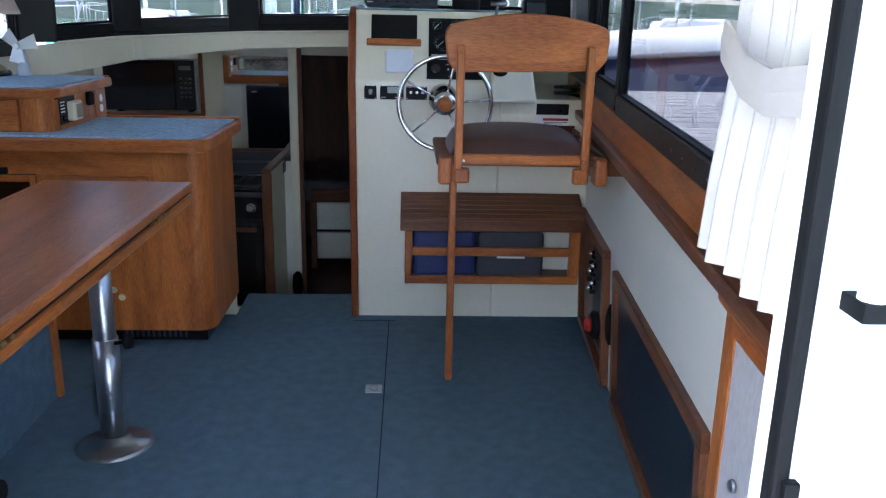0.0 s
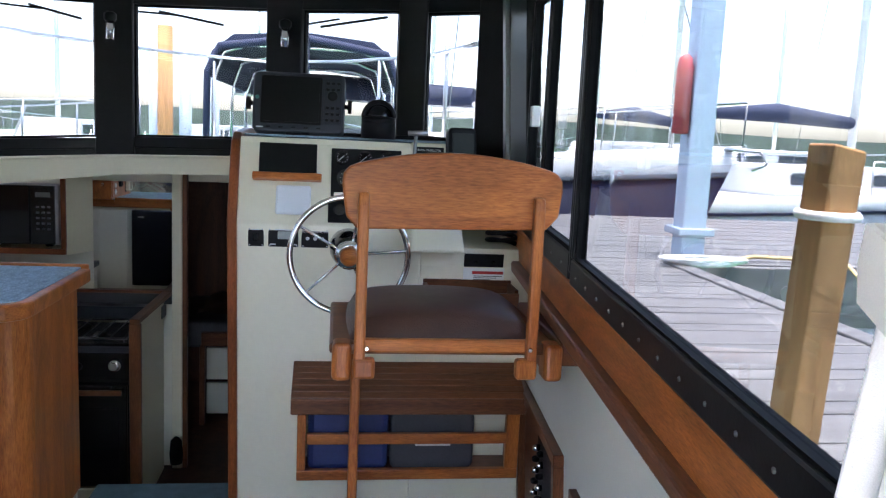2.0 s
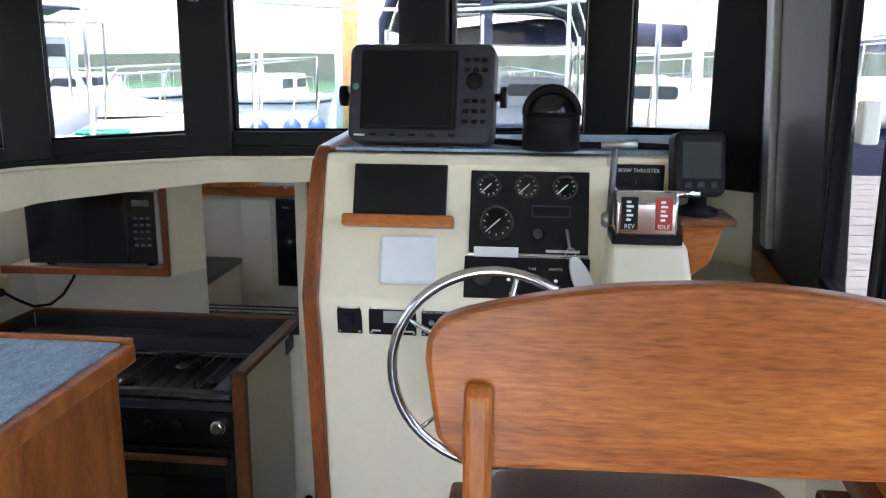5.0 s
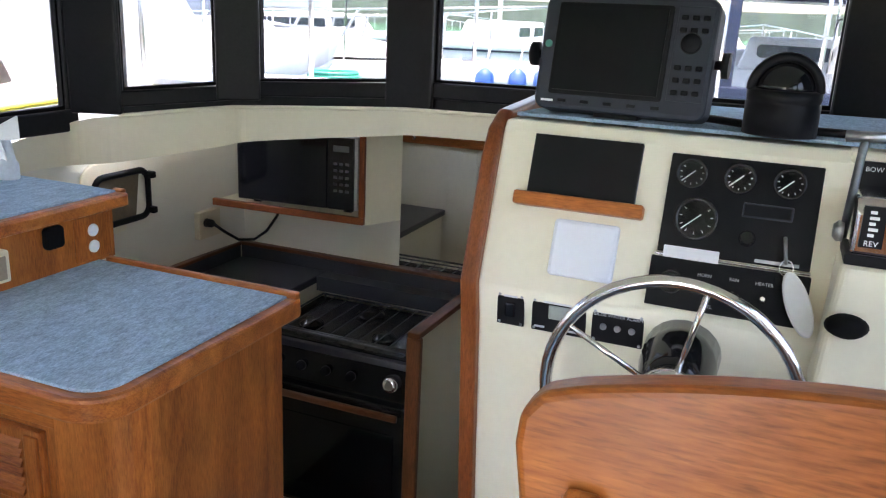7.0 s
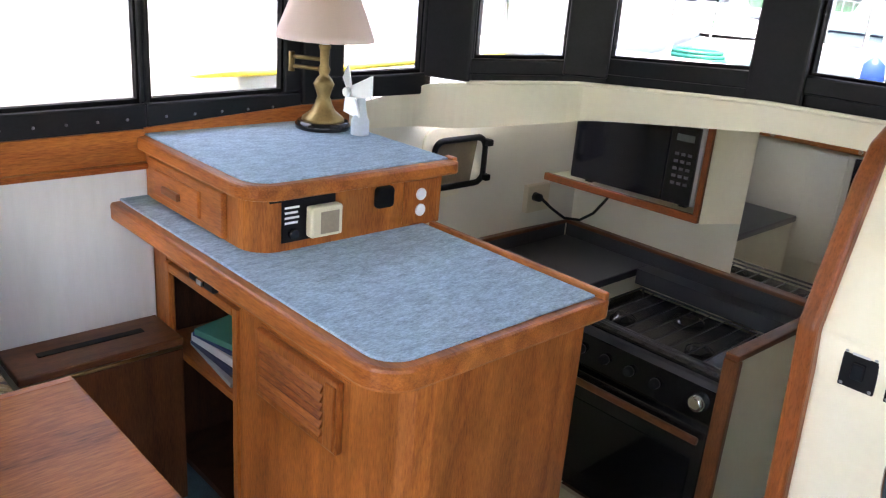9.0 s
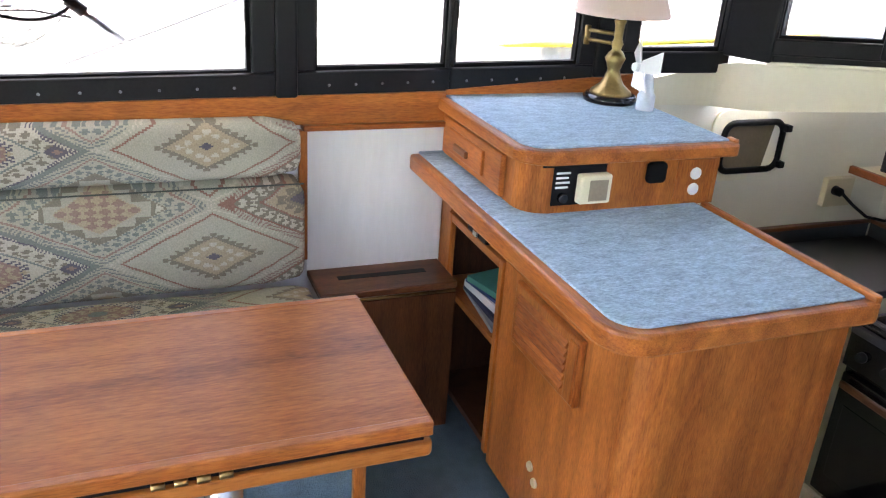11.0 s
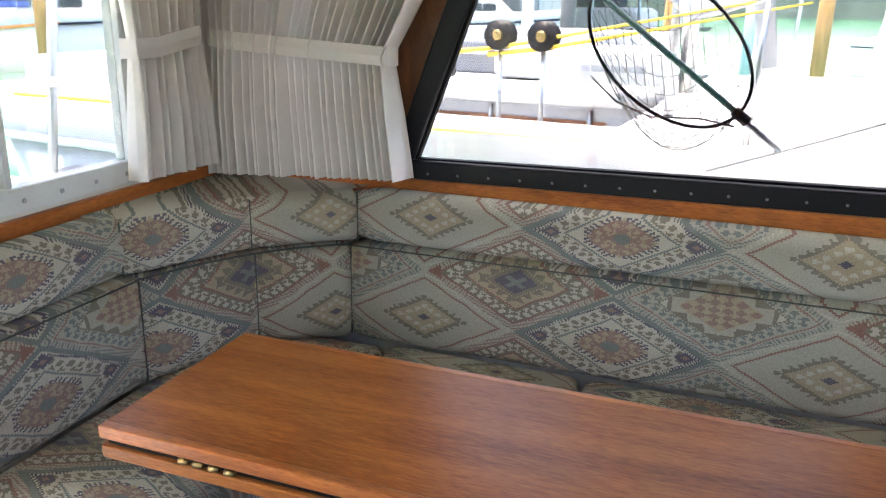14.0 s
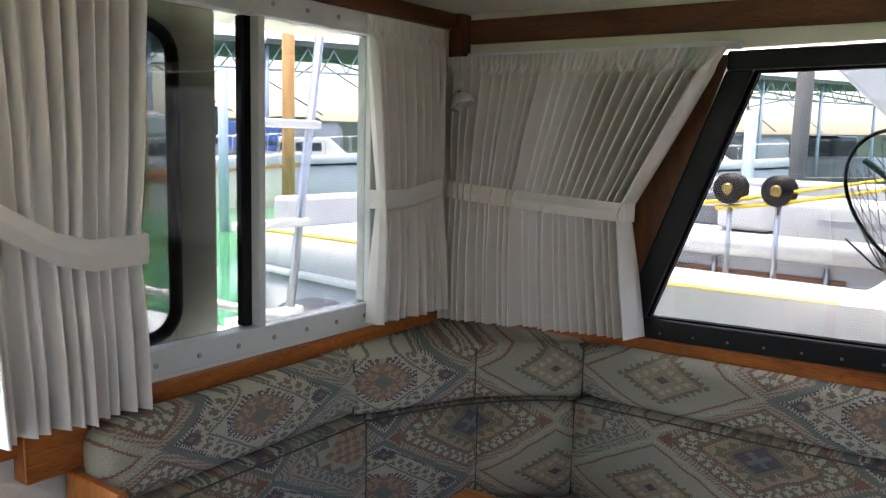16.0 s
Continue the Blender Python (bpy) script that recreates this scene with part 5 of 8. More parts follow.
    lozenges = [
        (field, [(hatch(0.91, 1.0, 16), pale), (ring(0.82, 0.865), rust), (teeth(0.42, 0.52, 8), dun), (ring(0.385, 0.42), dun), (M("LESS_THAN", d, 0.385), tan), (teeth(0.20, 0.32, 6), pale), (M("LESS_THAN", d, 0.075), navy)]),
        (field, [(hatch(0.87, 1.0, 16), rose), (ring(0.82, 0.86), rust), (ring(0.56, 0.82), dun), (hooks(0.60, 0.80, 6), pale), (ring(0.52, 0.56), rust), (ring(0.31, 0.52), tan), (teeth(0.33, 0.50, 5), dun), (M("LESS_THAN", d, 0.31), dun), (M("LESS_THAN", d, 0.24), navy), (both(M("LESS_THAN", d, 0.19), M("LESS_THAN", along, 0.05)), teal), (both(M("GREATER_THAN", side, 0.80), M("LESS_THAN", d, 0.95)), rust)]),
        (pale, [(M("GREATER_THAN", d, 0.905), teal), (hatch(0.84, 0.905, 18), navy), (hooks(0.60, 0.80, 5), dun), (corners(0.60, 0.83), navy), (corners(0.67, 0.765), rose), (ring(0.54, 0.575), teal), (both(ring(0.38, 0.50, octo), M("GREATER_THAN", M("FRACT", M("MULTIPLY", along, 13.0)), 0.45)), navy), (M("LESS_THAN", octo, 0.41), rose), (hooks(0.15, 0.36, 6), tan), (M("LESS_THAN", octo, 0.12), teal)]),
        (field, [(hatch(0.90, 1.0, 16), teal), (ring(0.84, 0.87), rose), (hooks(0.62, 0.80, 6), teal), (ring(0.585, 0.61), dun), (teeth(0.44, 0.58, 3, True), dun), (M("LESS_THAN", d, 0.40), tan), (both(M("LESS_THAN", d, 0.38), checks), rose), (both(ring(0.50, 0.66, side), M("LESS_THAN", d, 0.58)), pale)]),
    ]

    def blend(f, x, y_):
        mx = nt.nodes.new("ShaderNodeMix")
        mx.data_type = "RGBA"
        L(f, mx.inputs["Factor"])
        for v_, slot in ((x, "A"), (y_, "B")):
            if isinstance(v_, tuple):
                mx.inputs[slot].default_value = (*v_, 1)
            else:
                L(v_, mx.inputs[slot])
        return mx.outputs["Result"]
    col = None
    for i, (ground_, layers) in enumerate(lozenges):
        c = ground_
        for mask, tint in layers:
            c = blend(mask, c, tint)
        col = c if col is None else blend(M("COMPARE", k, float(i), 0.4), col, c)
    n1 = nt.nodes.new("ShaderNodeTexNoise")
    n1.inputs["Scale"].default_value, n1.inputs["Detail"].default_value = 260, 3
    n2 = nt.nodes.new("ShaderNodeTexNoise")
    n2.inputs["Scale"].default_value, n2.inputs["Detail"].default_value = 9, 4
    for n in (n1, n2):
        L(tc.outputs["Object"], n.inputs["Vector"])
    soft = nt.nodes.new("ShaderNodeMix")
    soft.data_type = "RGBA"
    L(M("MULTIPLY_ADD", n2.outputs["Fac"], 0.25, 0.0), soft.inputs["Factor"])
    L(col, soft.inputs["A"])
    soft.inputs["B"].default_value = (*field, 1)
    hs = nt.nodes.new("ShaderNodeHueSaturation")
    L(soft.outputs["Result"], hs.inputs["Color"])
    L(M("MULTIPLY_ADD", n1.outputs["Fac"], 0.68, 0.60), hs.inputs["Value"])
    L(hs.outputs["Color"], b.inputs["Base Color"])
    bp = nt.nodes.new("ShaderNodeBump")
    bp.inputs["Strength"].default_value, bp.inputs["Distance"].default_value = 0.5, 0.002
    L(n1.outputs["Fac"], bp.inputs["Height"])
    L(bp.outputs["Normal"], b.inputs["Normal"])
    return m


def rbox(x0, x1, y0, y1, z0, z1, r=0.03, bulge=(0, 0, 0), n=12, bm=None):
    """A soft box with round edges, swollen on the faces named by bulge (metres along x, y, z; the sign picks the face)."""
    bm = bm or bmesh.new()
    t = bmesh.new()
    bmesh.ops.create_cube(t, size=2)
    bmesh.ops.subdivide_edges(t, edges=t.edges, cuts=n, use_grid_fill=True)
    c = Vector(((x0 + x1) / 2, (y0 + y1) / 2, (z0 + z1) / 2))
    h = Vector(((x1 - x0) / 2, (y1 - y0) / 2, (z1 - z0) / 2))
    r = min(r, *[q * 0.98 for q in h])
    for v in t.verts:
        p = Vector([math.copysign(abs(q) ** 0.75, q) for q in v.co])
        q = Vector([p[i] * h[i] for i in range(3)])
        core = Vector([max(-h[i] + r, min(h[i] - r, q[i])) for i in range(3)])
        o = q - core
        q = core + o.normalized() * r if o.length > 1e-9 else q
        for i in range(3):
            if bulge[i] and p[i] * bulge[i] > 0.5:
                j, k_ = [a for a in range(3) if a != i]
                q[i] += bulge[i] * (1 - p[j] ** 2) * (1 - p[k_] ** 2)
        v.co = c + q
    for f in t.faces:
        f.smooth = True
    bmesh.ops.recalc_face_normals(t, faces=t.faces)
    return add_bm(bm, t)


BASE = (-1.9, 1.5, 0)
st_ = thing("corner_settee", BASE, "built-in corner settee with a carpeted blue base and teak edges", "settee")
part("port_base", bx(-2.27, -1.612, 1.5, 2.93, 0, 0.42), CARPET, st_)
part("aft_base", bx(-2.27, -1.12, 0.85, 1.5, 0, 0.42), CARPET, st_)
part("end_panel", bx(-2.10, -1.63, 2.93, 2.952, 0.0, 0.44, 0.003), DARK_Z, st_)
part("corner_stile", bx(-1.635, -1.595, 2.925, 2.956, 0, 0.42, 0.004), TEAK_Z, st_)
part("edge_rail", bx(-1.625, -1.592, 1.5, 2.925, 0.40, 0.44, 0.006), TEAK_Y, st_)
part("aft_edge_rail", bx(-1.59, -1.12, 1.495, 1.525, 0.40, 0.44, 0.006), TEAK_X, st_)
part("aft_end_panel", bx(-0.925, -0.905, 0.86, 1.04, 0.54, 0.90, 0.004), TEAK_Z, st_)
K_YZ = kilim("kilim_port_back", "Y", "Z", 1.605 - BASE[1], 0.935 - BASE[2])
K_XZ = kilim("kilim_aft_back", "X", "Z", -0.765 - BASE[0], 0.93 - BASE[2], pu=-0.535)
K_CZ = kilim("kilim_corner_back", "XY", "Z", (-3.06 - BASE[0] + BASE[1]) * 0.767 - 0.2675, 0.93 - BASE[2])
K_YX = kilim("kilim_seat", "Y", "X", 1.85 - BASE[1], -1.75 - BASE[0])
PIPE = mat("dark_piping", (0.06, 0.07, 0.06), 0.9)
for y0, y1 in ((1.50, 2.075), (2.08, 2.93)):
    c = part("seat_cushion", rbox(-2.12, -1.585, y0, y1, 0.42, 0.555, 0.04, (0, 0, 0.015)), K_YX, st_, "kilim patterned seat cushion")
c = part("aft_seat_cushion", rbox(-2.1, -1.12, 1.0, 1.50, 0.42, 0.555, 0.04, (0, 0, 0.015)), K_YX, st_, "kilim patterned seat cushion")
part("back_cushion", rbox(-2.275, -2.105, 1.325, 2.925, 0.54, 0.838, 0.05, (0.034, 0, 0)), K_YZ, st_, "kilim patterned back cushion")
part("top_bolster", rbox(-2.275, -2.15, 1.325, 2.925, 0.832, 0.992, 0.055, (0.034, 0, 0)), K_YZ, st_, "kilim patterned bolster")
for x0, x1 in ((-1.685, -0.925),):
    part("back_cushion", rbox(x0, x1, 0.855, 1.025, 0.54, 0.838, 0.05, (0, 0.036, 0)), K_XZ, st_, "kilim patterned back cushion")
    part("top_bolster", rbox(x0, x1, 0.855, 0.985, 0.832, 0.997, 0.055, (0, 0.036, 0)), K_XZ, st_, "kilim patterned bolster")


def corner(z0, z1, inset, bulge_):
    bm = bmesh.new()
    t = bmesh.new()
    rows = []
    n, m_ = 32, 12
    p0, p1 = Vector((-2.125 - inset, 1.37)), Vector((-1.62, 1.015 - inset))
    ctrl = Vector((-1.99 - inset * 0.7, 1.13 - inset * 0.7))
    for j in range(m_ + 1):
        w = j / m_
        z = z0 + (z1 - z0) * w
        row = []
        for i in range(n + 1):
            s = i / n
            p = (1 - s) ** 2 * p0 + 2 * s * (1 - s) * ctrl + s * s * p1
            half_ = (2 * s) % 1.0 if s < 1 else 1.0
            g = Vector((0.55, 0.8)).normalized() * (bulge_ * (1 - (2 * w - 1) ** 4) * (1 - (2 * half_ - 1) ** 4) - 0.03 * (2 * w - 1) ** 8)
            row.append(t.verts.new((p.x + g.x, p.y + g.y, z)))
        rows.append(row)
    top = [t.verts.new((-2.275, 1.37, z1 - 0.004))] + [t.verts.new((-2.275, 0.856, z1 - 0.004))] + [t.verts.new((-1.62, 0.856, z1 - 0.004))]
    for a, b in zip(rows, rows[1:]):
        for i in range(n):
            t.faces.new((a[i], a[i + 1], b[i + 1], b[i])).smooth = True
    t.faces.new(rows[-1] + top[::-1])
    bmesh.ops.recalc_face_normals(t, faces=t.faces)
    return add_bm(bm, t)


part("corner_cushion", corner(0.54, 0.838, -0.01, 0.045), K_CZ, st_, "curved corner cushion")
part("corner_bolster", corner(0.832, 0.99, 0.035, 0.045), K_CZ, st_, "curved corner bolster")
part("piping", tube([(-2.112, 1.335, 0.837), (-2.112, 2.915, 0.837)], 0.0022, 6), PIPE, st_)
part("piping", tube([(-1.645, 1.022, 0.837), (-0.935, 1.022, 0.837)], 0.0022, 6), PIPE, st_)
part("piping", tube([(-2.115, 1.325, 0.56), (-2.095, 1.325, 0.70), (-2.105, 1.325, 0.82), (-2.14, 1.325, 0.9), (-2.16, 1.325, 0.985)], 0.0022, 6), PIPE, st_)

for s_ in (0.0, 0.5, 1.0):
    for z0, z1, inset in ((0.56, 0.835, -0.01), (0.835, 0.985, 0.035)):
        p0, p1, ctrl = Vector((-2.125 - inset, 1.37)), Vector((-1.62, 1.015 - inset)), Vector((-1.99 - inset * 0.7, 1.13 - inset * 0.7))
        c = (1 - s_) ** 2 * p0 + 2 * s_ * (1 - s_) * ctrl + s_ * s_ * p1
        part("piping", tube([(c.x, c.y, z) for z in (z0, (z0 + z1) / 2, z1)], 0.0025, 6), PIPE, st_)
seam_line = []
for k in range(17):
    s_ = k / 16
    c = (1 - s_) ** 2 * Vector((-2.125, 1.37)) + 2 * s_ * (1 - s_) * Vector((-1.99, 1.13)) + s_ * s_ * Vector((-1.62, 1.015))
    seam_line.append((c.x, c.y, 0.836))
part("piping", tube(seam_line, 0.003, 6), PIPE, st_)

# locker between settee and galley cabinet
lo_ = thing("side_locker", (-2.19, 3.15, 0), "dark teak locker with a slotted hinged lid beside the settee", "locker")
part("locker_front", bx(-2.115, -2.095, 2.955, 3.37, 0, 0.475, 0.002), DARK_Z, lo_)
part("lid", bx(-2.27, -2.09, 2.956, 3.37, 0.49, 0.512, 0.004), DARK_Y, lo_)
part("lid_slot", bx(-2.20, -2.175, 3.03, 3.30, 0.5115, 0.5135, 0.0), BLACK, lo_)
part("piano_hinge", tube([(-2.092, 2.96, 0.484), (-2.092, 3.365, 0.484)], 0.005, 8), BRASS, lo_)
part("backing_panel", bx(-2.272, -2.262, 2.955, 3.37, 0.512, 0.942), VINYL, lo_, "pale vinyl panel")
part("backing_stile", bx(-2.275, -2.255, 2.932, 2.956, 0.55, 0.94, 0.002), TEAK_Z, lo_)


# curtains
def smooth(a, b, t):
    t = max(0, min(1, t))
    return a + (b - a) * t * t * (3 - 2 * t)


def curtain(name, levels, base, inward, pleats, amp, label, header=0.07, n=150, seed=1):
    """levels: (height share from 0 at the top to 1, start point, end point) of a gathered cloth; inward: the way the pleats bulge."""
    th = thing(name, base, label, "curtain")
    inward = Vector(inward)
    rng = random.Random(seed)
    ph = [rng.uniform(-0.7, 0.7) for _ in range(pleats + 2)]
    aw = [rng.uniform(0.45, 1.2) for _ in range(pleats + 2)]
    bm = bmesh.new()
    rows = []
    m_ = 40
    for j in range(m_ + 1):
        w = j / m_
        for (w0, a0, b0), (w1, a1, b1) in zip(levels, levels[1:]):
            if w <= w1 + 1e-6:
                break
        f = (w - w0) / (w1 - w0)
        a, b = Vector(a0).lerp(Vector(a1), f), Vector(b0).lerp(Vector(b1), f)
        pinch = 1.0
        for lw, _, _ in levels[1:-1]:
            pinch = min(pinch, 0.7 + 0.3 * min(1, abs(w - lw) / 0.22))
        if w < header:
            pinch = 0.45 if w < header * 0.6 else 0.22
        row = []
        for i in range(n + 1):
            s = i / n
            q = s * pleats
            k = int(q)
            wob = ph[k] * (1 - (q - k)) + ph[k + 1] * (q - k)
            am = aw[k] * (1 - (q - k)) + aw[k + 1] * (q - k)
            c = math.sin(2 * math.pi * (q * (2 if w < header * 0.6 else 1) + 0.30 * wob + 0.16 * wob * w))
            c = math.copysign(abs(c) ** 0.6, c) if c < 0 else c ** 1.3
            fl = 0.7 + 0.5 * w
            p = a.lerp(b, s) + inward * (amp * am * c * pinch * fl)
            p.z += 0.004 * c * (w > 0.97)
            row.append(bm.verts.new(p))
        rows.append(row)
    for a, b in zip(rows, rows[1:]):
        for i in range(n):
            bm.faces.new((a[i], a[i + 1], b[i + 1], b[i])).smooth = True
    part("cloth", bm, CLOTH, th)
    return th


def tieband(th, pts, inward, h=0.052, back=0.03):
    inward = Vector(inward)
    bm = bmesh.new()
    v = []
    for p in pts:
        p = Vector(p)
        v.append([bm.verts.new(p + inward * o + Vector((0, 0, z))) for o, z in ((0, -h / 2), (0.003, 0), (0, h / 2), (-0.006, h / 2), (-0.006, -h / 2))])
    for a, b in zip(v, v[1:]):
        for i in range(5):
            bm.faces.new((a[i], a[(i + 1) % 5], b[(i + 1) % 5], b[i]))
    bm.faces.new(v[0])
    bm.faces.new(v[-1][::-1])
    bmesh.ops.recalc_face_normals(bm, faces=bm.faces)
    part("tie_band", bm, CLOTH, th, "cloth tie band")


LBL = "white gathered curtain held back by a cloth band"
X = PX + 0.085
c1 = curtain("curtain", [(0, (X, 0.85, 1.815), (X, 1.705, 1.812)), (0.52, (X, 0.855, 1.39), (X, 1.465, 1.375)), (1, (X, 0.86, 0.995), (X + 0.01, 1.52, 1.03))], (X, 1.2, 0.99), (1, 0, 0), 24, 0.047, LBL, n=384, seed=3)
tieband(c1, [(X + 0.01, 0.852, 1.41), (X + 0.026, 0.95, 1.402), (X + 0.03, 1.2, 1.388), (X + 0.03, 1.40, 1.378), (X + 0.024, 1.466, 1.374), (X - 0.02, 1.475, 1.374)], (1, 0, 0))
Y = AFT + 0.06
c2 = curtain("curtain", [(0, (-1.755, Y, 1.885), (-2.10, Y, 1.885)), (0.56, (-1.815, Y, 1.40), (-2.10, Y, 1.41)), (1, (-1.785, Y, 1.045), (-2.13, Y, 1.035))], (-1.95, Y, 1.03), (0, 1, 0), 8, 0.04, LBL, seed=5)
tieband(c2, [(-1.812, Y - 0.02, 1.392), (-1.815, Y + 0.024, 1.392), (-1.90, Y + 0.032, 1.394), (-2.08, Y + 0.03, 1.42)], (0, 1, 0))
c3 = curtain("curtain", [(0, (-0.70, Y + 0.01, 1.90), (-1.095, Y + 0.01, 1.90)), (0.62, (-0.74, Y + 0.01, 1.35), (-1.06, Y + 0.01, 1.335)), (1, (-0.75, Y + 0.02, 1.005), (-1.06, Y + 0.015, 1.005))], (-0.9, Y, 1.0), (0, 1, 0), 11, 0.044, LBL, seed=8)
tieband(c3, [(-0.70, Y + 0.0, 1.44), (-0.76, Y + 0.045, 1.41), (-0.86, Y + 0.05, 1.35), (-0.93, Y + 0.05, 1.33), (-1.055, Y + 0.044, 1.332), (-1.066, Y - 0.01, 1.334)], (0, 1, 0), 0.06)
c4 = curtain("curtain", [(0, (0.125, 1.54, 1.82), (0.095, 1.05, 1.82)), (0.64, (0.115, 1.545, 1.28), (0.10, 1.13, 1.25)), (1, (0.115, 1.585, 0.945), (0.10, 1.13, 0.945))], (0.11, 1.35, 0.95), (-1, 0.1, 0), 9, 0.03, LBL, seed=11)
tieband(c4, [(0.13, 1.55, 1.285), (0.085, 1.545, 1.285), (0.07, 1.42, 1.24), (0.065, 1.32, 1.225), (0.06, 1.13, 1.245)], (-1, 0, 0), 0.06)

# cockpit window in white aluminium
aw = thing("window_aft", (-1.3, AFT, AWZ0), "white aluminium sliding window to the cockpit", "window", kind="structure")
FY0, FY1 = AFT - 0.04, AFT + 0.012
part("bottom_frame", bx(AW0, AW1, FY0, FY1, AWZ0, AWZ0 + 0.062, 0.004), ALU_WHITE, aw)
part("top_frame", bx(AW0, AW1, FY0, FY1, AWZ1 - 0.06, AWZ1, 0.004), ALU_WHITE, aw)
part("side_frame", bx(AW0, AW0 + 0.03, FY0, FY1, AWZ0 + 0.062, AWZ1 - 0.06, 0.004), ALU_WHITE, aw)
part("side_frame", bx(AW1 - 0.05, AW1, FY0, FY1, AWZ0 + 0.062, AWZ1 - 0.06, 0.004), ALU_WHITE, aw)
part("mullion", bx(-1.452, -1.432, FY0, FY1 - 0.004, AWZ0 + 0.062, AWZ1 - 0.06, 0.003), ALU_WHITE, aw)
part("slider_stile", bx(-1.432, -1.41, FY0 - 0.01, FY0 + 0.02, AWZ0 + 0.062, AWZ1 - 0.06, 0.002), BLACK, aw, "black slider stile")
for k in range(9):
    part("bolt", lathe((-1.82 + 0.115 * k, FY1, AWZ0 + 0.028), [(0.007, 0), (0.005, 0.003)], 8, turn=Matrix.Rotation(radians(-90), 4, "X")), STEEL, aw)
    part("bolt", lathe((-1.82 + 0.115 * k, FY1, AWZ1 - 0.028), [(0.007, 0), (0.005, 0.003)], 8, turn=Matrix.Rotation(radians(-90), 4, "X")), STEEL, aw)
for x0, x1, y in ((AW0 + 0.03, -1.45, AFT - 0.012), (-1.43, AW1 - 0.05, AFT - 0.03)):
    g = part("pane", bx(x0, x1, y, y + 0.004, AWZ0 + 0.06, AWZ1 - 0.06), GLASS, aw)
    g.visible_shadow = False
# the open sliding door parked behind it
dp = thing("sliding_door", (-1.0, AFT - 0.12, 0), "cream sliding door with a round-cornered window, parked open", "door")
DY = AFT - 0.11
WX0, WX1, WZ0, WZ1 = -1.275, -0.80, 1.085, 1.80
db = bx(-1.40, WX0, DY - 0.025, DY, 0.02, 1.92, 0.004)
bx(WX1, -0.68, DY - 0.025, DY, 0.02, 1.92, 0.004, bm=db)
bx(WX0, WX1, DY - 0.025, DY, 0.02, WZ0, bm=db)
bx(WX0, WX1, DY - 0.025, DY, WZ1, 1.92, bm=db)
part("door_leaf", db, CREAM, dp)
rp = [(x, DY + 0.001, z) for x, z in rounded(WX0 - 0.0, WX1, WZ0, WZ1, 0.07, 6)]
part("gasket", tube(rp, 0.016, 8, closed=True), RUBBER, dp, "black rubber gasket")
for sx, sz, cx, cz in ((WX0, WZ0, 1, 1), (WX0, WZ1, 1, -1), (WX1, WZ0, -1, 1), (WX1, WZ1, -1, -1)):
    arc = [(sx, sz)] + [(sx + cx * 0.07 * (1 - math.cos(a)), sz + cz * 0.07 * (1 - math.sin(a))) for a in [k * math.pi / 12 for k in range(7)]]
    part("corner_fillet", prism([(x, DY - 0.02, z) for x, z in arc], (0, 0.018, 0)), CREAM, dp)
g = part("pane", bx(WX0, WX1, DY - 0.014, DY - 0.01, WZ0, WZ1), GLASS, dp)
g.visible_shadow = False
# reading lamp in the corner
rl = thing("reading_lamp", (-2.2, 0.9, 1.66), "small chrome reading lamp with a bell shade in the corner", "lamp")
part("mount", bx(-2.226, -2.20, 0.885, 0.925, 1.70, 1.76, 0.005), WHITE, rl)
part("arm", tube([(-2.2, 0.905, 1.72), (-2.16, 0.93, 1.715), (-2.13, 0.95, 1.70)], 0.005, 8), CHROME, rl)
part("shade", lathe((-2.12, 0.955, 1.675), [(0.04, -0.015), (0.042, -0.012), (0.034, 0.012), (0.018, 0.03), (0.008, 0.036)], 20, turn=Matrix.Rotation(radians(25), 4, "X")), CHROME, rl)


# ---- galley ----
LAMIN = mat("dark_speckled_laminate", (0.035, 0.038, 0.042), 0.35, var=0.45, scale=160, fine=0.7, bscale=300)
SBLACK = mat("black_enamel", (0.012, 0.012, 0.012), 0.22, var=0.3, scale=20)
gc = thing("galley_counter", (-1.9, 4.7, -0.4), "cream galley unit with a dark speckled worktop and teak fiddles", "counter")
part("aft_unit", bx(-2.25, -1.81, 3.90, 5.16, -0.4, 0.43), CREAM, gc)
part("worktop", bx(-2.25, -1.80, 3.88, 5.165, 0.43, 0.46, 0.004), LAMIN, gc)
part("back_strip", bx(-1.80, -1.13, 5.07, 5.165, 0.40, 0.46), LAMIN, gc)
part("splash", bx(-2.24, -1.10, 5.145, 5.166, 0.46, 0.515, 0.002), LAMIN, gc)
part("fiddle", bx(-2.24, -1.10, 5.135, 5.168, 0.515, 0.53, 0.004), DARK_X, gc)
part("hull_splash", bx(-2.235, -2.215, 3.95, 5.135, 0.46, 0.515, 0.002), LAMIN, gc)
part("hull_fiddle", bx(-2.237, -2.208, 3.95, 5.135, 0.515, 0.53, 0.004), DARK_Y, gc)
part("end_panel", bx(-1.165, -1.135, 4.615, 5.13, -0.4, 0.49, 0.003), CREAM, gc)
part("end_trim", bx(-1.175, -1.125, 4.592, 4.618, -0.4, 0.49, 0.005), DARK_Z, gc)
part("end_cap", hexa([(-1.172, 4.592, 0.49), (-1.128, 4.592, 0.49), (-1.098, 5.14, 0.505), (-1.142, 5.14, 0.505)], [(-1.172, 4.592, 0.51), (-1.128, 4.592, 0.51), (-1.098, 5.14, 0.528), (-1.142, 5.14, 0.528)], 0.004), DARK_Y, gc)
part("toe_panel", bx(-1.80, -1.175, 4.64, 4.66, -0.4, -0.29), CREAM, gc)
sv = thing("cooker", (-1.48, 4.87, -0.28), "black and steel gas cooker with a wire pan rack", "cooker")
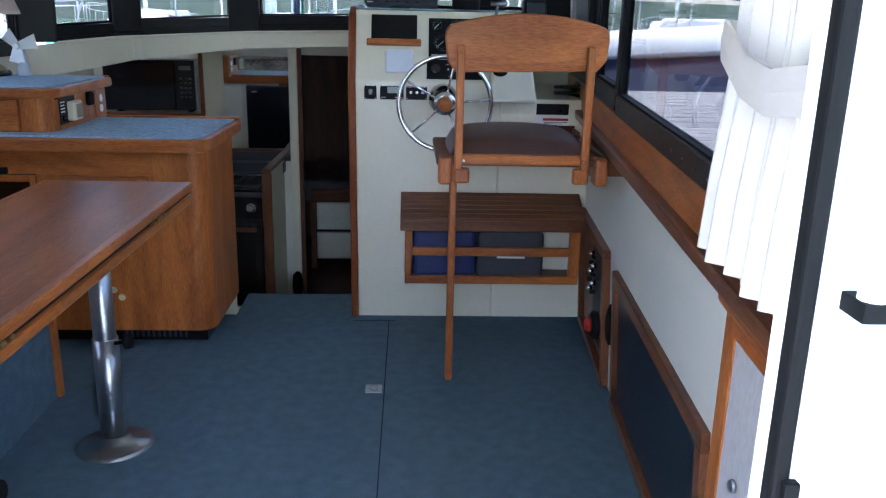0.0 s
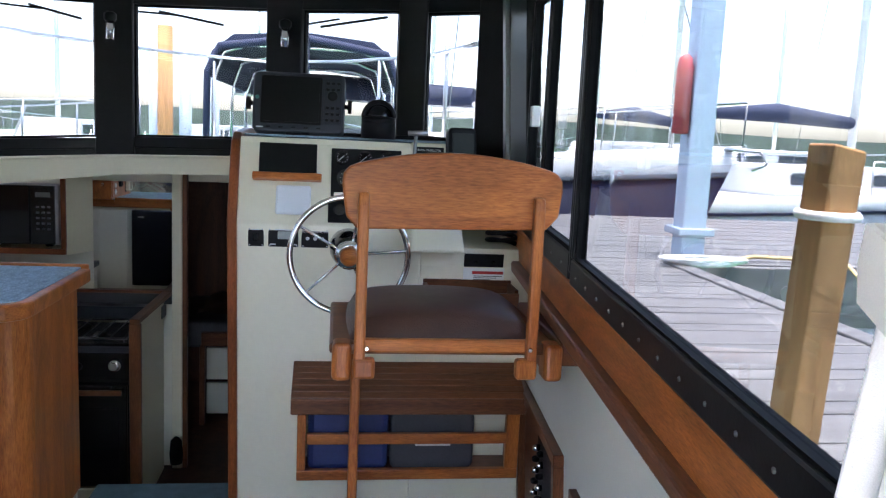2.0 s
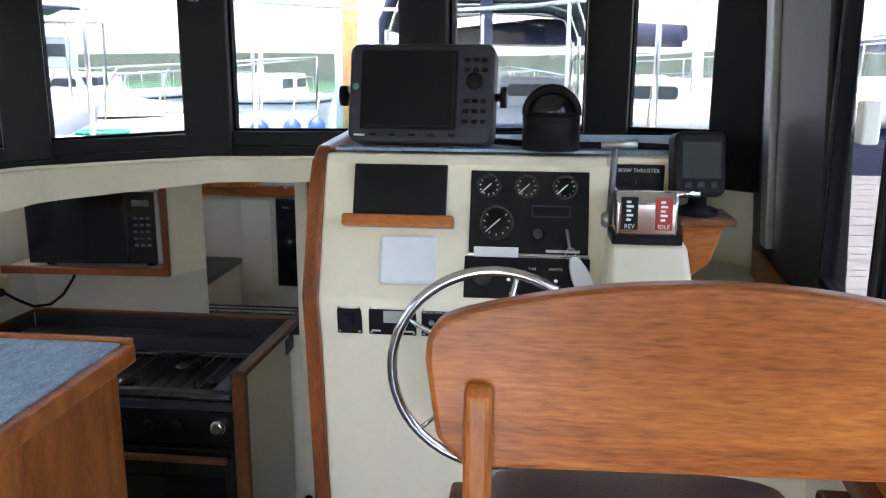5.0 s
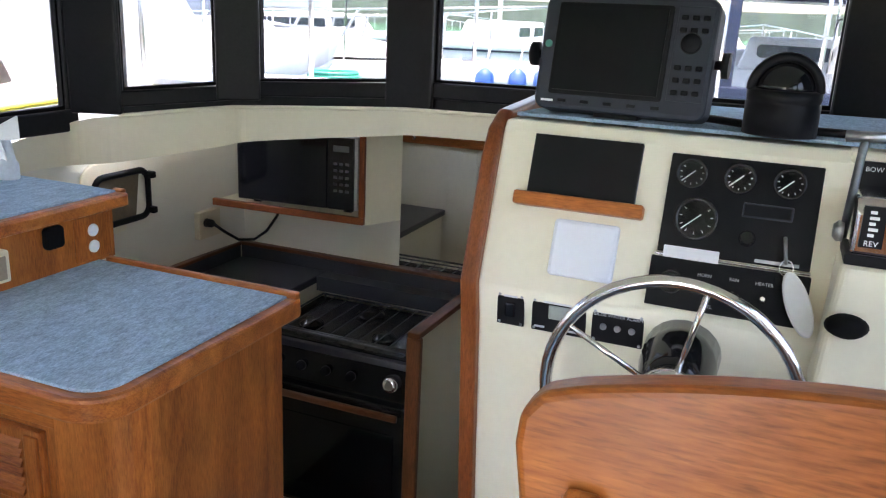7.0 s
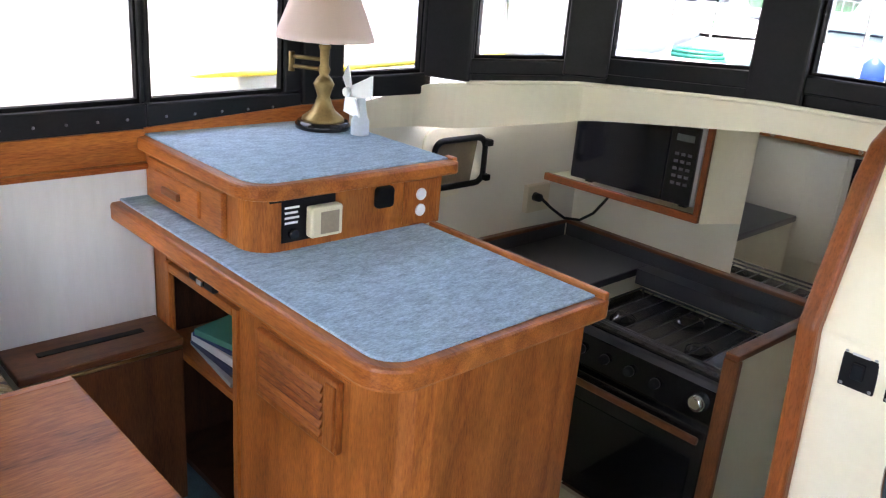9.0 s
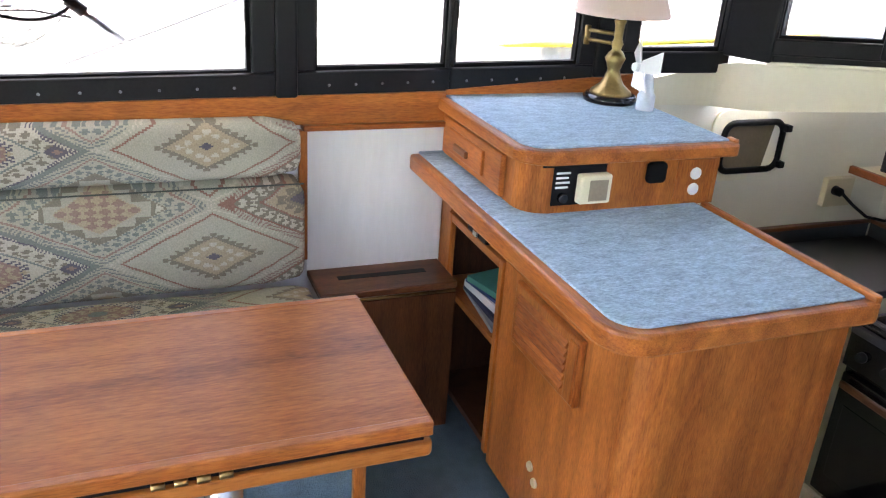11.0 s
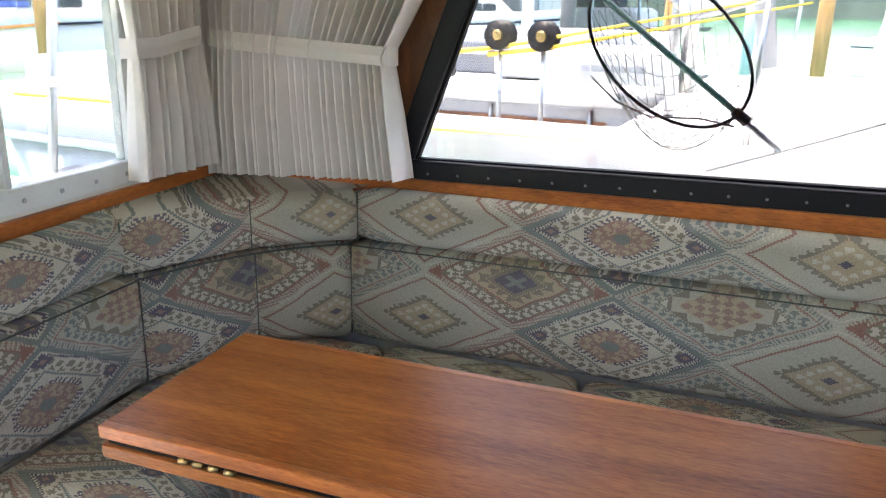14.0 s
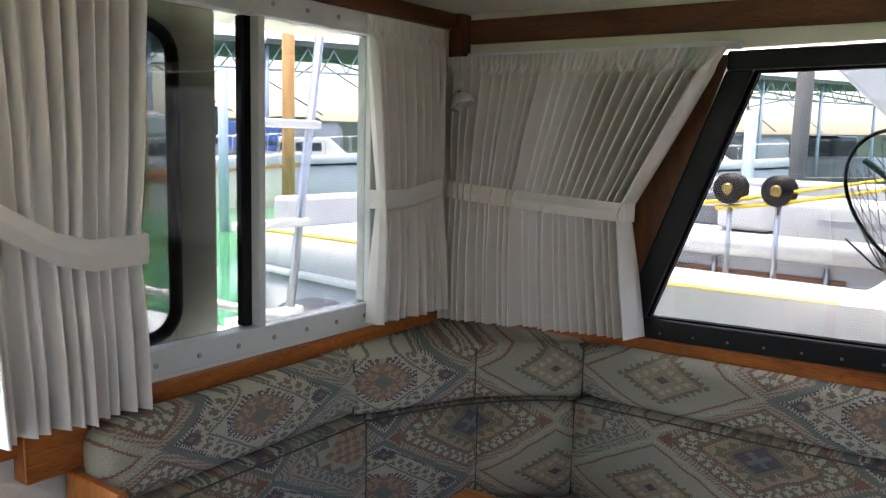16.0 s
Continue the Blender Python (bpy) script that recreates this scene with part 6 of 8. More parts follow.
SX0, SX1, SY0, SY1 = -1.77, -1.185, 4.645, 5.06
part("oven_body", bx(SX0, SX1, SY0 + 0.02, SY1, -0.285, 0.38, 0.004), SBLACK, sv)
od = part("oven_door", bx(SX0 + 0.01, SX1 - 0.01, SY0, SY0 + 0.02, -0.27, 0.20, 0.006), SBLACK, sv, "black oven door")
part("door_glass", bx(SX0 + 0.05, SX1 - 0.05, SY0 - 0.003, SY0 + 0.001, -0.19, 0.09, 0.004), GLOSS_BLACK, od)
part("door_handle", bx(SX0 + 0.03, SX1 - 0.03, SY0 - 0.03, SY0 - 0.012, 0.155, 0.18, 0.006), DARK_X, od, "dark wooden oven handle")
ctl = part("control_panel", bx(SX0, SX1, SY0 - 0.004, SY0 + 0.02, 0.225, 0.345, 0.004), GLOSS_BLACK, sv)
part("steel_strip", bx(SX0, SX1, SY0 - 0.008, SY0 + 0.02, 0.345, 0.372, 0.004), DARK_GREY, sv)
for k in range(4):
    part("knob", lathe((-1.70 + 0.1 * k, SY0 - 0.004, 0.285), [(0.018, 0), (0.018, 0.008), (0.014, 0.022)], 14, turn=FACE_AFT), BLACK, ctl)
part("oven_knob", lathe((-1.245, SY0 - 0.004, 0.29), [(0.03, 0), (0.03, 0.01), (0.024, 0.026), (0.015, 0.028)], 20, turn=FACE_AFT), CHROME, ctl, "bright oven knob")
part("hob", bx(SX0, SX1, SY0 + 0.01, SY1, 0.372, 0.385, 0.003), SBLACK, sv)
for x, y, r in ((-1.64, 4.77, 0.045), (-1.34, 4.77, 0.045), (-1.49, 4.95, 0.055)):
    part("burner", lathe((x, y, 0.385), [(r, 0), (r, 0.01), (r * 0.7, 0.016), (r * 0.6, 0.022), (0.01, 0.024)], 20), SBLACK, sv)
DULL = mat("dull_steel_wire", (0.10, 0.10, 0.10), 0.4, 0.8, var=0.2)
gr = part("pan_rack", tube([(SX0 + 0.02, SY0 + 0.03, 0.404), (SX1 - 0.02, SY0 + 0.03, 0.404), (SX1 - 0.02, SY1 - 0.02, 0.404), (SX0 + 0.02, SY1 - 0.02, 0.404)], 0.004, 6, closed=True), DULL, sv, "dull wire pan rack")
for k in range(10):
    x = SX0 + 0.03 + k * (SX1 - SX0 - 0.06) / 9
    part("wire", tube([(x, SY0 + 0.03, 0.408), (x, SY1 - 0.02, 0.408)], 0.0022, 6), DULL, gr)
for x in (SX0 + 0.03, SX1 - 0.03):
    for y in (SY0 + 0.03, SY1 - 0.02):
        part("rack_leg", tube([(x, y, 0.385), (x, y, 0.408)], 0.004, 6), DULL, gr)
rail = tube([(SX0 + 0.01, SY0 - 0.0, 0.41), (SX1 - 0.01, SY0 - 0.0, 0.41)], 0.005, 8)
part("pan_rail", rail, DULL, sv)
# microwave in its niche
ni = thing("microwave_niche", (-1.85, 5.05, 0.74), "cream shelf box with teak edging fixed to the bulkhead", "shelf")
part("shelf_board", hexa([(-2.19, 4.955, 0.735), (-1.56, 5.015, 0.725), (-1.50, 5.165, 0.725), (-2.19, 5.165, 0.735)], [(-2.19, 4.955, 0.755), (-1.56, 5.015, 0.745), (-1.50, 5.165, 0.745), (-2.19, 5.165, 0.755)], 0.003), CREAM, ni)
part("shelf_edge", hexa([(-2.20, 4.935, 0.732), (-1.555, 4.997, 0.722), (-1.555, 5.015, 0.722), (-2.20, 4.955, 0.732)], [(-2.20, 4.935, 0.76), (-1.555, 4.997, 0.75), (-1.555, 5.015, 0.75), (-2.20, 4.955, 0.76)], 0.003), EDGE_X, ni)
part("side_edge", bx(-1.575, -1.553, 4.995, 5.013, 0.75, 1.13, 0.003), EDGE_Z, ni)
part("side_board", hexa([(-1.57, 5.013, 0.72), (-1.553, 5.013, 0.72), (-1.475, 5.166, 0.72), (-1.50, 5.166, 0.72)], [(-1.57, 5.013, 1.15), (-1.553, 5.013, 1.15), (-1.475, 5.166, 1.15), (-1.50, 5.166, 1.15)]), CREAM, ni)
KEY_GREY = mat("dim_key_print", (0.09, 0.09, 0.095), 0.5)
mw = thing("microwave", (-1.83, 5.08, 0.757), "black microwave oven with a keypad", "microwave")
MWT = Matrix.Translation((-1.845, 5.03, 0.757)) @ Matrix.Rotation(radians(5), 4, "Z")


def mbox(x0, x1, y0, y1, z0, z1, bev=0.0):
    b = bx(x0, x1, y0, y1, z0, z1, bev)
    bmesh.ops.transform(b, matrix=MWT, verts=b.verts)
    return b


part("case", mbox(-0.255, 0.25, -0.03, 0.10, 0.01, 0.29, 0.004), mat("silver_paint", (0.4, 0.41, 0.42), 0.4), mw)
part("door", mbox(-0.255, 0.13, -0.045, -0.03, 0.012, 0.288, 0.004), GLOSS_BLACK, mw, "gloss black door")
part("keypad", mbox(0.131, 0.238, -0.044, -0.03, 0.012, 0.288, 0.003), SBLACK, mw)
part("display", mbox(0.155, 0.22, -0.046, -0.043, 0.235, 0.258), mat("display_grey", (0.12, 0.13, 0.12), 0.3), mw)
for r in range(5):
    for c in range(3):
        part("key", mbox(0.157 + 0.024 * c, 0.172 + 0.024 * c, -0.0455, -0.0435, 0.08 + 0.026 * r, 0.09 + 0.026 * r), KEY_GREY, mw)
for x in (-0.2, 0.19):
    part("foot", mbox(x, x + 0.03, -0.02, 0.05, 0, 0.012), BLACK, mw)
# outlet and cable
oc = thing("wall_outlet", (-2.215, 4.93, 0.6), "almond wall outlet with a plugged-in black cable", "outlet")
part("plate", bx(-2.232, -2.205, 4.86, 4.99, 0.60, 0.71, 0.003), IVORY, oc)
part("plug", lathe((-2.205, 4.90, 0.665), [(0.018, 0), (0.016, 0.03), (0.006, 0.04)], 12, turn=FACE_IN), BLACK, oc)
part("cable", tube([(-2.17, 4.90, 0.665), (-2.14, 4.93, 0.63), (-2.11, 4.98, 0.59), (-2.07, 5.03, 0.585), (-2.03, 5.06, 0.62), (-2.0, 5.09, 0.68), (-1.98, 5.10, 0.74)], 0.006, 8), BLACK, oc, "black power cable")
# portlight
po = thing("portlight", (-2.26, 4.5, 0.77), "black framed opening portlight in a cream surround", "portlight")
part("surround", prism([(-2.262, y, z) for y, z in rounded(4.33, 4.69, 0.71, 0.97, 0.06)], (0.012, 0, 0), 0.006), CREAM, po)
ppts = rounded(4.38, 4.63, 0.75, 0.92, 0.04)
part("frame", tube([(-2.245, y, z) for y, z in ppts], 0.012, 8, closed=True), BLACK, po)
part("lens", prism([(-2.252, y, z) for y, z in ppts], (0.004, 0, 0)), mat("smoked_lens", (0.16, 0.13, 0.09), 0.2), po)
for y, z in ((4.62, 0.90), (4.62, 0.77)):
    part("dog", bx(-2.25, -2.215, y, y + 0.025, z - 0.012, z + 0.012, 0.004), BLACK, po)
# mirror on the bulkhead
mi = thing("bulkhead_mirror", (-1.28, 5.16, 0.53), "frameless mirror on the galley bulkhead", "mirror")
part("glass", bx(-1.475, -1.096, 5.160, 5.166, 0.531, 1.07), MIRROR, mi)
for x, z in ((-1.43, 1.05), (-1.14, 1.05)):
    part("clip", lathe((x, 5.16, z), [(0.008, 0), (0.006, 0.006)], 10, turn=FACE_AFT), CHROME, mi)
# what the mirror shows: front of the galley cabinet with the fridge
fr_ = thing("fridge", (-1.38, 3.86, 0.4), "black front-opening fridge built into the cabinet", "fridge")
part("fridge_door", bx(-1.60, -1.19, 3.861, 3.878, 0.30, 0.795, 0.006), GLOSS_BLACK, fr_)
part("fridge_badge", bx(-1.56, -1.52, 3.878, 3.88, 0.745, 0.755), CHROME, fr_)
part("fridge_catch", lathe((-1.23, 3.878, 0.36), [(0.01, 0), (0.008, 0.008)], 10, turn=Matrix.Rotation(radians(-90), 4, "X")), CHROME, fr_)
fd = thing("cupboard_door", (-1.75, 3.86, 0.2), "cream cupboard door facing the galley", "door")
part("leaf", bx(-1.80, -1.63, 3.861, 3.872, 0.25, 0.79, 0.003), CREAM, fd)
# forward cabin
bt = thing("berth_unit", (-0.9, 6.0, -0.4), "dark wooden berth front with two pale drawers", "berth")
part("side_frame", bx(-1.26, -1.22, 5.6, 6.2, -0.4, 0.16, 0.004), DARK_Z, bt)
part("front_frame", bx(-1.05, -0.5, 5.75, 5.79, 0.08, 0.16, 0.004), DARK_X, bt)
part("front_stile", bx(-1.06, -1.03, 5.75, 5.79, -0.4, 0.08, 0.003), DARK_Z, bt)
for z in (-0.33, -0.12):
    part("drawer", bx(-1.02, -0.52, 5.755, 5.78, z, z + 0.19, 0.004), CREAM_MATT, bt, "pale drawer front")
part("mattress", rbox(-1.26, -0.5, 5.8, 6.58, 0.05, 0.22, 0.04), DARK_GREY, bt)
bd = thing("bedding", (-0.75, 6.2, 0.22), "rumpled brown bedding on the berth", "bedding")
bb2 = bmesh.new()
bmesh.ops.create_grid(bb2, x_segments=24, y_segments=18, size=0.5)
for v in bb2.verts:
    x, y = v.co.x, v.co.y
    v.co = Vector((-0.8 + 0.6 * x, 6.2 + 0.6 * y, 0.24 + 0.14 * max(0, x + 0.2) + 0.05 * noise.noise(Vector((x * 4, y * 4, 1)))))
for f in bb2.faces:
    f.smooth = True
part("cover", bb2, mat("brown_bedding", (0.07, 0.04, 0.03), 0.9, var=0.2), bd)
lkr = thing("hanging_locker", (-0.7, 6.55, 0.3), "plain taupe locker front in the forward cabin", "locker")
part("door", bx(-0.80, -0.52, 6.56, 6.59, 0.42, 0.95, 0.005), mat("taupe_panel", (0.16, 0.13, 0.10), 0.6), lkr)
dk = thing("door_catch", (-1.07, 5.1, -0.35), "black rubber door stop by the jamb", "door stop")
part("stop", lathe((-1.07, 5.10, -0.36), [(0.03, 0), (0.034, 0.05), (0.028, 0.12), (0.01, 0.14)], 12), RUBBER, dk)

# ---- helm electronics ----
pl = thing("chartplotter", (-0.43, 3.84, 1.34), "slate grey chartplotter with a blank screen on a bracket", "chartplotter")
PT = Matrix.Translation((-0.432, 3.80, 1.352)) @ Matrix.Rotation(radians(-4), 4, "Z") @ Matrix.Rotation(radians(-12), 4, "X")


def pb(b):
    bmesh.ops.transform(b, matrix=PT, verts=b.verts)
    return b


part("case", pb(prism([(x, 0, z) for x, z in rounded(-0.153, 0.153, 0, 0.205, 0.02)], (0, 0.07, 0), 0.008)), GREY_PLASTIC, pl)
part("bezel", pb(prism([(x, -0.004, z) for x, z in rounded(-0.126, 0.078, 0.026, 0.19, 0.006)], (0, 0.005, 0), 0.002)), BLACK, pl)
part("screen", pb(bx(-0.118, 0.07, -0.0055, -0.003, 0.034, 0.182)), SCREEN, pl, "blank black screen")
kp = part("keypad", pb(bx(0.085, 0.146, -0.002, 0.002, 0.03, 0.19, 0.002)), GREY_PLASTIC, pl)
part("cursor_pad", pb(lathe((0.113, -0.002, 0.128), [(0.018, 0), (0.016, 0.004), (0.006, 0.005)], 16, turn=FACE_AFT)), BLACK, kp)
for r in range(7):
    for c in range(3):
        if 3 <= r <= 4:
            continue
        z = 0.04 + 0.021 * r
        part("key", pb(bx(0.091 + 0.018 * c, 0.103 + 0.018 * c, -0.006, -0.001, z, z + 0.009, 0.002)), BLACK, kp)
for k in range(5):
    part("soft_key", pb(bx(-0.106 + 0.042 * k, -0.091 + 0.042 * k, -0.003, 0.002, 0.012, 0.018, 0.001)), BLACK, pl)
part("emblem", pb(lathe((-0.138, 0.0, 0.115), [(0.007, 0), (0.006, 0.002)], 12, turn=FACE_AFT)), mat("teal_mark", (0.05, 0.25, 0.2), 0.4), pl)
part("name_bar", pb(bx(-0.138, -0.115, -0.001, 0.001, 0.012, 0.016)), WHITE, pl)
for x, s in ((-0.153, -1), (0.153, 1)):
    part("bracket_knob", pb(lathe((x, 0.03, 0.10), [(0.008, 0), (0.008, 0.01), (0.022, 0.012), (0.022, 0.024)], 16, turn=Matrix.Rotation(radians(90 * s), 4, "Y"))), BLACK, pl)
part("bracket", pb(bx(-0.04, 0.04, 0.01, 0.06, -0.02, 0.004, 0.004)), BLACK, pl)
cp = thing("compass", (-0.16, 3.76, 1.342), "black dome compass on the dash", "compass")
CC = (-0.160, 3.80, 1.342)
part("base", lathe(CC, [(0.058, 0), (0.058, 0.05), (0.056, 0.053), (0.058, 0.056), (0.058, 0.07), (0.05, 0.073)], 28), BLACK, cp)
part("dome", lathe((CC[0], CC[1], CC[2] + 0.07), [(0.047 * math.cos(a), 0.047 * math.sin(a)) for a in [k * math.pi / 16 for k in range(9)]], 24), GLOSS_BLACK, cp, "dark glossy dome")
part("visor", tube([(CC[0] + 0.052 * math.cos(a), CC[1] - 0.01, CC[2] + 0.07 + 0.054 * math.sin(a)) for a in [k * math.pi / 14 for k in range(15)]], 0.008, 8), BLACK, cp)
dfi = thing("depth_sounder", (0.2, 3.62, 1.16), "small black depth sounder on a swivel base", "depth sounder")
DT = Matrix.Translation((0.116, 3.66, 1.272)) @ Matrix.Rotation(radians(8), 4, "Z") @ Matrix.Rotation(radians(-10), 4, "X")


def dpx(b):
    bmesh.ops.transform(b, matrix=DT, verts=b.verts)
    return b


part("case", dpx(prism([(x, 0, z) for x, z in rounded(-0.048, 0.048, 0, 0.122, 0.016)], (0, 0.05, 0), 0.008)), BLACK, dfi)
part("screen", dpx(bx(-0.036, 0.036, -0.003, 0.001, 0.034, 0.102, 0.001)), mat("lcd_dark", (0.022, 0.026, 0.02), 0.3, spec=0.2), dfi)
for k in range(3):
    part("key", dpx(bx(-0.032 + 0.024 * k, -0.018 + 0.024 * k, -0.003, 0.001, 0.016, 0.028, 0.002)), GREY_PLASTIC, dfi)
part("swivel", lathe((0.116, 3.69, 1.235), [(0.04, 0), (0.04, 0.010), (0.018, 0.018), (0.014, 0.05)], 18), BLACK, dfi)
sb = thing("side_shelf", (0.2, 3.7, 1.0), "small teak bracket shelf beside the console", "shelf")
part("bracket", prism([(0.09, 3.68, 1.22), (0.17, 3.68, 1.22), (0.145, 3.68, 1.14), (0.095, 3.68, 1.10)], (0, 0.06, 0), 0.005), TEAK_X, sb)
part("top", bx(0.078, 0.18, 3.64, 3.76, 1.22, 1.235, 0.004), DARK_X, sb)
hk = thing("hand_mike", (0.3, 3.65, 1.0), "black cable coiled on the side ledge", "cable")
part("coil", tube([(0.27 + 0.05 * math.cos(a), 3.72 + 0.05 * math.sin(a), 1.004 + 0.002 * k) for k, a in enumerate([j * math.pi / 6 for j in range(26)])], 0.008, 6), BLACK, hk)
dc = thing("dash_cable", (-0.1, 3.85, 1.34), "black cable lying along the dash top", "cable")
part("cable", tube([(-0.28, 3.86, 1.352), (-0.22, 3.84, 1.35), (-0.10, 3.82, 1.35), (0.0, 3.80, 1.352), (0.08, 3.80, 1.35), (0.14, 3.74, 1.31), (0.165, 3.72, 1.28)], 0.007, 8), BLACK, dc)
# windscreen motors with covers
for x, y in ((-1.255, 4.685), (-0.525, 4.575)):
    wm = thing("wiper_motor", (x, y, 1.72), "chrome and black wiper motor on a window post", "wiper motor", "wiper motors")
    part("cover", lathe((x, y - 0.02, 1.775), [(0.02, 0), (0.026, 0.01), (0.026, 0.03), (0.012, 0.04)], 14), BLACK, wm)
    part("body", tube([(x, y - 0.02, 1.70), (x, y - 0.02, 1.775)], 0.018, 14), CHROME, wm)
for a, b in (((-1.72, 4.72, 1.83), (-1.40, 4.77, 1.79)), ((-1.20, 4.775, 1.84), (-0.80, 4.73, 1.795)), ((-0.50, 4.64, 1.80), (-0.10, 4.52, 1.845))):
    wa = thing("wiper", a, "black windscreen wiper parked high on the glass", "wiper", "windscreen wipers")
    part("arm", tube([(a[0], a[1] + 0.03, a[2]), ((a[0] + b[0]) / 2, (a[1] + b[1]) / 2 + 0.02, (a[2] + b[2]) / 2 + 0.012)], 0.005, 6), BLACK, wa)
    part("blade", tube([(a[0] + 0.12, a[1] + 0.0, a[2] + 0.002), (b[0], b[1] + 0.005, b[2])], 0.006, 6), RUBBER, wa)
# lamp on the raised locker
tl_ = thing("table_lamp", (-2.147, 3.843, 1.033), "brass swing-arm table lamp with a pale pink shade", "lamp")
LX, LY, LZ = -2.147, 3.84, 1.033
part("plinth", lathe((LX, LY, LZ), [(0.078, 0), (0.08, 0.012), (0.072, 0.022)], 28), GLOSS_BLACK, tl_, "black round plinth")
part("stem", lathe((LX, LY, LZ + 0.02), [(0.062, 0), (0.06, 0.01), (0.035, 0.03), (0.025, 0.05), (0.018, 0.07), (0.024, 0.09), (0.03, 0.105), (0.022, 0.12), (0.012, 0.13), (0.018, 0.145), (0.012, 0.16), (0.014, 0.2), (0.018, 0.21), (0.01, 0.22)], 24), BRASS, tl_)
for dz in (0.165, 0.192):
    part("swing_arm", tube([(LX, LY, LZ + dz), (LX - 0.09, LY - 0.05, LZ + dz)], 0.006, 8), BRASS, tl_)
part("arm_joint", tube([(LX - 0.09, LY - 0.05, LZ + 0.15), (LX - 0.09, LY - 0.05, LZ + 0.205)], 0.009, 10), BRASS, tl_)
part("candle", tube([(LX, LY, LZ + 0.235), (LX, LY, LZ + 0.30)], 0.014, 14), WHITE, tl_)
SHADE = mat("pale_pink_shade", (0.62, 0.46, 0.40), 0.9, var=0.05, bump=0.2, bscale=500)
part("shade", lathe((LX, LY, LZ + 0.250), [(0.138, 0), (0.132, 0.02), (0.10, 0.10), (0.07, 0.18), (0.055, 0.23), (0.054, 0.23), (0.068, 0.18), (0.098, 0.10), (0.129, 0.02), (0.135, 0.002)], 32), SHADE, tl_, "pale pink bell shade")
fn = thing("small_fan", (-2.0, 3.90, 1.033), "small white fan with three blades beside the lamp", "fan")
FX, FY, FZ = -2.03, 3.885, 1.033
part("foot", lathe((FX, FY, FZ), [(0.026, 0), (0.026, 0.04), (0.02, 0.05), (0.013, 0.09), (0.012, 0.125)], 16), mat("pale_grey", (0.5, 0.54, 0.58), 0.4), fn)
for k, tilt in ((0, 20), (1, 140), (2, 260)):
    a = radians(tilt)
    c = Vector((FX + 0.036 * math.cos(a), FY - 0.03, FZ + 0.122 + 0.036 * math.sin(a)))
    u, w = Vector((math.cos(a), 0.3, math.sin(a))).normalized(), Vector((-math.sin(a), 0.2, math.cos(a))).normalized()
    part("blade", prism([c - u * 0.036 - w * 0.016, c + u * 0.036 - w * 0.036, c + u * 0.04 + w * 0.028, c - u * 0.032 + w * 0.016], Vector((0, 0.006, 0)), 0.002), WHITE, fn)
part("hub", lathe((FX, FY - 0.045, FZ + 0.122), [(0.014, 0), (0.012, 0.012)], 12, turn=FACE_AFT), WHITE, fn)
# papers on the shelf
cols = [("green_folder", (0.05, 0.25, 0.2)), ("blue_folder", (0.02, 0.05, 0.16)), ("white_sheets", (0.6, 0.62, 0.65)), ("navy_book", (0.02, 0.03, 0.08)), ("grey_booklet", (0.3, 0.33, 0.36))]
zz = 0.453
for i, (nm, c) in enumerate(cols[::-1]):
    h = 0.012 + 0.006 * (i % 3)
    b_ = bx(-0.15, 0.13, -0.10, 0.10, 0, h, 0.002)
    bmesh.ops.transform(b_, matrix=Matrix.Translation((-1.99 + 0.01 * i, 3.50 + 0.006 * i, zz)) @ Matrix.Rotation(radians(-6 + 5 * i), 4, "Z"), verts=b_.verts)
    solo("booklet", b_, mat(nm, c, 0.6, var=0.05), nm.replace("_", " ") + " in a pile on the cabinet shelf", "booklet", "papers on the shelf")
    zz += h + 0.0005
# red button on the settee base
rbn = thing("red_button", (-1.6, 2.2, 0.3), "round red button on the settee base", "button")
part("ring", lathe((-1.611, 2.27, 0.30), [(0.03, 0), (0.03, 0.01), (0.022, 0.014)], 18, turn=FACE_IN), RED, rbn)
part("label_disc", lathe((-1.597, 2.27, 0.30), [(0.014, 0), (0.013, 0.002)], 14, turn=FACE_IN), WHITE, rbn)


# ---- outside ----
WATER = mat("green_harbour_water", (0.035, 0.19, 0.08), 0.1, var=0.35, scale=0.5, bump=0.5, bscale=2.5)
DOCK = wood("weathered_dock", (0.07, 0.07, 0.075), (0.14, 0.14, 0.14), "x", rough=0.85, coat=0.0, size=0.6)
NAVY = mat("navy_hull_paint", (0.003, 0.006, 0.026), 0.6, spec=0.15, var=0.08, scale=1.5)
CANVAS = mat("navy_canvas", (0.02, 0.028, 0.06), 0.9, var=0.15)
GALV = mat("galvanised_steel", (0.35, 0.42, 0.50), 0.5, 0.3, var=0.12, scale=6)
FIR = wood("rough_fir", (0.30, 0.15, 0.06), (0.50, 0.28, 0.12), "z", rough=0.8, coat=0.0)
DARKWIN = mat("dark_boat_window", (0.03, 0.04, 0.05), 0.1)
ORANGE = mat("orange_paint", (0.75, 0.22, 0.02), 0.4, var=0.1)
YELLOW = mat("yellow_rope", (0.65, 0.45, 0.05), 0.8, var=0.2)
GREENP = mat("green_rope", (0.02, 0.25, 0.15), 0.7, var=0.2)
RUST = mat("dark_roof_iron", (0.10, 0.10, 0.10), 0.7, var=0.3)
COVER_GREY = mat("grey_white_lid", (0.42, 0.43, 0.42), 0.5, var=0.06)
HOSE = mat("turquoise_hose", (0.015, 0.30, 0.22), 0.4)
WZ = -0.55
wbm = bmesh.new()
bmesh.ops.create_grid(wbm, x_segments=2, y_segments=2, size=400, matrix=Matrix.Translation((0, 0, WZ)))
struct("water", wbm, WATER, "green rippled harbour water", "water")

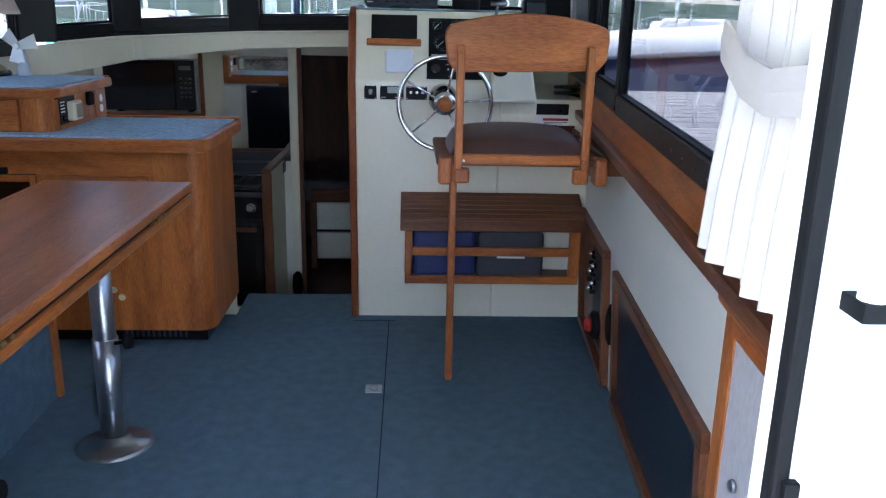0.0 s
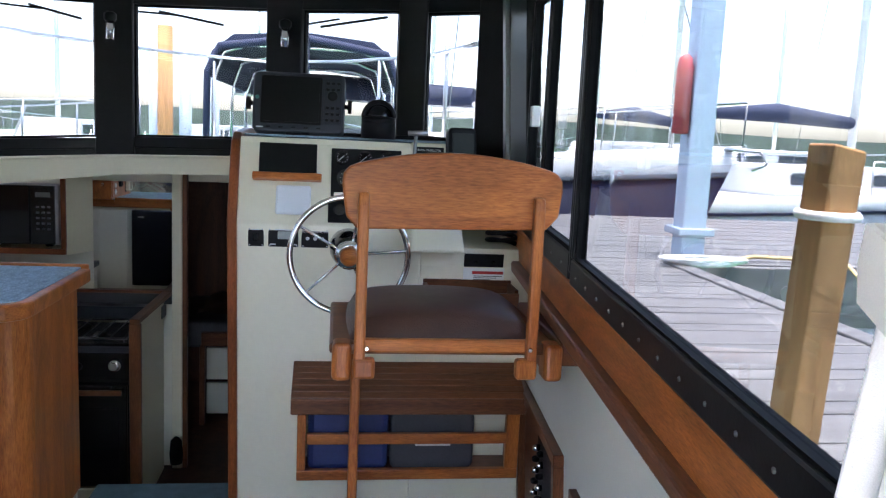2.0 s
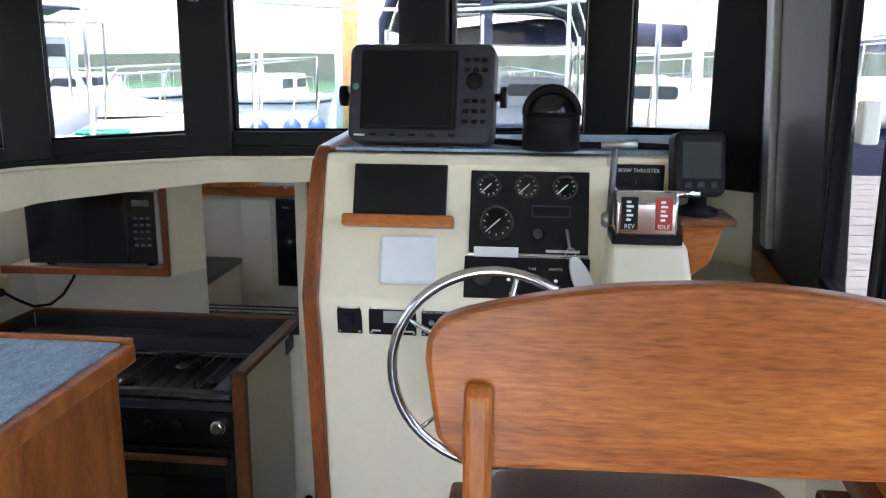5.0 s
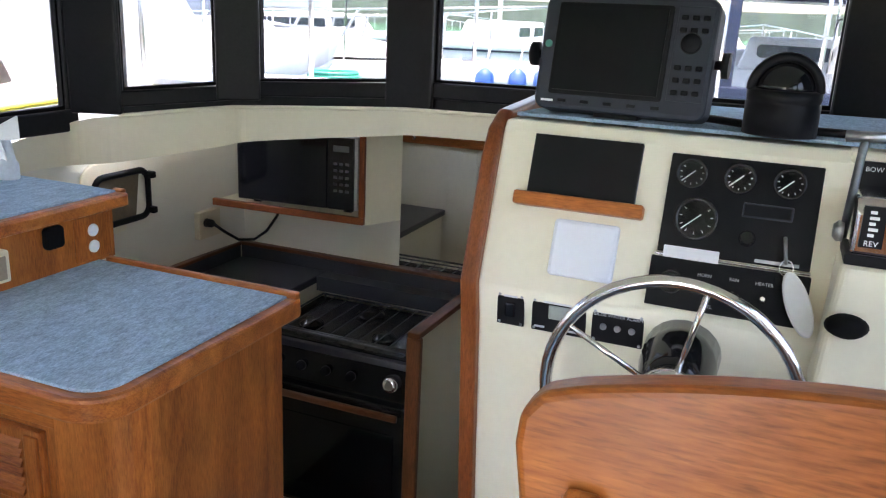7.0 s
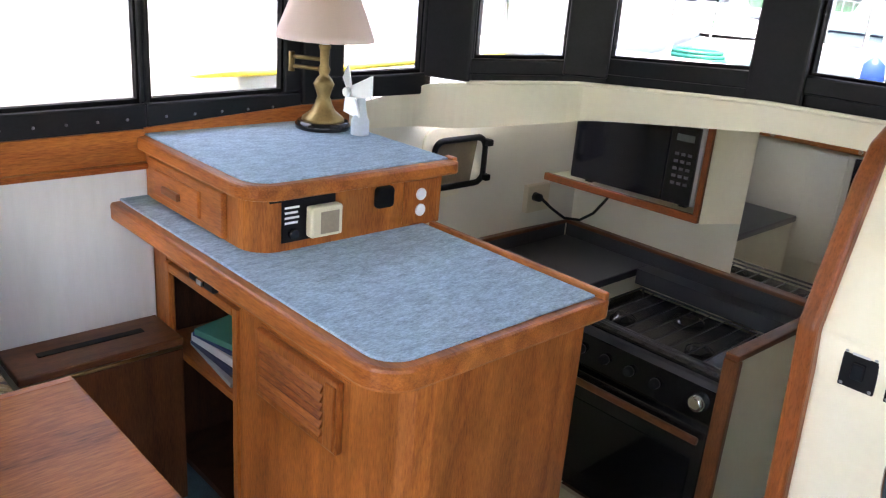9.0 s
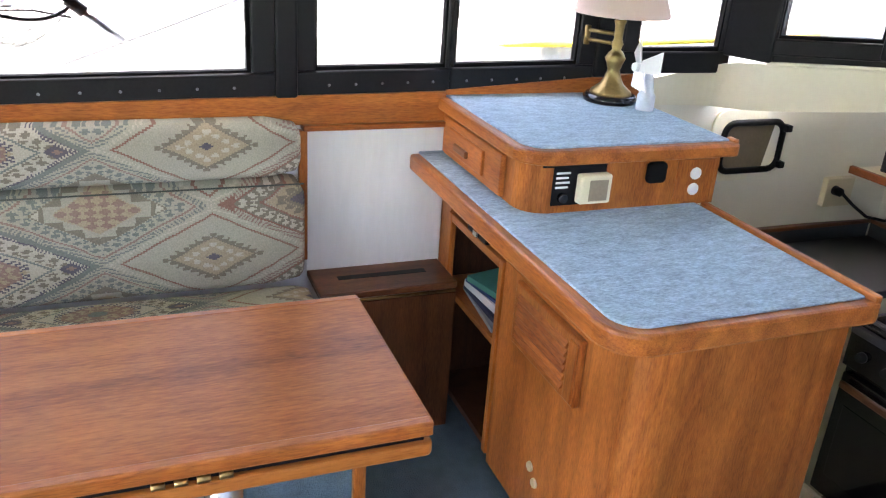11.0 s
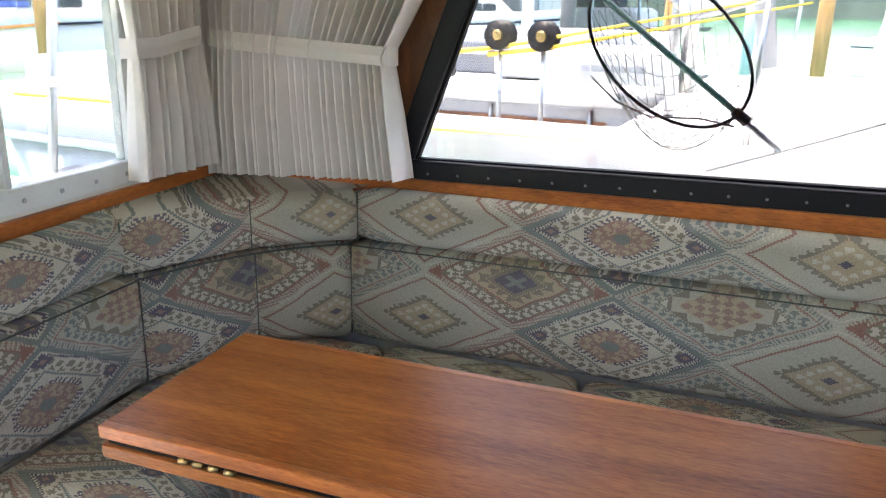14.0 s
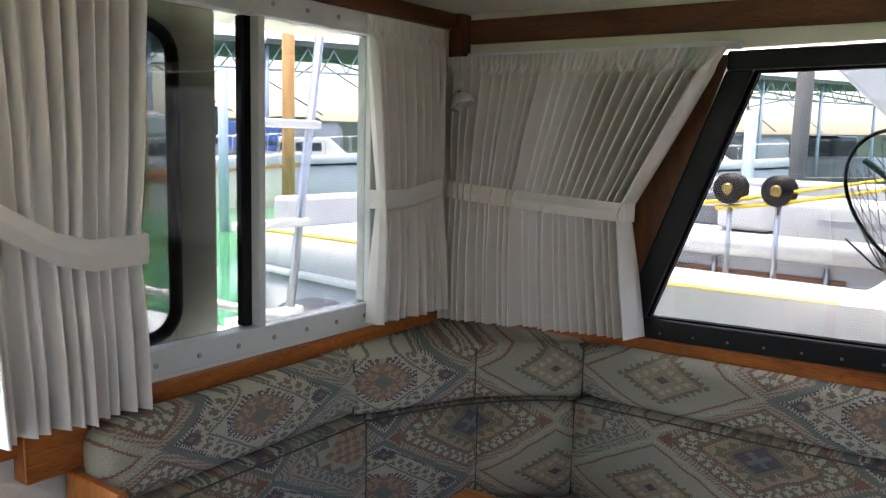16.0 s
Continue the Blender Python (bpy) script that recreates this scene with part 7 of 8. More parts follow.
# dock alongside
DZ = 0.42
fd_ = thing("finger_dock", (1.6, 4, DZ), "weathered grey plank dock beside the boat", "dock", kind="structure")
y = -2.0
i = 0
while y < 7.2:
    part("plank", bx(0.85, 2.35 + 0.0, y, y + 0.135, DZ - 0.04, DZ + 0.002 * (i % 3), 0.004), DOCK, fd_)
    y += 0.141
    i += 1
part("stringer", bx(2.34, 2.48, -2, 7.2, DZ - 0.35, DZ + 0.02, 0.01), DOCK, fd_)
cd_ = thing("main_dock", (6, 8.3, DZ), "broad grey dock running across the bows", "dock", kind="structure")
for k in range(21):
    part("plank", bx(0.6, 14, 7.22 + 0.19 * k, 7.40 + 0.19 * k, DZ - 0.05, DZ + 0.003 * (k % 2), 0.004), DOCK, cd_)
part("fascia", bx(2.5, 14, 7.12, 7.21, DZ - 0.5, DZ - 0.01, 0.01), DOCK, cd_)
for k in range(6):
    part("float_hole", lathe((2.9 + 0.5 * k, 7.12, DZ - 0.22), [(0.07, 0), (0.07, 0.01)], 12, turn=FACE_AFT), RUST, cd_)
dpo = thing("dock_post", (2.62, 7.35, DZ), "galvanised square dock post with a red extinguisher case", "post")
part("column", bx(2.52, 2.73, 7.28, 7.49, DZ, 6.0, 0.02), GALV, dpo)
part("collar", bx(2.47, 2.78, 7.23, 7.54, DZ + 0.22, DZ + 0.28, 0.01), GALV, dpo)
ex = part("extinguisher_case", lathe((2.45, 7.33, 1.46), [(0.065, 0), (0.065, 0.52), (0.05, 0.60), (0.02, 0.63)], 16), mat("faded_red", (0.35, 0.05, 0.06), 0.5), dpo, "faded red case")
rope = thing("mooring_rope", (2.75, 7.0, DZ), "tan mooring ropes coiled at the dock post", "rope")
part("coil", tube([(2.62 + (0.2 + 0.004 * k) * math.cos(k * 0.5), 7.05 + 0.13 * math.sin(k * 0.5), DZ + 0.02 + 0.001 * k) for k in range(50)], 0.016, 6), mat("white_rope", (0.6, 0.6, 0.58), 0.9), rope)
part("line", tube([(2.8, 7.1, DZ + 0.03), (3.2, 7.35, DZ + 0.05), (4.0, 7.3, DZ + 0.03), (3.4, 6.0, DZ - 0.05), (2.4, 4.0, DZ + 0.03), (2.38, 2.0, DZ + 0.03)], 0.017, 6), mat("tan_rope", (0.45, 0.33, 0.15), 0.9), rope)
pg = thing("timber_piling", (1.6, 3.6, -0.4), "leaning rough fir timber beside the dock", "timber")
part("timber", hexa([(0.76, 2.78, -0.5), (0.84, 2.78, -0.5), (0.84, 2.88, -0.5), (0.76, 2.88, -0.5)], [(0.76, 2.634, 1.385), (0.84, 2.634, 1.37), (0.84, 2.734, 1.37), (0.76, 2.734, 1.385)], 0.006), FIR, pg)
part("rope_wrap", tube([(0.80 + 0.058 * math.cos(a), 2.695 + 0.07 * math.sin(a), 1.225) for a in [k * math.pi / 8 for k in range(16)]], 0.012, 6, closed=True), WHITE, pg)


def hull(length, beam, free, colour, at, turn, bow=0.3, name="boat", label="", stripe=None, cabin=None, cat="boat", panes=True, well=()):
    """A moored boat: lofted hull pointing along +y, deck, and a cabin block with windows."""
    M = Matrix.Translation(at) @ Matrix.Rotation(radians(turn), 4, "Z")
    b = thing(name, at, label, cat)

    def put(nm, bm, m, lab="", parent=None):
        bmesh.ops.transform(bm, matrix=M, verts=bm.verts)
        return part(nm, bm, m, parent or b, lab)

    def half(s):
        return beam / 2 * (1 - max(0, (s - 0.45) / 0.55) ** 2.2) * (0.86 + 0.14 * min(1, s / 0.3))

    def loft(z0, z1, f0, f1, extra=0.0, skip=()):
        bm = bmesh.new()
        rows = []
        for k in range(21):
            s = k / 20
            sheer = free * (1 + bow * s * s)
            row = []
            for side_ in (-1, 1):
                for zf, ff in ((z0, f0), (z1, f1)):
                    rake = 0.10 * length * s ** 4 * zf
                    row.append(bm.verts.new((side_ * (half(s) * ff + extra), (s - 0.5) * length + rake, sheer * zf)))
            rows.append(row)
        for k, (p, q) in enumerate(zip(rows, rows[1:])):
            bm.faces.new((p[0], q[0], q[1], p[1])).smooth = True
            bm.faces.new((p[2], p[3], q[3], q[2])).smooth = True
            if k not in skip:
                bm.faces.new((p[1], q[1], q[3], p[3]))
        bm.faces.new((rows[0][0], rows[0][1], rows[0][3], rows[0][2]))
        bmesh.ops.recalc_face_normals(bm, faces=bm.faces)
        return bm
    put("hull_side", loft(-0.2, 0.78, 0.80, 0.95), colour)
    put("topside", loft(0.785, 1.0, 0.955, 1.0, 0.0, well), BOAT_WHITE)
    put("rub_rail", loft(0.76, 0.80, 0.96, 0.97, 0.02), stripe or DARKWIN)
    if cabin:
        for (y0, y1, w, h, zb, slope) in cabin:
            cbm = hexa([(-w / 2, y0, zb), (w / 2, y0, zb), (w / 2, y1, zb), (-w / 2, y1, zb)], [(-w / 2 * 0.86, y0 + slope * 0.2, zb + h), (w / 2 * 0.86, y0 + slope * 0.2, zb + h), (w / 2 * 0.8, y1 - slope, zb + h), (-w / 2 * 0.8, y1 - slope, zb + h)], 0.06)
            cab = put("cabin", cbm, BOAT_WHITE)
            nwin = 2 if panes else 0
            for k in range(nwin):
                ya, yb = y0 + (k + 0.18) * (y1 - slope - y0) / nwin, y0 + (k + 0.85) * (y1 - slope - y0) / nwin
                for sd in (-1, 1):
                    xw = sd * (w / 2 * 0.93 + 0.012)
                    put("cabin_window", prism([(xw, yy, zz_) for yy, zz_ in rounded(ya, yb, zb + h * 0.4, zb + h * 0.78, min(0.06, (yb - ya) * 0.2))], (0.01 * sd, 0, 0)), DARKWIN, parent=cab)
    rl_ = bmesh.new()
    tops = {-1: [], 1: []}
    for k in range(8, 21):
        s = k / 20
        z = free * (1 + bow * s * s)
        yy = (s - 0.5) * length + 0.10 * length * s ** 4
        for sd in (-1, 1):
            p = (sd * half(s) * 0.94, yy, z)
            q = (sd * half(s) * 0.92, yy + 0.02, z + 0.62)
            tops[sd].append(q)
            if k % 2 == 0:
                tube([p, q], 0.014, 5, rl_)
    for sd in (-1, 1):
        tube(tops[sd], 0.014, 5, rl_)
    put("guard_rail", rl_, STEEL)
    return b, put


# sailing boat with a blue hull beyond the dock
sb_, put = hull(7.5, 2.8, 1.5, NAVY, (1.5, 14.2, WZ), -115, name="sailing_boat", label="sailing boat with a navy blue hull moored across the dock", cabin=[(-2.2, 1.2, 1.6, 0.45, 1.5, 0.4)])
put("mast", tube([(0, 0.6, 1.2), (0, 0.6, 13)], 0.08, 10), ALU_WHITE)
put("boom", tube([(0, 0.5, 2.4), (0, -4.0, 2.5)], 0.06, 8), ALU_WHITE)
put("sail_cover", tube([(0, 0.4, 2.52), (0, -1.8, 2.62), (0, -3.9, 2.56)], [0.16, 0.2, 0.1], 10), CANVAS, "navy sail cover")
for sx in (-1.5, 1.5):
    put("shroud", tube([(sx, 0.4, 1.2), (0, 0.6, 12.5)], 0.008, 5), STEEL)
put("forestay", tube([(0, 4.2, 1.9), (0, 0.6, 12.8)], 0.012, 5), STEEL)
put("anchor", tube([(0.1, 4.2, 1.9), (0.1, 4.75, 1.88), (0.1, 4.85, 1.7), (0.1, 4.65, 1.6)], 0.03, 6), STEEL)
for k, (x, y_, col, L_) in enumerate(((9.5, 16, BOAT_WHITE, 10), (13.5, 13.5, BOAT_WHITE, 9), (16, 20, BOAT_WHITE, 11), (8.0, 21, BOAT_WHITE, 10))):
    b_, put = hull(L_, 3.2, 1.1, col, (x, y_, WZ), -70 + 8 * k, name="moored_yacht", label="white yacht with a pale deck moored in the next row", stripe=GREENP if k == 1 else NAVY, cabin=[(-2.8, 2.2, 2.0, 0.55 + 0.3 * (k % 2), 1.1, 0.5)])
    put("mast", tube([(0, 0.4, 1.1), (0, 0.4, 12 + k)], 0.08, 8), ALU_WHITE)
    put("boom_cover", tube([(0, 0.3, 2.5), (0, -1.8, 2.6), (0, -3.6, 2.5)], [0.12, 0.18, 0.08], 8), CANVAS, "navy sail cover")
    for sx in (-1.4, 1.4):
        put("shroud", tube([(sx, 0.4, 1.1), (0, 0.4, 11.5 + k)], 0.008, 5), STEEL)

# boats ahead
cz, put = hull(6.5, 3.0, 1.15, BOAT_WHITE, (-0.68, 14.9, WZ), 0, name="canopy_cruiser", label="white cruiser with a navy canvas canopy on a steel frame", cabin=[(0.2, 2.2, 1.8, 0.6, 1.15, 0.8)], stripe=NAVY)
for y_ in (4.3, 2.6, 0.9):
    put("canopy_bow", tube([(-1.3, -y_, 1.2), (-1.3, -y_, 2.5), (-1.15, -y_, 2.85), (-0.8, -y_, 2.95), (0.8, -y_, 2.95), (1.15, -y_, 2.85), (1.3, -y_, 2.5), (1.3, -y_, 1.2)], 0.03, 8), CHROME)
put("canopy_roof", prism([(x, -4.4, z) for x, z in ((-1.4, 2.55), (-1.3, 2.85), (-1.0, 3.05), (0, 3.12), (1.0, 3.05), (1.3, 2.85), (1.4, 2.55), (1.34, 2.55), (1.25, 2.8), (0.97, 2.99), (0, 3.06), (-0.97, 2.99), (-1.25, 2.8), (-1.34, 2.55))], (0, 5.2, 0)), CANVAS, "navy canvas roof")
put("canopy_skirt", bx(-1.42, 1.42, -4.45, -4.38, 0.95, 1.55, 0.02), CANVAS, "navy canvas skirt")
put("canopy_curtain", bx(-0.08, 0.08, -4.44, -4.40, 1.5, 3.0), CANVAS)
put("canopy_bow", tube([(-1.38, -4.42, 1.2), (-1.36, -4.42, 2.6), (-1.2, -4.42, 2.9), (0, -4.42, 3.05), (1.2, -4.42, 2.9), (1.36, -4.42, 2.6), (1.38, -4.42, 1.2)], 0.05, 8), CANVAS)
for ob in cz.children:
    if ob.name.startswith("canopy"):
        for v in ob.data.vertices:
            v.co.x *= 0.78
            v.co.z = 1.2 + (v.co.z - 1.2) * 0.93
c2_, put = hull(10, 3.4, 1.2, BOAT_WHITE, (-12.5, 18.0, WZ), 140, name="motor_cruiser", label="white motor cruiser with tinted cabin windows and rails", cabin=[(-2.8, 3.0, 2.6, 0.8, 1.2, 1.4), (-2.6, 0.2, 2.0, 0.7, 2.0, 0.5)], stripe=NAVY)
put("bimini", prism([(x, -2.8, z) for x, z in ((-1.2, 3.3), (0, 3.42), (1.2, 3.3), (1.2, 3.24), (0, 3.36), (-1.2, 3.24))], (0, 2.2, 0)), CANVAS, "navy bimini top")
# express cruiser lying across the bows, bow towards the dock
HULLGREY = mat("pale_grey_hull_band", (0.17, 0.175, 0.18), 0.5, var=0.08)
SMOKE = mat("smoked_deck_hatch", (0.05, 0.055, 0.06), 0.3)
c3_, put = hull(9.2, 3.2, 1.2, HULLGREY, (-8.0, 13.4, WZ), -108, name="express_cruiser", label="white express cruiser with a raked windscreen and deck hatch", stripe=BOAT_WHITE)
put("foredeck_trunk", hexa([(-1.1, -1.4, 1.2), (1.1, -1.4, 1.2), (0.55, 3.3, 1.5), (-0.55, 3.3, 1.5)], [(-0.85, -1.2, 1.85), (0.85, -1.2, 1.85), (0.35, 2.9, 1.62), (-0.35, 2.9, 1.62)], 0.08, seg=4), BOAT_WHITE)
put("deck_hatch", hexa([(-0.32, 0.9, 1.755), (0.32, 0.9, 1.755), (0.3, 1.5, 1.722), (-0.3, 1.5, 1.722)], [(-0.3, 0.92, 1.795), (0.3, 0.92, 1.795), (0.28, 1.48, 1.76), (-0.28, 1.48, 1.76)], 0.01), SMOKE, "smoked deck hatch")
for sx in (-1, 1):
    put("windscreen_side", hexa([(sx * 1.18, -3.2, 1.5), (sx * 1.2, -3.2, 1.5), (sx * 0.92, -1.2, 1.8), (sx * 0.9, -1.2, 1.8)], [(sx * 1.02, -3.1, 2.35), (sx * 1.04, -3.1, 2.35), (sx * 0.76, -2.2, 2.35), (sx * 0.74, -2.2, 2.35)]), DARKWIN, "dark raked side glass")
    put("windscreen_rail", tube([(sx * 1.04, -3.1, 2.36), (sx * 0.77, -2.2, 2.37), (sx * 0.92, -1.2, 1.82)], 0.03, 6), STEEL)
    put("cabin_light", prism([(sx * 0.98, y_, z_) for y_, z_ in ((-0.9, 1.5), (0.1, 1.5), (0.0, 1.62), (-0.9, 1.66))], (0.02 * sx, 0, 0)), DARKWIN)
    for k in range(4):
        put("rail_brace", tube([(sx * (1.35 - 0.12 * k), 0.2 + 0.9 * k, 1.32 + 0.05 * k), (sx * (1.2 - 0.12 * k), 0.6 + 0.9 * k, 1.95 + 0.04 * k)], 0.018, 6), STEEL)
put("windscreen_front", hexa([(-0.9, -1.22, 1.8), (0.9, -1.22, 1.8), (0.9, -1.2, 1.8), (-0.9, -1.2, 1.8)], [(-0.75, -2.2, 2.35), (0.75, -2.2, 2.35), (0.75, -2.18, 2.35), (-0.75, -2.18, 2.35)]), DARKWIN, "dark raked windscreen")
put("targa_arch", tube([(-1.4, -3.6, 1.5), (-1.2, -3.9, 2.9), (-0.9, -4.0, 3.05), (0.9, -4.0, 3.05), (1.2, -3.9, 2.9), (1.4, -3.6, 1.5)], 0.11, 8), BOAT_WHITE)
for k in range(7):
    put("registration_bar", bx(1.255 - 0.03 * k, 1.275 - 0.03 * k, 1.6 + 0.11 * k, 1.67 + 0.11 * k, 1.24, 1.34), GREENP)
put("stem_anchor", tube([(0, 4.3, 1.52), (0, 4.95, 1.5), (0, 5.0, 1.3), (0, 4.85, 1.2)], 0.035, 6), STEEL)
for k, (x_, y_) in enumerate(((-2.95, 10.2), (-2.70, 10.5), (-2.52, 10.8))):
    fdr = thing("fender", (x_, y_, 0.5), "blue cylindrical fender hung at the dock edge", "fender", "dock fenders")
    part("body", lathe((x_, y_, 0.42), [(0.03, 0), (0.09, 0.05), (0.10, 0.15), (0.10, 0.42), (0.09, 0.52), (0.03, 0.58)], 14), mat("royal_blue_vinyl", (0.01, 0.06, 0.26), 0.5), fdr)
    part("lanyard", tube([(x_, y_, 0.98), (x_ + 0.02, y_ + 0.1, 1.25)], 0.008, 5), WHITE, fdr)
# float between the slips with a locker and a coiled hose
flt = thing("slip_float", (-3.4, 8.6, DZ), "weathered plank float between the boats", "dock", kind="structure")
for k in range(26):
    part("plank", bx(-4.1, -2.62, 6.6 + 0.145 * k, 6.735 + 0.145 * k, DZ - 0.05, DZ + 0.002 * (k % 3)), DOCK, flt)
dbx = thing("dock_box", (-3.7, 8.35, DZ), "pale fibreglass dock box on the float", "box")
part("body", rbox(-4.0, -3.2, 8.15, 8.6, DZ, 0.84, 0.05), BOAT_WHITE, dbx)
part("lid", rbox(-4.03, -3.17, 8.12, 8.63, 0.82, 0.90, 0.03), COVER_GREY, dbx)
hz = thing("hose", (-3.65, 8.3, 0.9), "turquoise garden hose coiled on the dock box", "hose")
for k in range(4):
    part("coil", tube([(-3.62 + (0.25 - 0.02 * k) * math.cos(a), 8.36 + 0.2 * math.sin(a), 0.915 + 0.028 * k) for a in [j * math.pi / 10 for j in range(20)]], 0.016, 6, closed=True), HOSE, hz)
for k, (x_, y_, w_, h_) in enumerate(((-3.5, 16.2, 0.11, 2.7), (-3.05, 16.6, 0.11, 2.7), (-2.5, 16.2, 0.11, 2.6), (-3.25, 15.8, 0.13, 3.0))):
    pp = thing("dock_piling", (x_, y_, WZ), "weathered timber dock piling" if k == 3 else "blue painted steel dock piling", "piling", "harbour pilings")
    part("pile", tube([(x_, y_, WZ - 0.4), (x_, y_, h_)], w_, 10), FIR if k == 3 else GALV, pp)
pp = thing("dock_piling", (-8.0, 0.66, WZ), "dark tarred timber piling beyond the fishing boat", "piling", "harbour pilings")
part("pile", tube([(-8.0, 0.66, WZ - 0.5), (-8.05, 0.7, 3.8)], 0.075, 10), RUST, pp)
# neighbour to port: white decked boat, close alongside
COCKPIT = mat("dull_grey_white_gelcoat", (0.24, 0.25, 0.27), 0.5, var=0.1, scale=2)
nb, put = hull(11, 3.6, 1.25, BOAT_WHITE, (-5.0, 3.6, WZ + 0.25), -4, name="fishing_boat", label="white fishing boat close alongside with an open after deck", stripe=mat("pale_grey_rail", (0.5, 0.52, 0.52), 0.5), cabin=[(-0.6, 3.4, 2.7, 1.3, 1.2, 0.8)], panes=False, well=(3, 4, 5, 6))
put("deck_line", tube([(1.76, -5, 1.275), (1.76, -2, 1.28), (1.74, 1, 1.32), (1.6, 3, 1.40)], 0.012, 6), YELLOW, "yellow rope along the deck edge")
put("deck_line", tube([(1.37, -1.4, 1.95), (1.33, 0.5, 1.97), (1.25, 2.4, 2.0)], 0.008, 6), YELLOW, "yellow line on the cabin side")
put("cabin_line", tube([(1.36, -1.4, 2.02), (1.30, 2.4, 2.06)], 0.006, 6), BLACK)
put("aft_coaming", bx(-1.45, 1.45, -5.3, -5.15, 1.22, 1.46, 0.03), BOAT_WHITE)
put("side_deck", bx(1.18, 1.66, -3.85, -1.65, 0.98, 1.268, 0.02), BOAT_WHITE)
put("deck_plate", lathe((1.45, -2.25, 1.268), [(0.05, 0), (0.045, 0.004)], 16), STEEL)
put("far_gunwale", tube([(0.12, -3.85, 1.27), (0.10, -1.7, 1.29)], 0.07, 12), BOAT_WHITE)
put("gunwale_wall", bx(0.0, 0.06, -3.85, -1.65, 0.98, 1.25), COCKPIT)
put("far_deck", bx(-1.6, 0.0, -3.85, -1.65, 0.98, 1.262), BOAT_WHITE)
put("wooden_strip", bx(0.062, 0.075, -3.5, -2.0, 1.10, 1.125, 0.003), DARK_Y)
for y_ in (-3.2, -2.75, -2.1):
    put("rod_tube", tube([(0.085, y_, 1.0), (0.085, y_, 1.19)], 0.016, 8), STEEL)
put("blue_bag", rbox(0.10, 0.24, -3.3, -3.08, 0.976, 1.03, 0.02), NAVY)
put("console_box", rbox(-0.5, 0.0, -2.45, -1.7, 1.25, 1.56, 0.04), BOAT_WHITE)
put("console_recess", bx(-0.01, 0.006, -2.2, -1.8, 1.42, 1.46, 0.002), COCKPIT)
put("outboard_cowl", rbox(-1.1, -0.8, -3.1, -2.7, 1.27, 1.58, 0.07), BOAT_WHITE, "white outboard cowl")
put("downrigger", rbox(-0.4, -0.28, -3.42, -3.2, 1.30, 1.48, 0.03), BLACK, "black downrigger")
put("downrigger_arm", tube([(-0.34, -3.3, 1.44), (-0.34, -3.6, 1.62)], 0.02, 8), BLACK)
put("arch_panel", prism([(1.0, y_, z_) for y_, z_ in ((-1.93, 2.23), (-1.43, 1.74), (-0.93, 1.9), (-0.93, 2.9), (-1.83, 2.9))], (-0.05, 0, 0), 0.02), BOAT_WHITE)
put("far_coaming", bx(-1.6, -1.35, -5.15, -1.9, 1.22, 1.62, 0.03), BOAT_WHITE)
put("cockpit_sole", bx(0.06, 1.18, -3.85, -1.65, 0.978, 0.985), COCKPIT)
put("far_locker", bx(-1.33, -1.2, -5.0, -2.2, 1.26, 1.52, 0.02), mat("grey_locker", (0.13, 0.14, 0.155), 0.5))
put("locker_rail", tube([(-1.17, -4.9, 1.42), (-1.17, -2.3, 1.42)], 0.015, 6), STEEL)


for k, y_ in enumerate((-2.35, -2.12)):
    put("reel", lathe((1.0, y_, 1.66), [(0.02, -0.05), (0.075, -0.045), (0.075, -0.035), (0.045, -0.03), (0.045, 0.03), (0.075, 0.035), (0.075, 0.045), (0.02, 0.05)], 16, turn=FACE_IN), BLACK, "black fishing reel")
    put("reel_centre", lathe((1.055, y_, 1.66), [(0.03, 0), (0.02, 0.008)], 12, turn=FACE_IN), BRASS)
    put("rod", tube([(1.0, y_ - 0.3, 1.56), (1.0, y_, 1.60), (1.0, y_ + 1.2, 1.84)], [0.014, 0.012, 0.005], 6), YELLOW)
    put("rod_holder", tube([(1.0, y_, 0.98), (1.0, y_, 1.6)], 0.014, 8), STEEL)
put("hoist_post", tube([(-0.3, -1.6, 1.26), (-0.35, -1.7, 4.6)], 0.05, 8), STEEL)
put("hoist_brace", tube([(0.9, -1.5, 1.3), (0.25, -1.62, 2.9)], 0.025, 8), STEEL)
put("arch", tube([(-1.3, -1.2, 1.4), (-1.25, -1.6, 3.7), (1.2, -1.0, 3.2), (1.3, -0.4, 2.2)], 0.07, 8), COCKPIT)
for k, (x_, y_, z_) in enumerate(((1.1, -4.6, 1.33), (0.9, -4.55, 1.33), (-0.6, -4.4, 1.33))):
    put("deck_cleat", rbox(x_, x_ + 0.12, y_, y_ + 0.18, z_ - 0.07, z_ + 0.04, 0.03), NAVY if k < 2 else BLACK)
# landing net on our side deck
ln = thing("landing_net", (-2.75, 2.1, 1.15), "landing net with a green handle and black hoop hung outside", "net")
NC, NA, NB = Vector((-2.46, 2.185, 1.408)), 0.262, 0.165
ax = Vector((0, -0.771, 0.637)).normalized()
ay = Vector((0, 0.637, 0.771)).normalized()
hoop = [NC + ax * NA * math.cos(a) + ay * NB * math.sin(a) for a in [k * math.pi / 20 for k in range(40)]]
part("hoop", tube(hoop, 0.0052, 8, closed=True), BLACK, ln)
part("handle", tube([NC + ax * 0.225 - ay * 0.02, NC - ax * 0.272], 0.009, 8), mat("green_handle", (0.02, 0.14, 0.11), 0.4), ln, "green handle")
part("grip", tube([NC - ax * 0.272, NC - ax * 0.412], 0.010, 8), STEEL, ln)
part("yoke", tube([NC - ax * 0.247, NC - ax * 0.297], 0.016, 10), BLACK, ln)
net = bmesh.new()
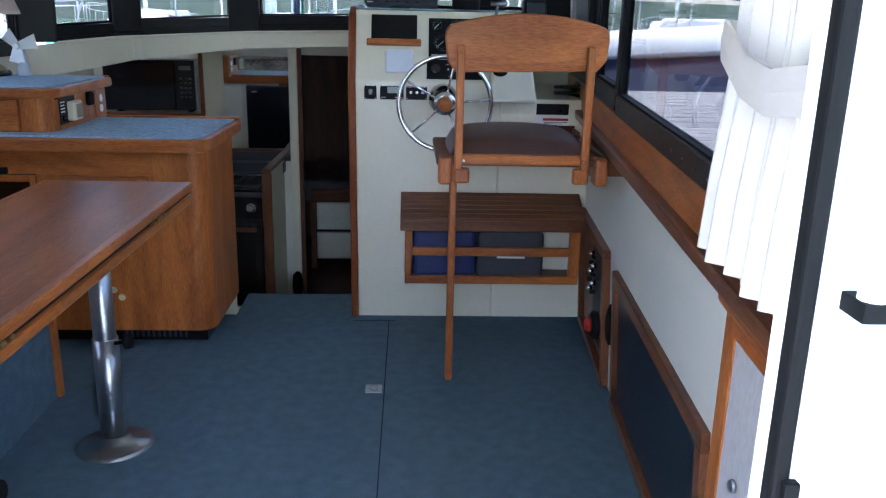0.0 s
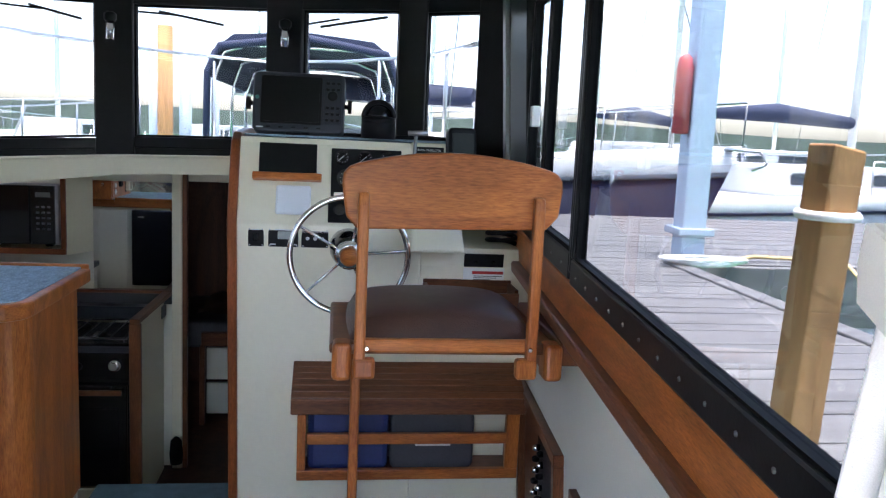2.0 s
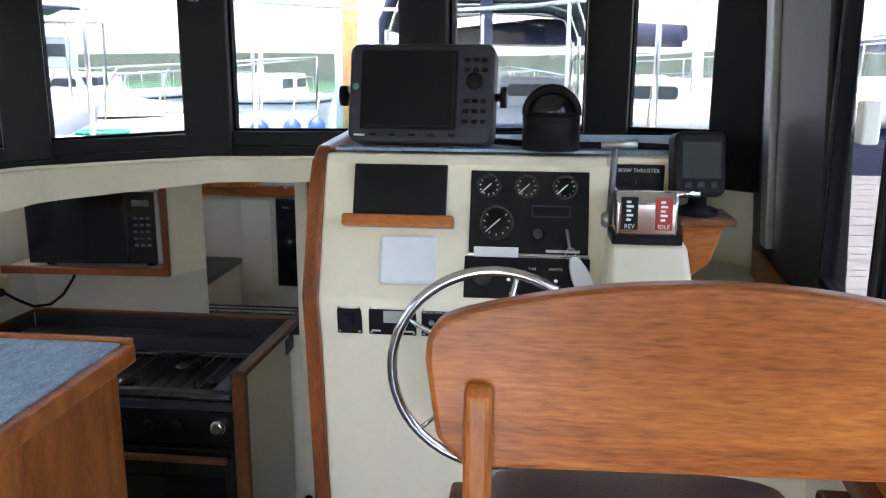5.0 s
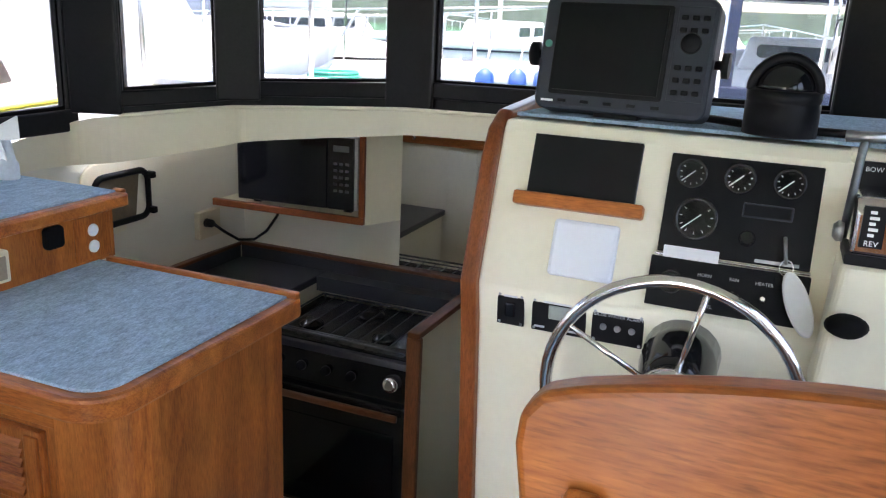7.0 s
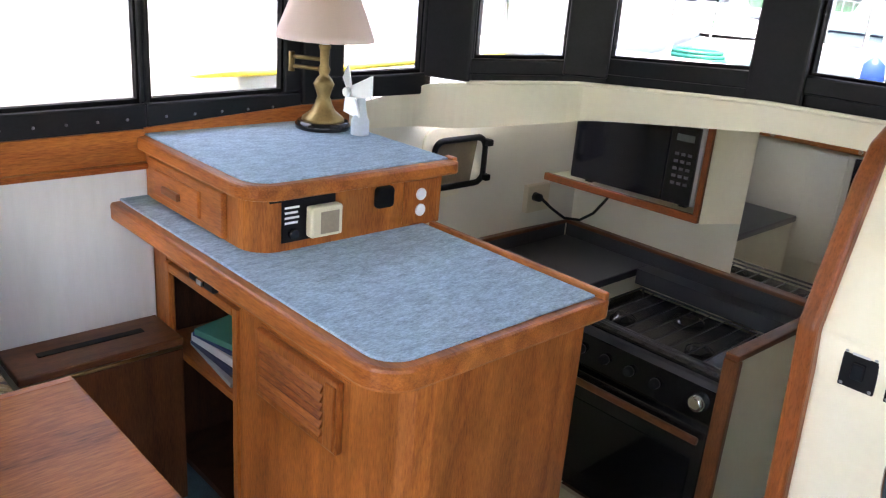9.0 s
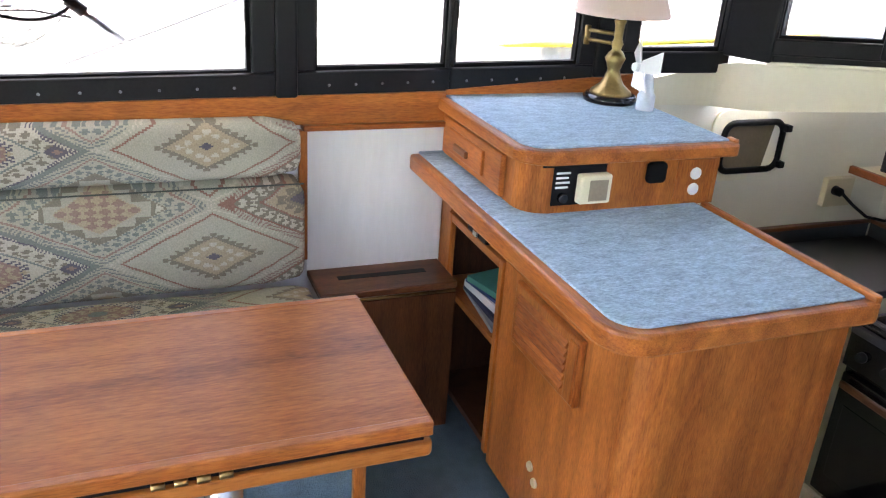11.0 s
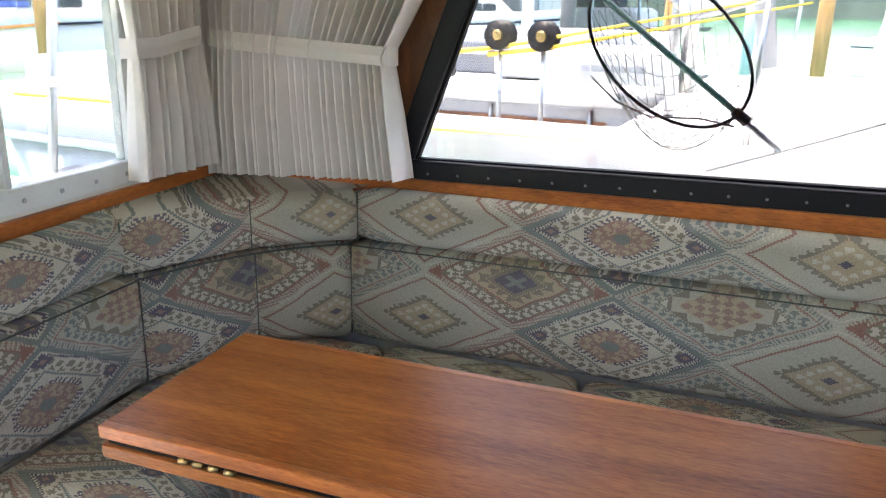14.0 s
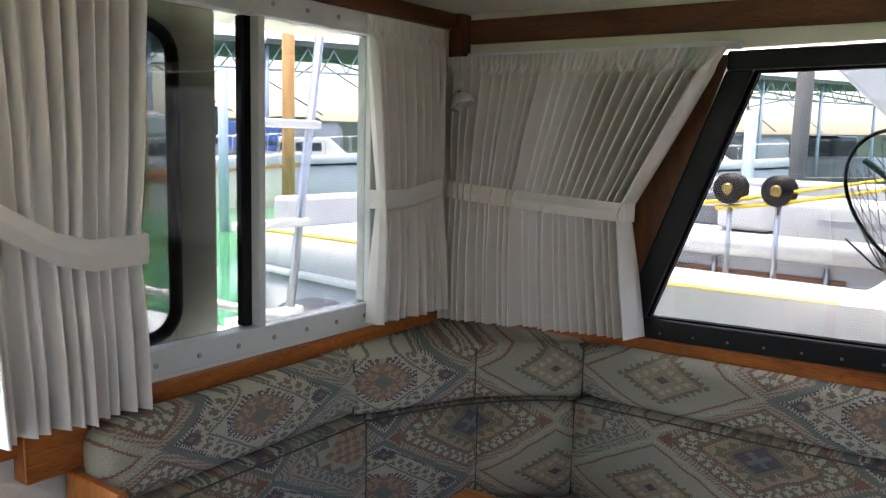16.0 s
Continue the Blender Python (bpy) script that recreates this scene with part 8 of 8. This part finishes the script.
for k in range(-9, 10):
    for s in (-1, 1):
        pts_ = []
        for j in range(-12, 13):
            u, v = j / 12 * 1.0, k / 9 * 1.5 + s * j / 12 * 0.9
            if u * u + v * v < 1:
                p = NC + ax * NA * u + ay * NB * v
                sag = 0.24 * (1 - u * u - v * v)
                pts_.append(p + Vector((-0.05 * (1 - u * u - v * v), 0, -sag)))
        if len(pts_) > 2:
            tube(pts_, 0.0011, 4, net)
part("cord", tube([(-2.55, 1.957, 1.317), (-2.55, 2.038, 1.246), (-2.55, 2.14, 1.207), (-2.5, 2.287, 1.217), (-2.46, 2.381, 1.206)], 0.003, 6), BLACK, ln, "black cord tied to the yoke")
part("netting", net, mat("grey_net", (0.12, 0.13, 0.12), 0.8), ln, "knotted netting")

# astern: covered slips with boats, pilings
ob_, put = hull(8, 3.0, 1.25, mat("cream_hull", (0.6, 0.55, 0.4), 0.4), (-14.2, -18.0, WZ), 65, name="orange_boat", label="boat with orange trim moored astern by the covered slips", stripe=ORANGE, cabin=[(-2.6, 1.6, 2.2, 0.8, 1.2, 0.8)])
put("trim_band", bx(-1.48, 1.48, -3.6, 1.2, 0.78, 1.14, 0.05), ORANGE, "orange band")
put("trim_flame", bx(-1.5, 1.5, -3.0, 0.6, 0.88, 1.0, 0.02), RED, "red flame stripe")
put("awning", rbox(-1.1, 1.1, -3.2, 0.4, 2.0, 2.7, 0.2), mat("clear_awning", (0.6, 0.6, 0.6), 0.3), "pale clear awning")
for k, (x_, y_, tn) in enumerate(((-21.5, -19.0, 40), (-28, -15, 80), (-34, -9, 30), (-9, -19.5, 100))):
    b_, put = hull(7.5, 2.8, 1.35, BOAT_WHITE, (x_, y_, WZ), tn, name="moored_motorboat", label="white motorboat moored astern with a navy canopy", stripe=NAVY, cabin=[(-1.8, 1.8, 2.0, 0.8, 1.3, 0.9)])
    put("canopy", prism([(xx, -2.6, zz_) for xx, zz_ in ((-1.0, 1.6), (-0.75, 2.6), (0.75, 2.6), (1.0, 1.6))], (0, 1.8, 0), 0.05), mat("blue_canvas", (0.03, 0.07, 0.22), 0.9), "blue canvas cover")
cs_ = thing("covered_slips", (-15, -24, WZ), "long covered boat slips with an iron roof on steel trusses", "boat shed")
RAMP = Matrix.Translation((-15, -24, 0)) @ Matrix.Rotation(radians(-30), 4, "Z")


def shed(bm):
    bmesh.ops.transform(bm, matrix=RAMP, verts=bm.verts)
    return bm


part("roof", shed(hexa([(-45, -14, 5.6), (30, -14, 5.6), (30, 0, 4.9), (-45, 0, 4.9)], [(-45, -14, 5.75), (30, -14, 5.75), (30, 0, 5.1), (-45, 0, 5.1)])), RUST, cs_, "dark iron roof")
for k in range(18):
    xx = -44 + 4.1 * k
    part("column", shed(tube([(xx, -0.3, WZ), (xx, -0.3, 4.9)], 0.09, 8)), GALV, cs_)
    part("back_column", shed(tube([(xx, -13.5, WZ), (xx, -13.5, 5.6)], 0.09, 8)), GALV, cs_)
    tr_ = bmesh.new()
    for j in range(4):
        tube([(xx + j * 1.02, -0.3, 4.0), (xx + j * 1.02 + 0.51, -0.3, 4.85)], 0.035, 5, tr_)
        tube([(xx + j * 1.02 + 0.51, -0.3, 4.85), (xx + j * 1.02 + 1.02, -0.3, 4.0)], 0.035, 5, tr_)
    tube([(xx, -0.3, 4.0), (xx + 4.1, -0.3, 4.0)], 0.045, 5, tr_)
    tube([(xx, -0.3, 4.0), (xx, -7, 5.2), (xx, -13.5, 4.4)], 0.045, 5, tr_)
    tube([(xx, -7, 2.6), (xx + 4.1, -7, 4.9)], 0.035, 5, tr_)
    part("truss", shed(tr_), GALV, cs_)
    if k % 3 != 1:
        part("stored_boat", shed(rbox(xx + 0.7, xx + 3.3, -9, -1.2, WZ, 1.2 + 0.5 * (k % 3), 0.5)), (BOAT_WHITE, CANVAS, BOAT_WHITE)[k % 3], cs_, "boat under cover")
        part("stored_cabin", shed(rbox(xx + 1.0, xx + 3.0, -7, -3.5, 1.0, 2.4 + 0.3 * (k % 2), 0.25)), (DARKWIN, BOAT_WHITE, GALV)[k % 3], cs_, "cabin under cover")
part("walkway", shed(bx(-45, 30, -0.1, 1.2, -0.1, 0.15)), DOCK, cs_)
for k in range(24):
    a = radians(160 + 6.5 * k)
    rr = 13 + (k * 7 % 11)
    pil = thing("dock_piling", (rr * math.sin(a), rr * math.cos(a), WZ), "weathered timber piling standing in the water", "piling", "harbour pilings")
    part("pile", tube([(rr * math.sin(a), rr * math.cos(a), WZ - 0.5), (rr * math.sin(a), rr * math.cos(a), 2.2 + 0.4 * (k % 4))], 0.11, 8), FIR if k % 2 else GALV, pil)
# far rows that close the harbour
rng = random.Random(4)
for k in range(22):
    a = radians(-75 + k * 11.5)
    rr = 34 + rng.uniform(-4, 8)
    b_, put = hull(9 + rng.uniform(-1, 2), 3.2, 1.1, BOAT_WHITE if rng.random() < 0.8 else NAVY, (rr * math.sin(a), rr * math.cos(a), WZ), rng.uniform(0, 360), name="distant_yacht", label="distant white yacht with a bare mast in the marina", stripe=NAVY, cabin=[(-2.5, 2.0, 2.0, 0.8, 1.1, 0.6)])
    put("mast", tube([(0, 0.3, 1.1), (0, 0.3, 11 + rng.uniform(-2, 3))], 0.08, 6), ALU_WHITE)
hill = bmesh.new()
hv = []
for k in range(73):
    a = 2 * math.pi * k / 72
    r_ = 150
    h_ = 4 + 2 * noise.noise(Vector((math.cos(a) * 2, math.sin(a) * 2, 3)))
    hv.append((hill.verts.new((r_ * math.cos(a), r_ * math.sin(a), WZ)), hill.verts.new((r_ * math.cos(a), r_ * math.sin(a), h_)), hill.verts.new((1.3 * r_ * math.cos(a), 1.3 * r_ * math.sin(a), WZ))))
for p, q in zip(hv, hv[1:]):
    hill.faces.new((p[0], q[0], q[1], p[1]))
    hill.faces.new((p[1], q[1], q[2], p[2]))
struct("backdrop", hill, mat("far_trees", (0.12, 0.13, 0.11), 0.9, var=0.5, scale=0.2), "low wooded far shore", "shore")

# own boat outside: fore rails, cockpit rail
fr2 = thing("bow_rail", (-0.9, 7, 1.23), "stainless bow rail round the foredeck", "rail")
for nm, pts_ in (("top_rail", [(-2.2, 4.9, 1.80), (-2.1, 6.2, 1.85), (-1.6, 7.6, 1.90), (-0.93, 8.3, 1.92), (-0.26, 7.6, 1.90), (0.25, 6.2, 1.85), (0.35, 4.9, 1.80)]),):
    part(nm, tube(pts_, 0.013, 8), STEEL, fr2)
for x, y_ in ((-2.15, 5.6), (-1.85, 6.9), (-1.3, 7.95), (-0.56, 7.95), (-0.01, 6.9), (0.30, 5.6)):
    part("stanchion", tube([(x, y_, 1.225 - 0.084 * (y_ - 5.2)), (x, y_, 1.87)], 0.012, 8), STEEL, fr2)
ck = thing("cockpit_rail", (-1.6, -0.6, 0), "white tubular rail round the cockpit", "rail")
part("rail", tube([(-2.3, 0.6, 0.85), (-2.3, -1.4, 0.85), (-0.9, -1.5, 0.85), (0.3, -1.4, 0.85)], 0.02, 8), ALU_WHITE, ck)
part("stay", tube([(-2.80, -0.5, 0.3), (-2.84, -0.5, 0.776), (-3.07, -0.5, 2.3)], 0.022, 8), STEEL, ck)
part("crossbar", bx(-3.02, -2.55, -0.53, -0.47, 1.60, 1.64, 0.008), ALU_WHITE, ck)
part("crossbar", bx(-2.94, -2.50, -0.53, -0.47, 1.13, 1.17, 0.008), ALU_WHITE, ck)
part("crossbar", bx(-2.9, -2.45, -0.53, -0.47, 0.70, 0.74, 0.008), ALU_WHITE, ck)
part("wire", tube([(-2.6, -0.5, 1.9), (-3.0, -0.55, 2.3)], 0.006, 6), WHITE, ck)
part("outboard_cowl", rbox(-3.45, -3.1, -0.95, -0.65, 0.42, 0.66, 0.08), GREY_PLASTIC, ck, "grey outboard cowl")
part("coaming", bx(-2.4, 0.4, -1.66, -1.55, -0.1, 0.55, 0.02), WHITE_GEL, ck)

ml = thing("mooring_line", (-2.9, 2.6, 1.1), "grey mooring line stretched over the side deck", "rope")
part("line", tube([(-2.92, 2.30, 0.99), (-2.9, 2.6, 1.105), (-2.9, 2.93, 1.235)], 0.006, 6), mat("grey_rope", (0.25, 0.26, 0.28), 0.9), ml)
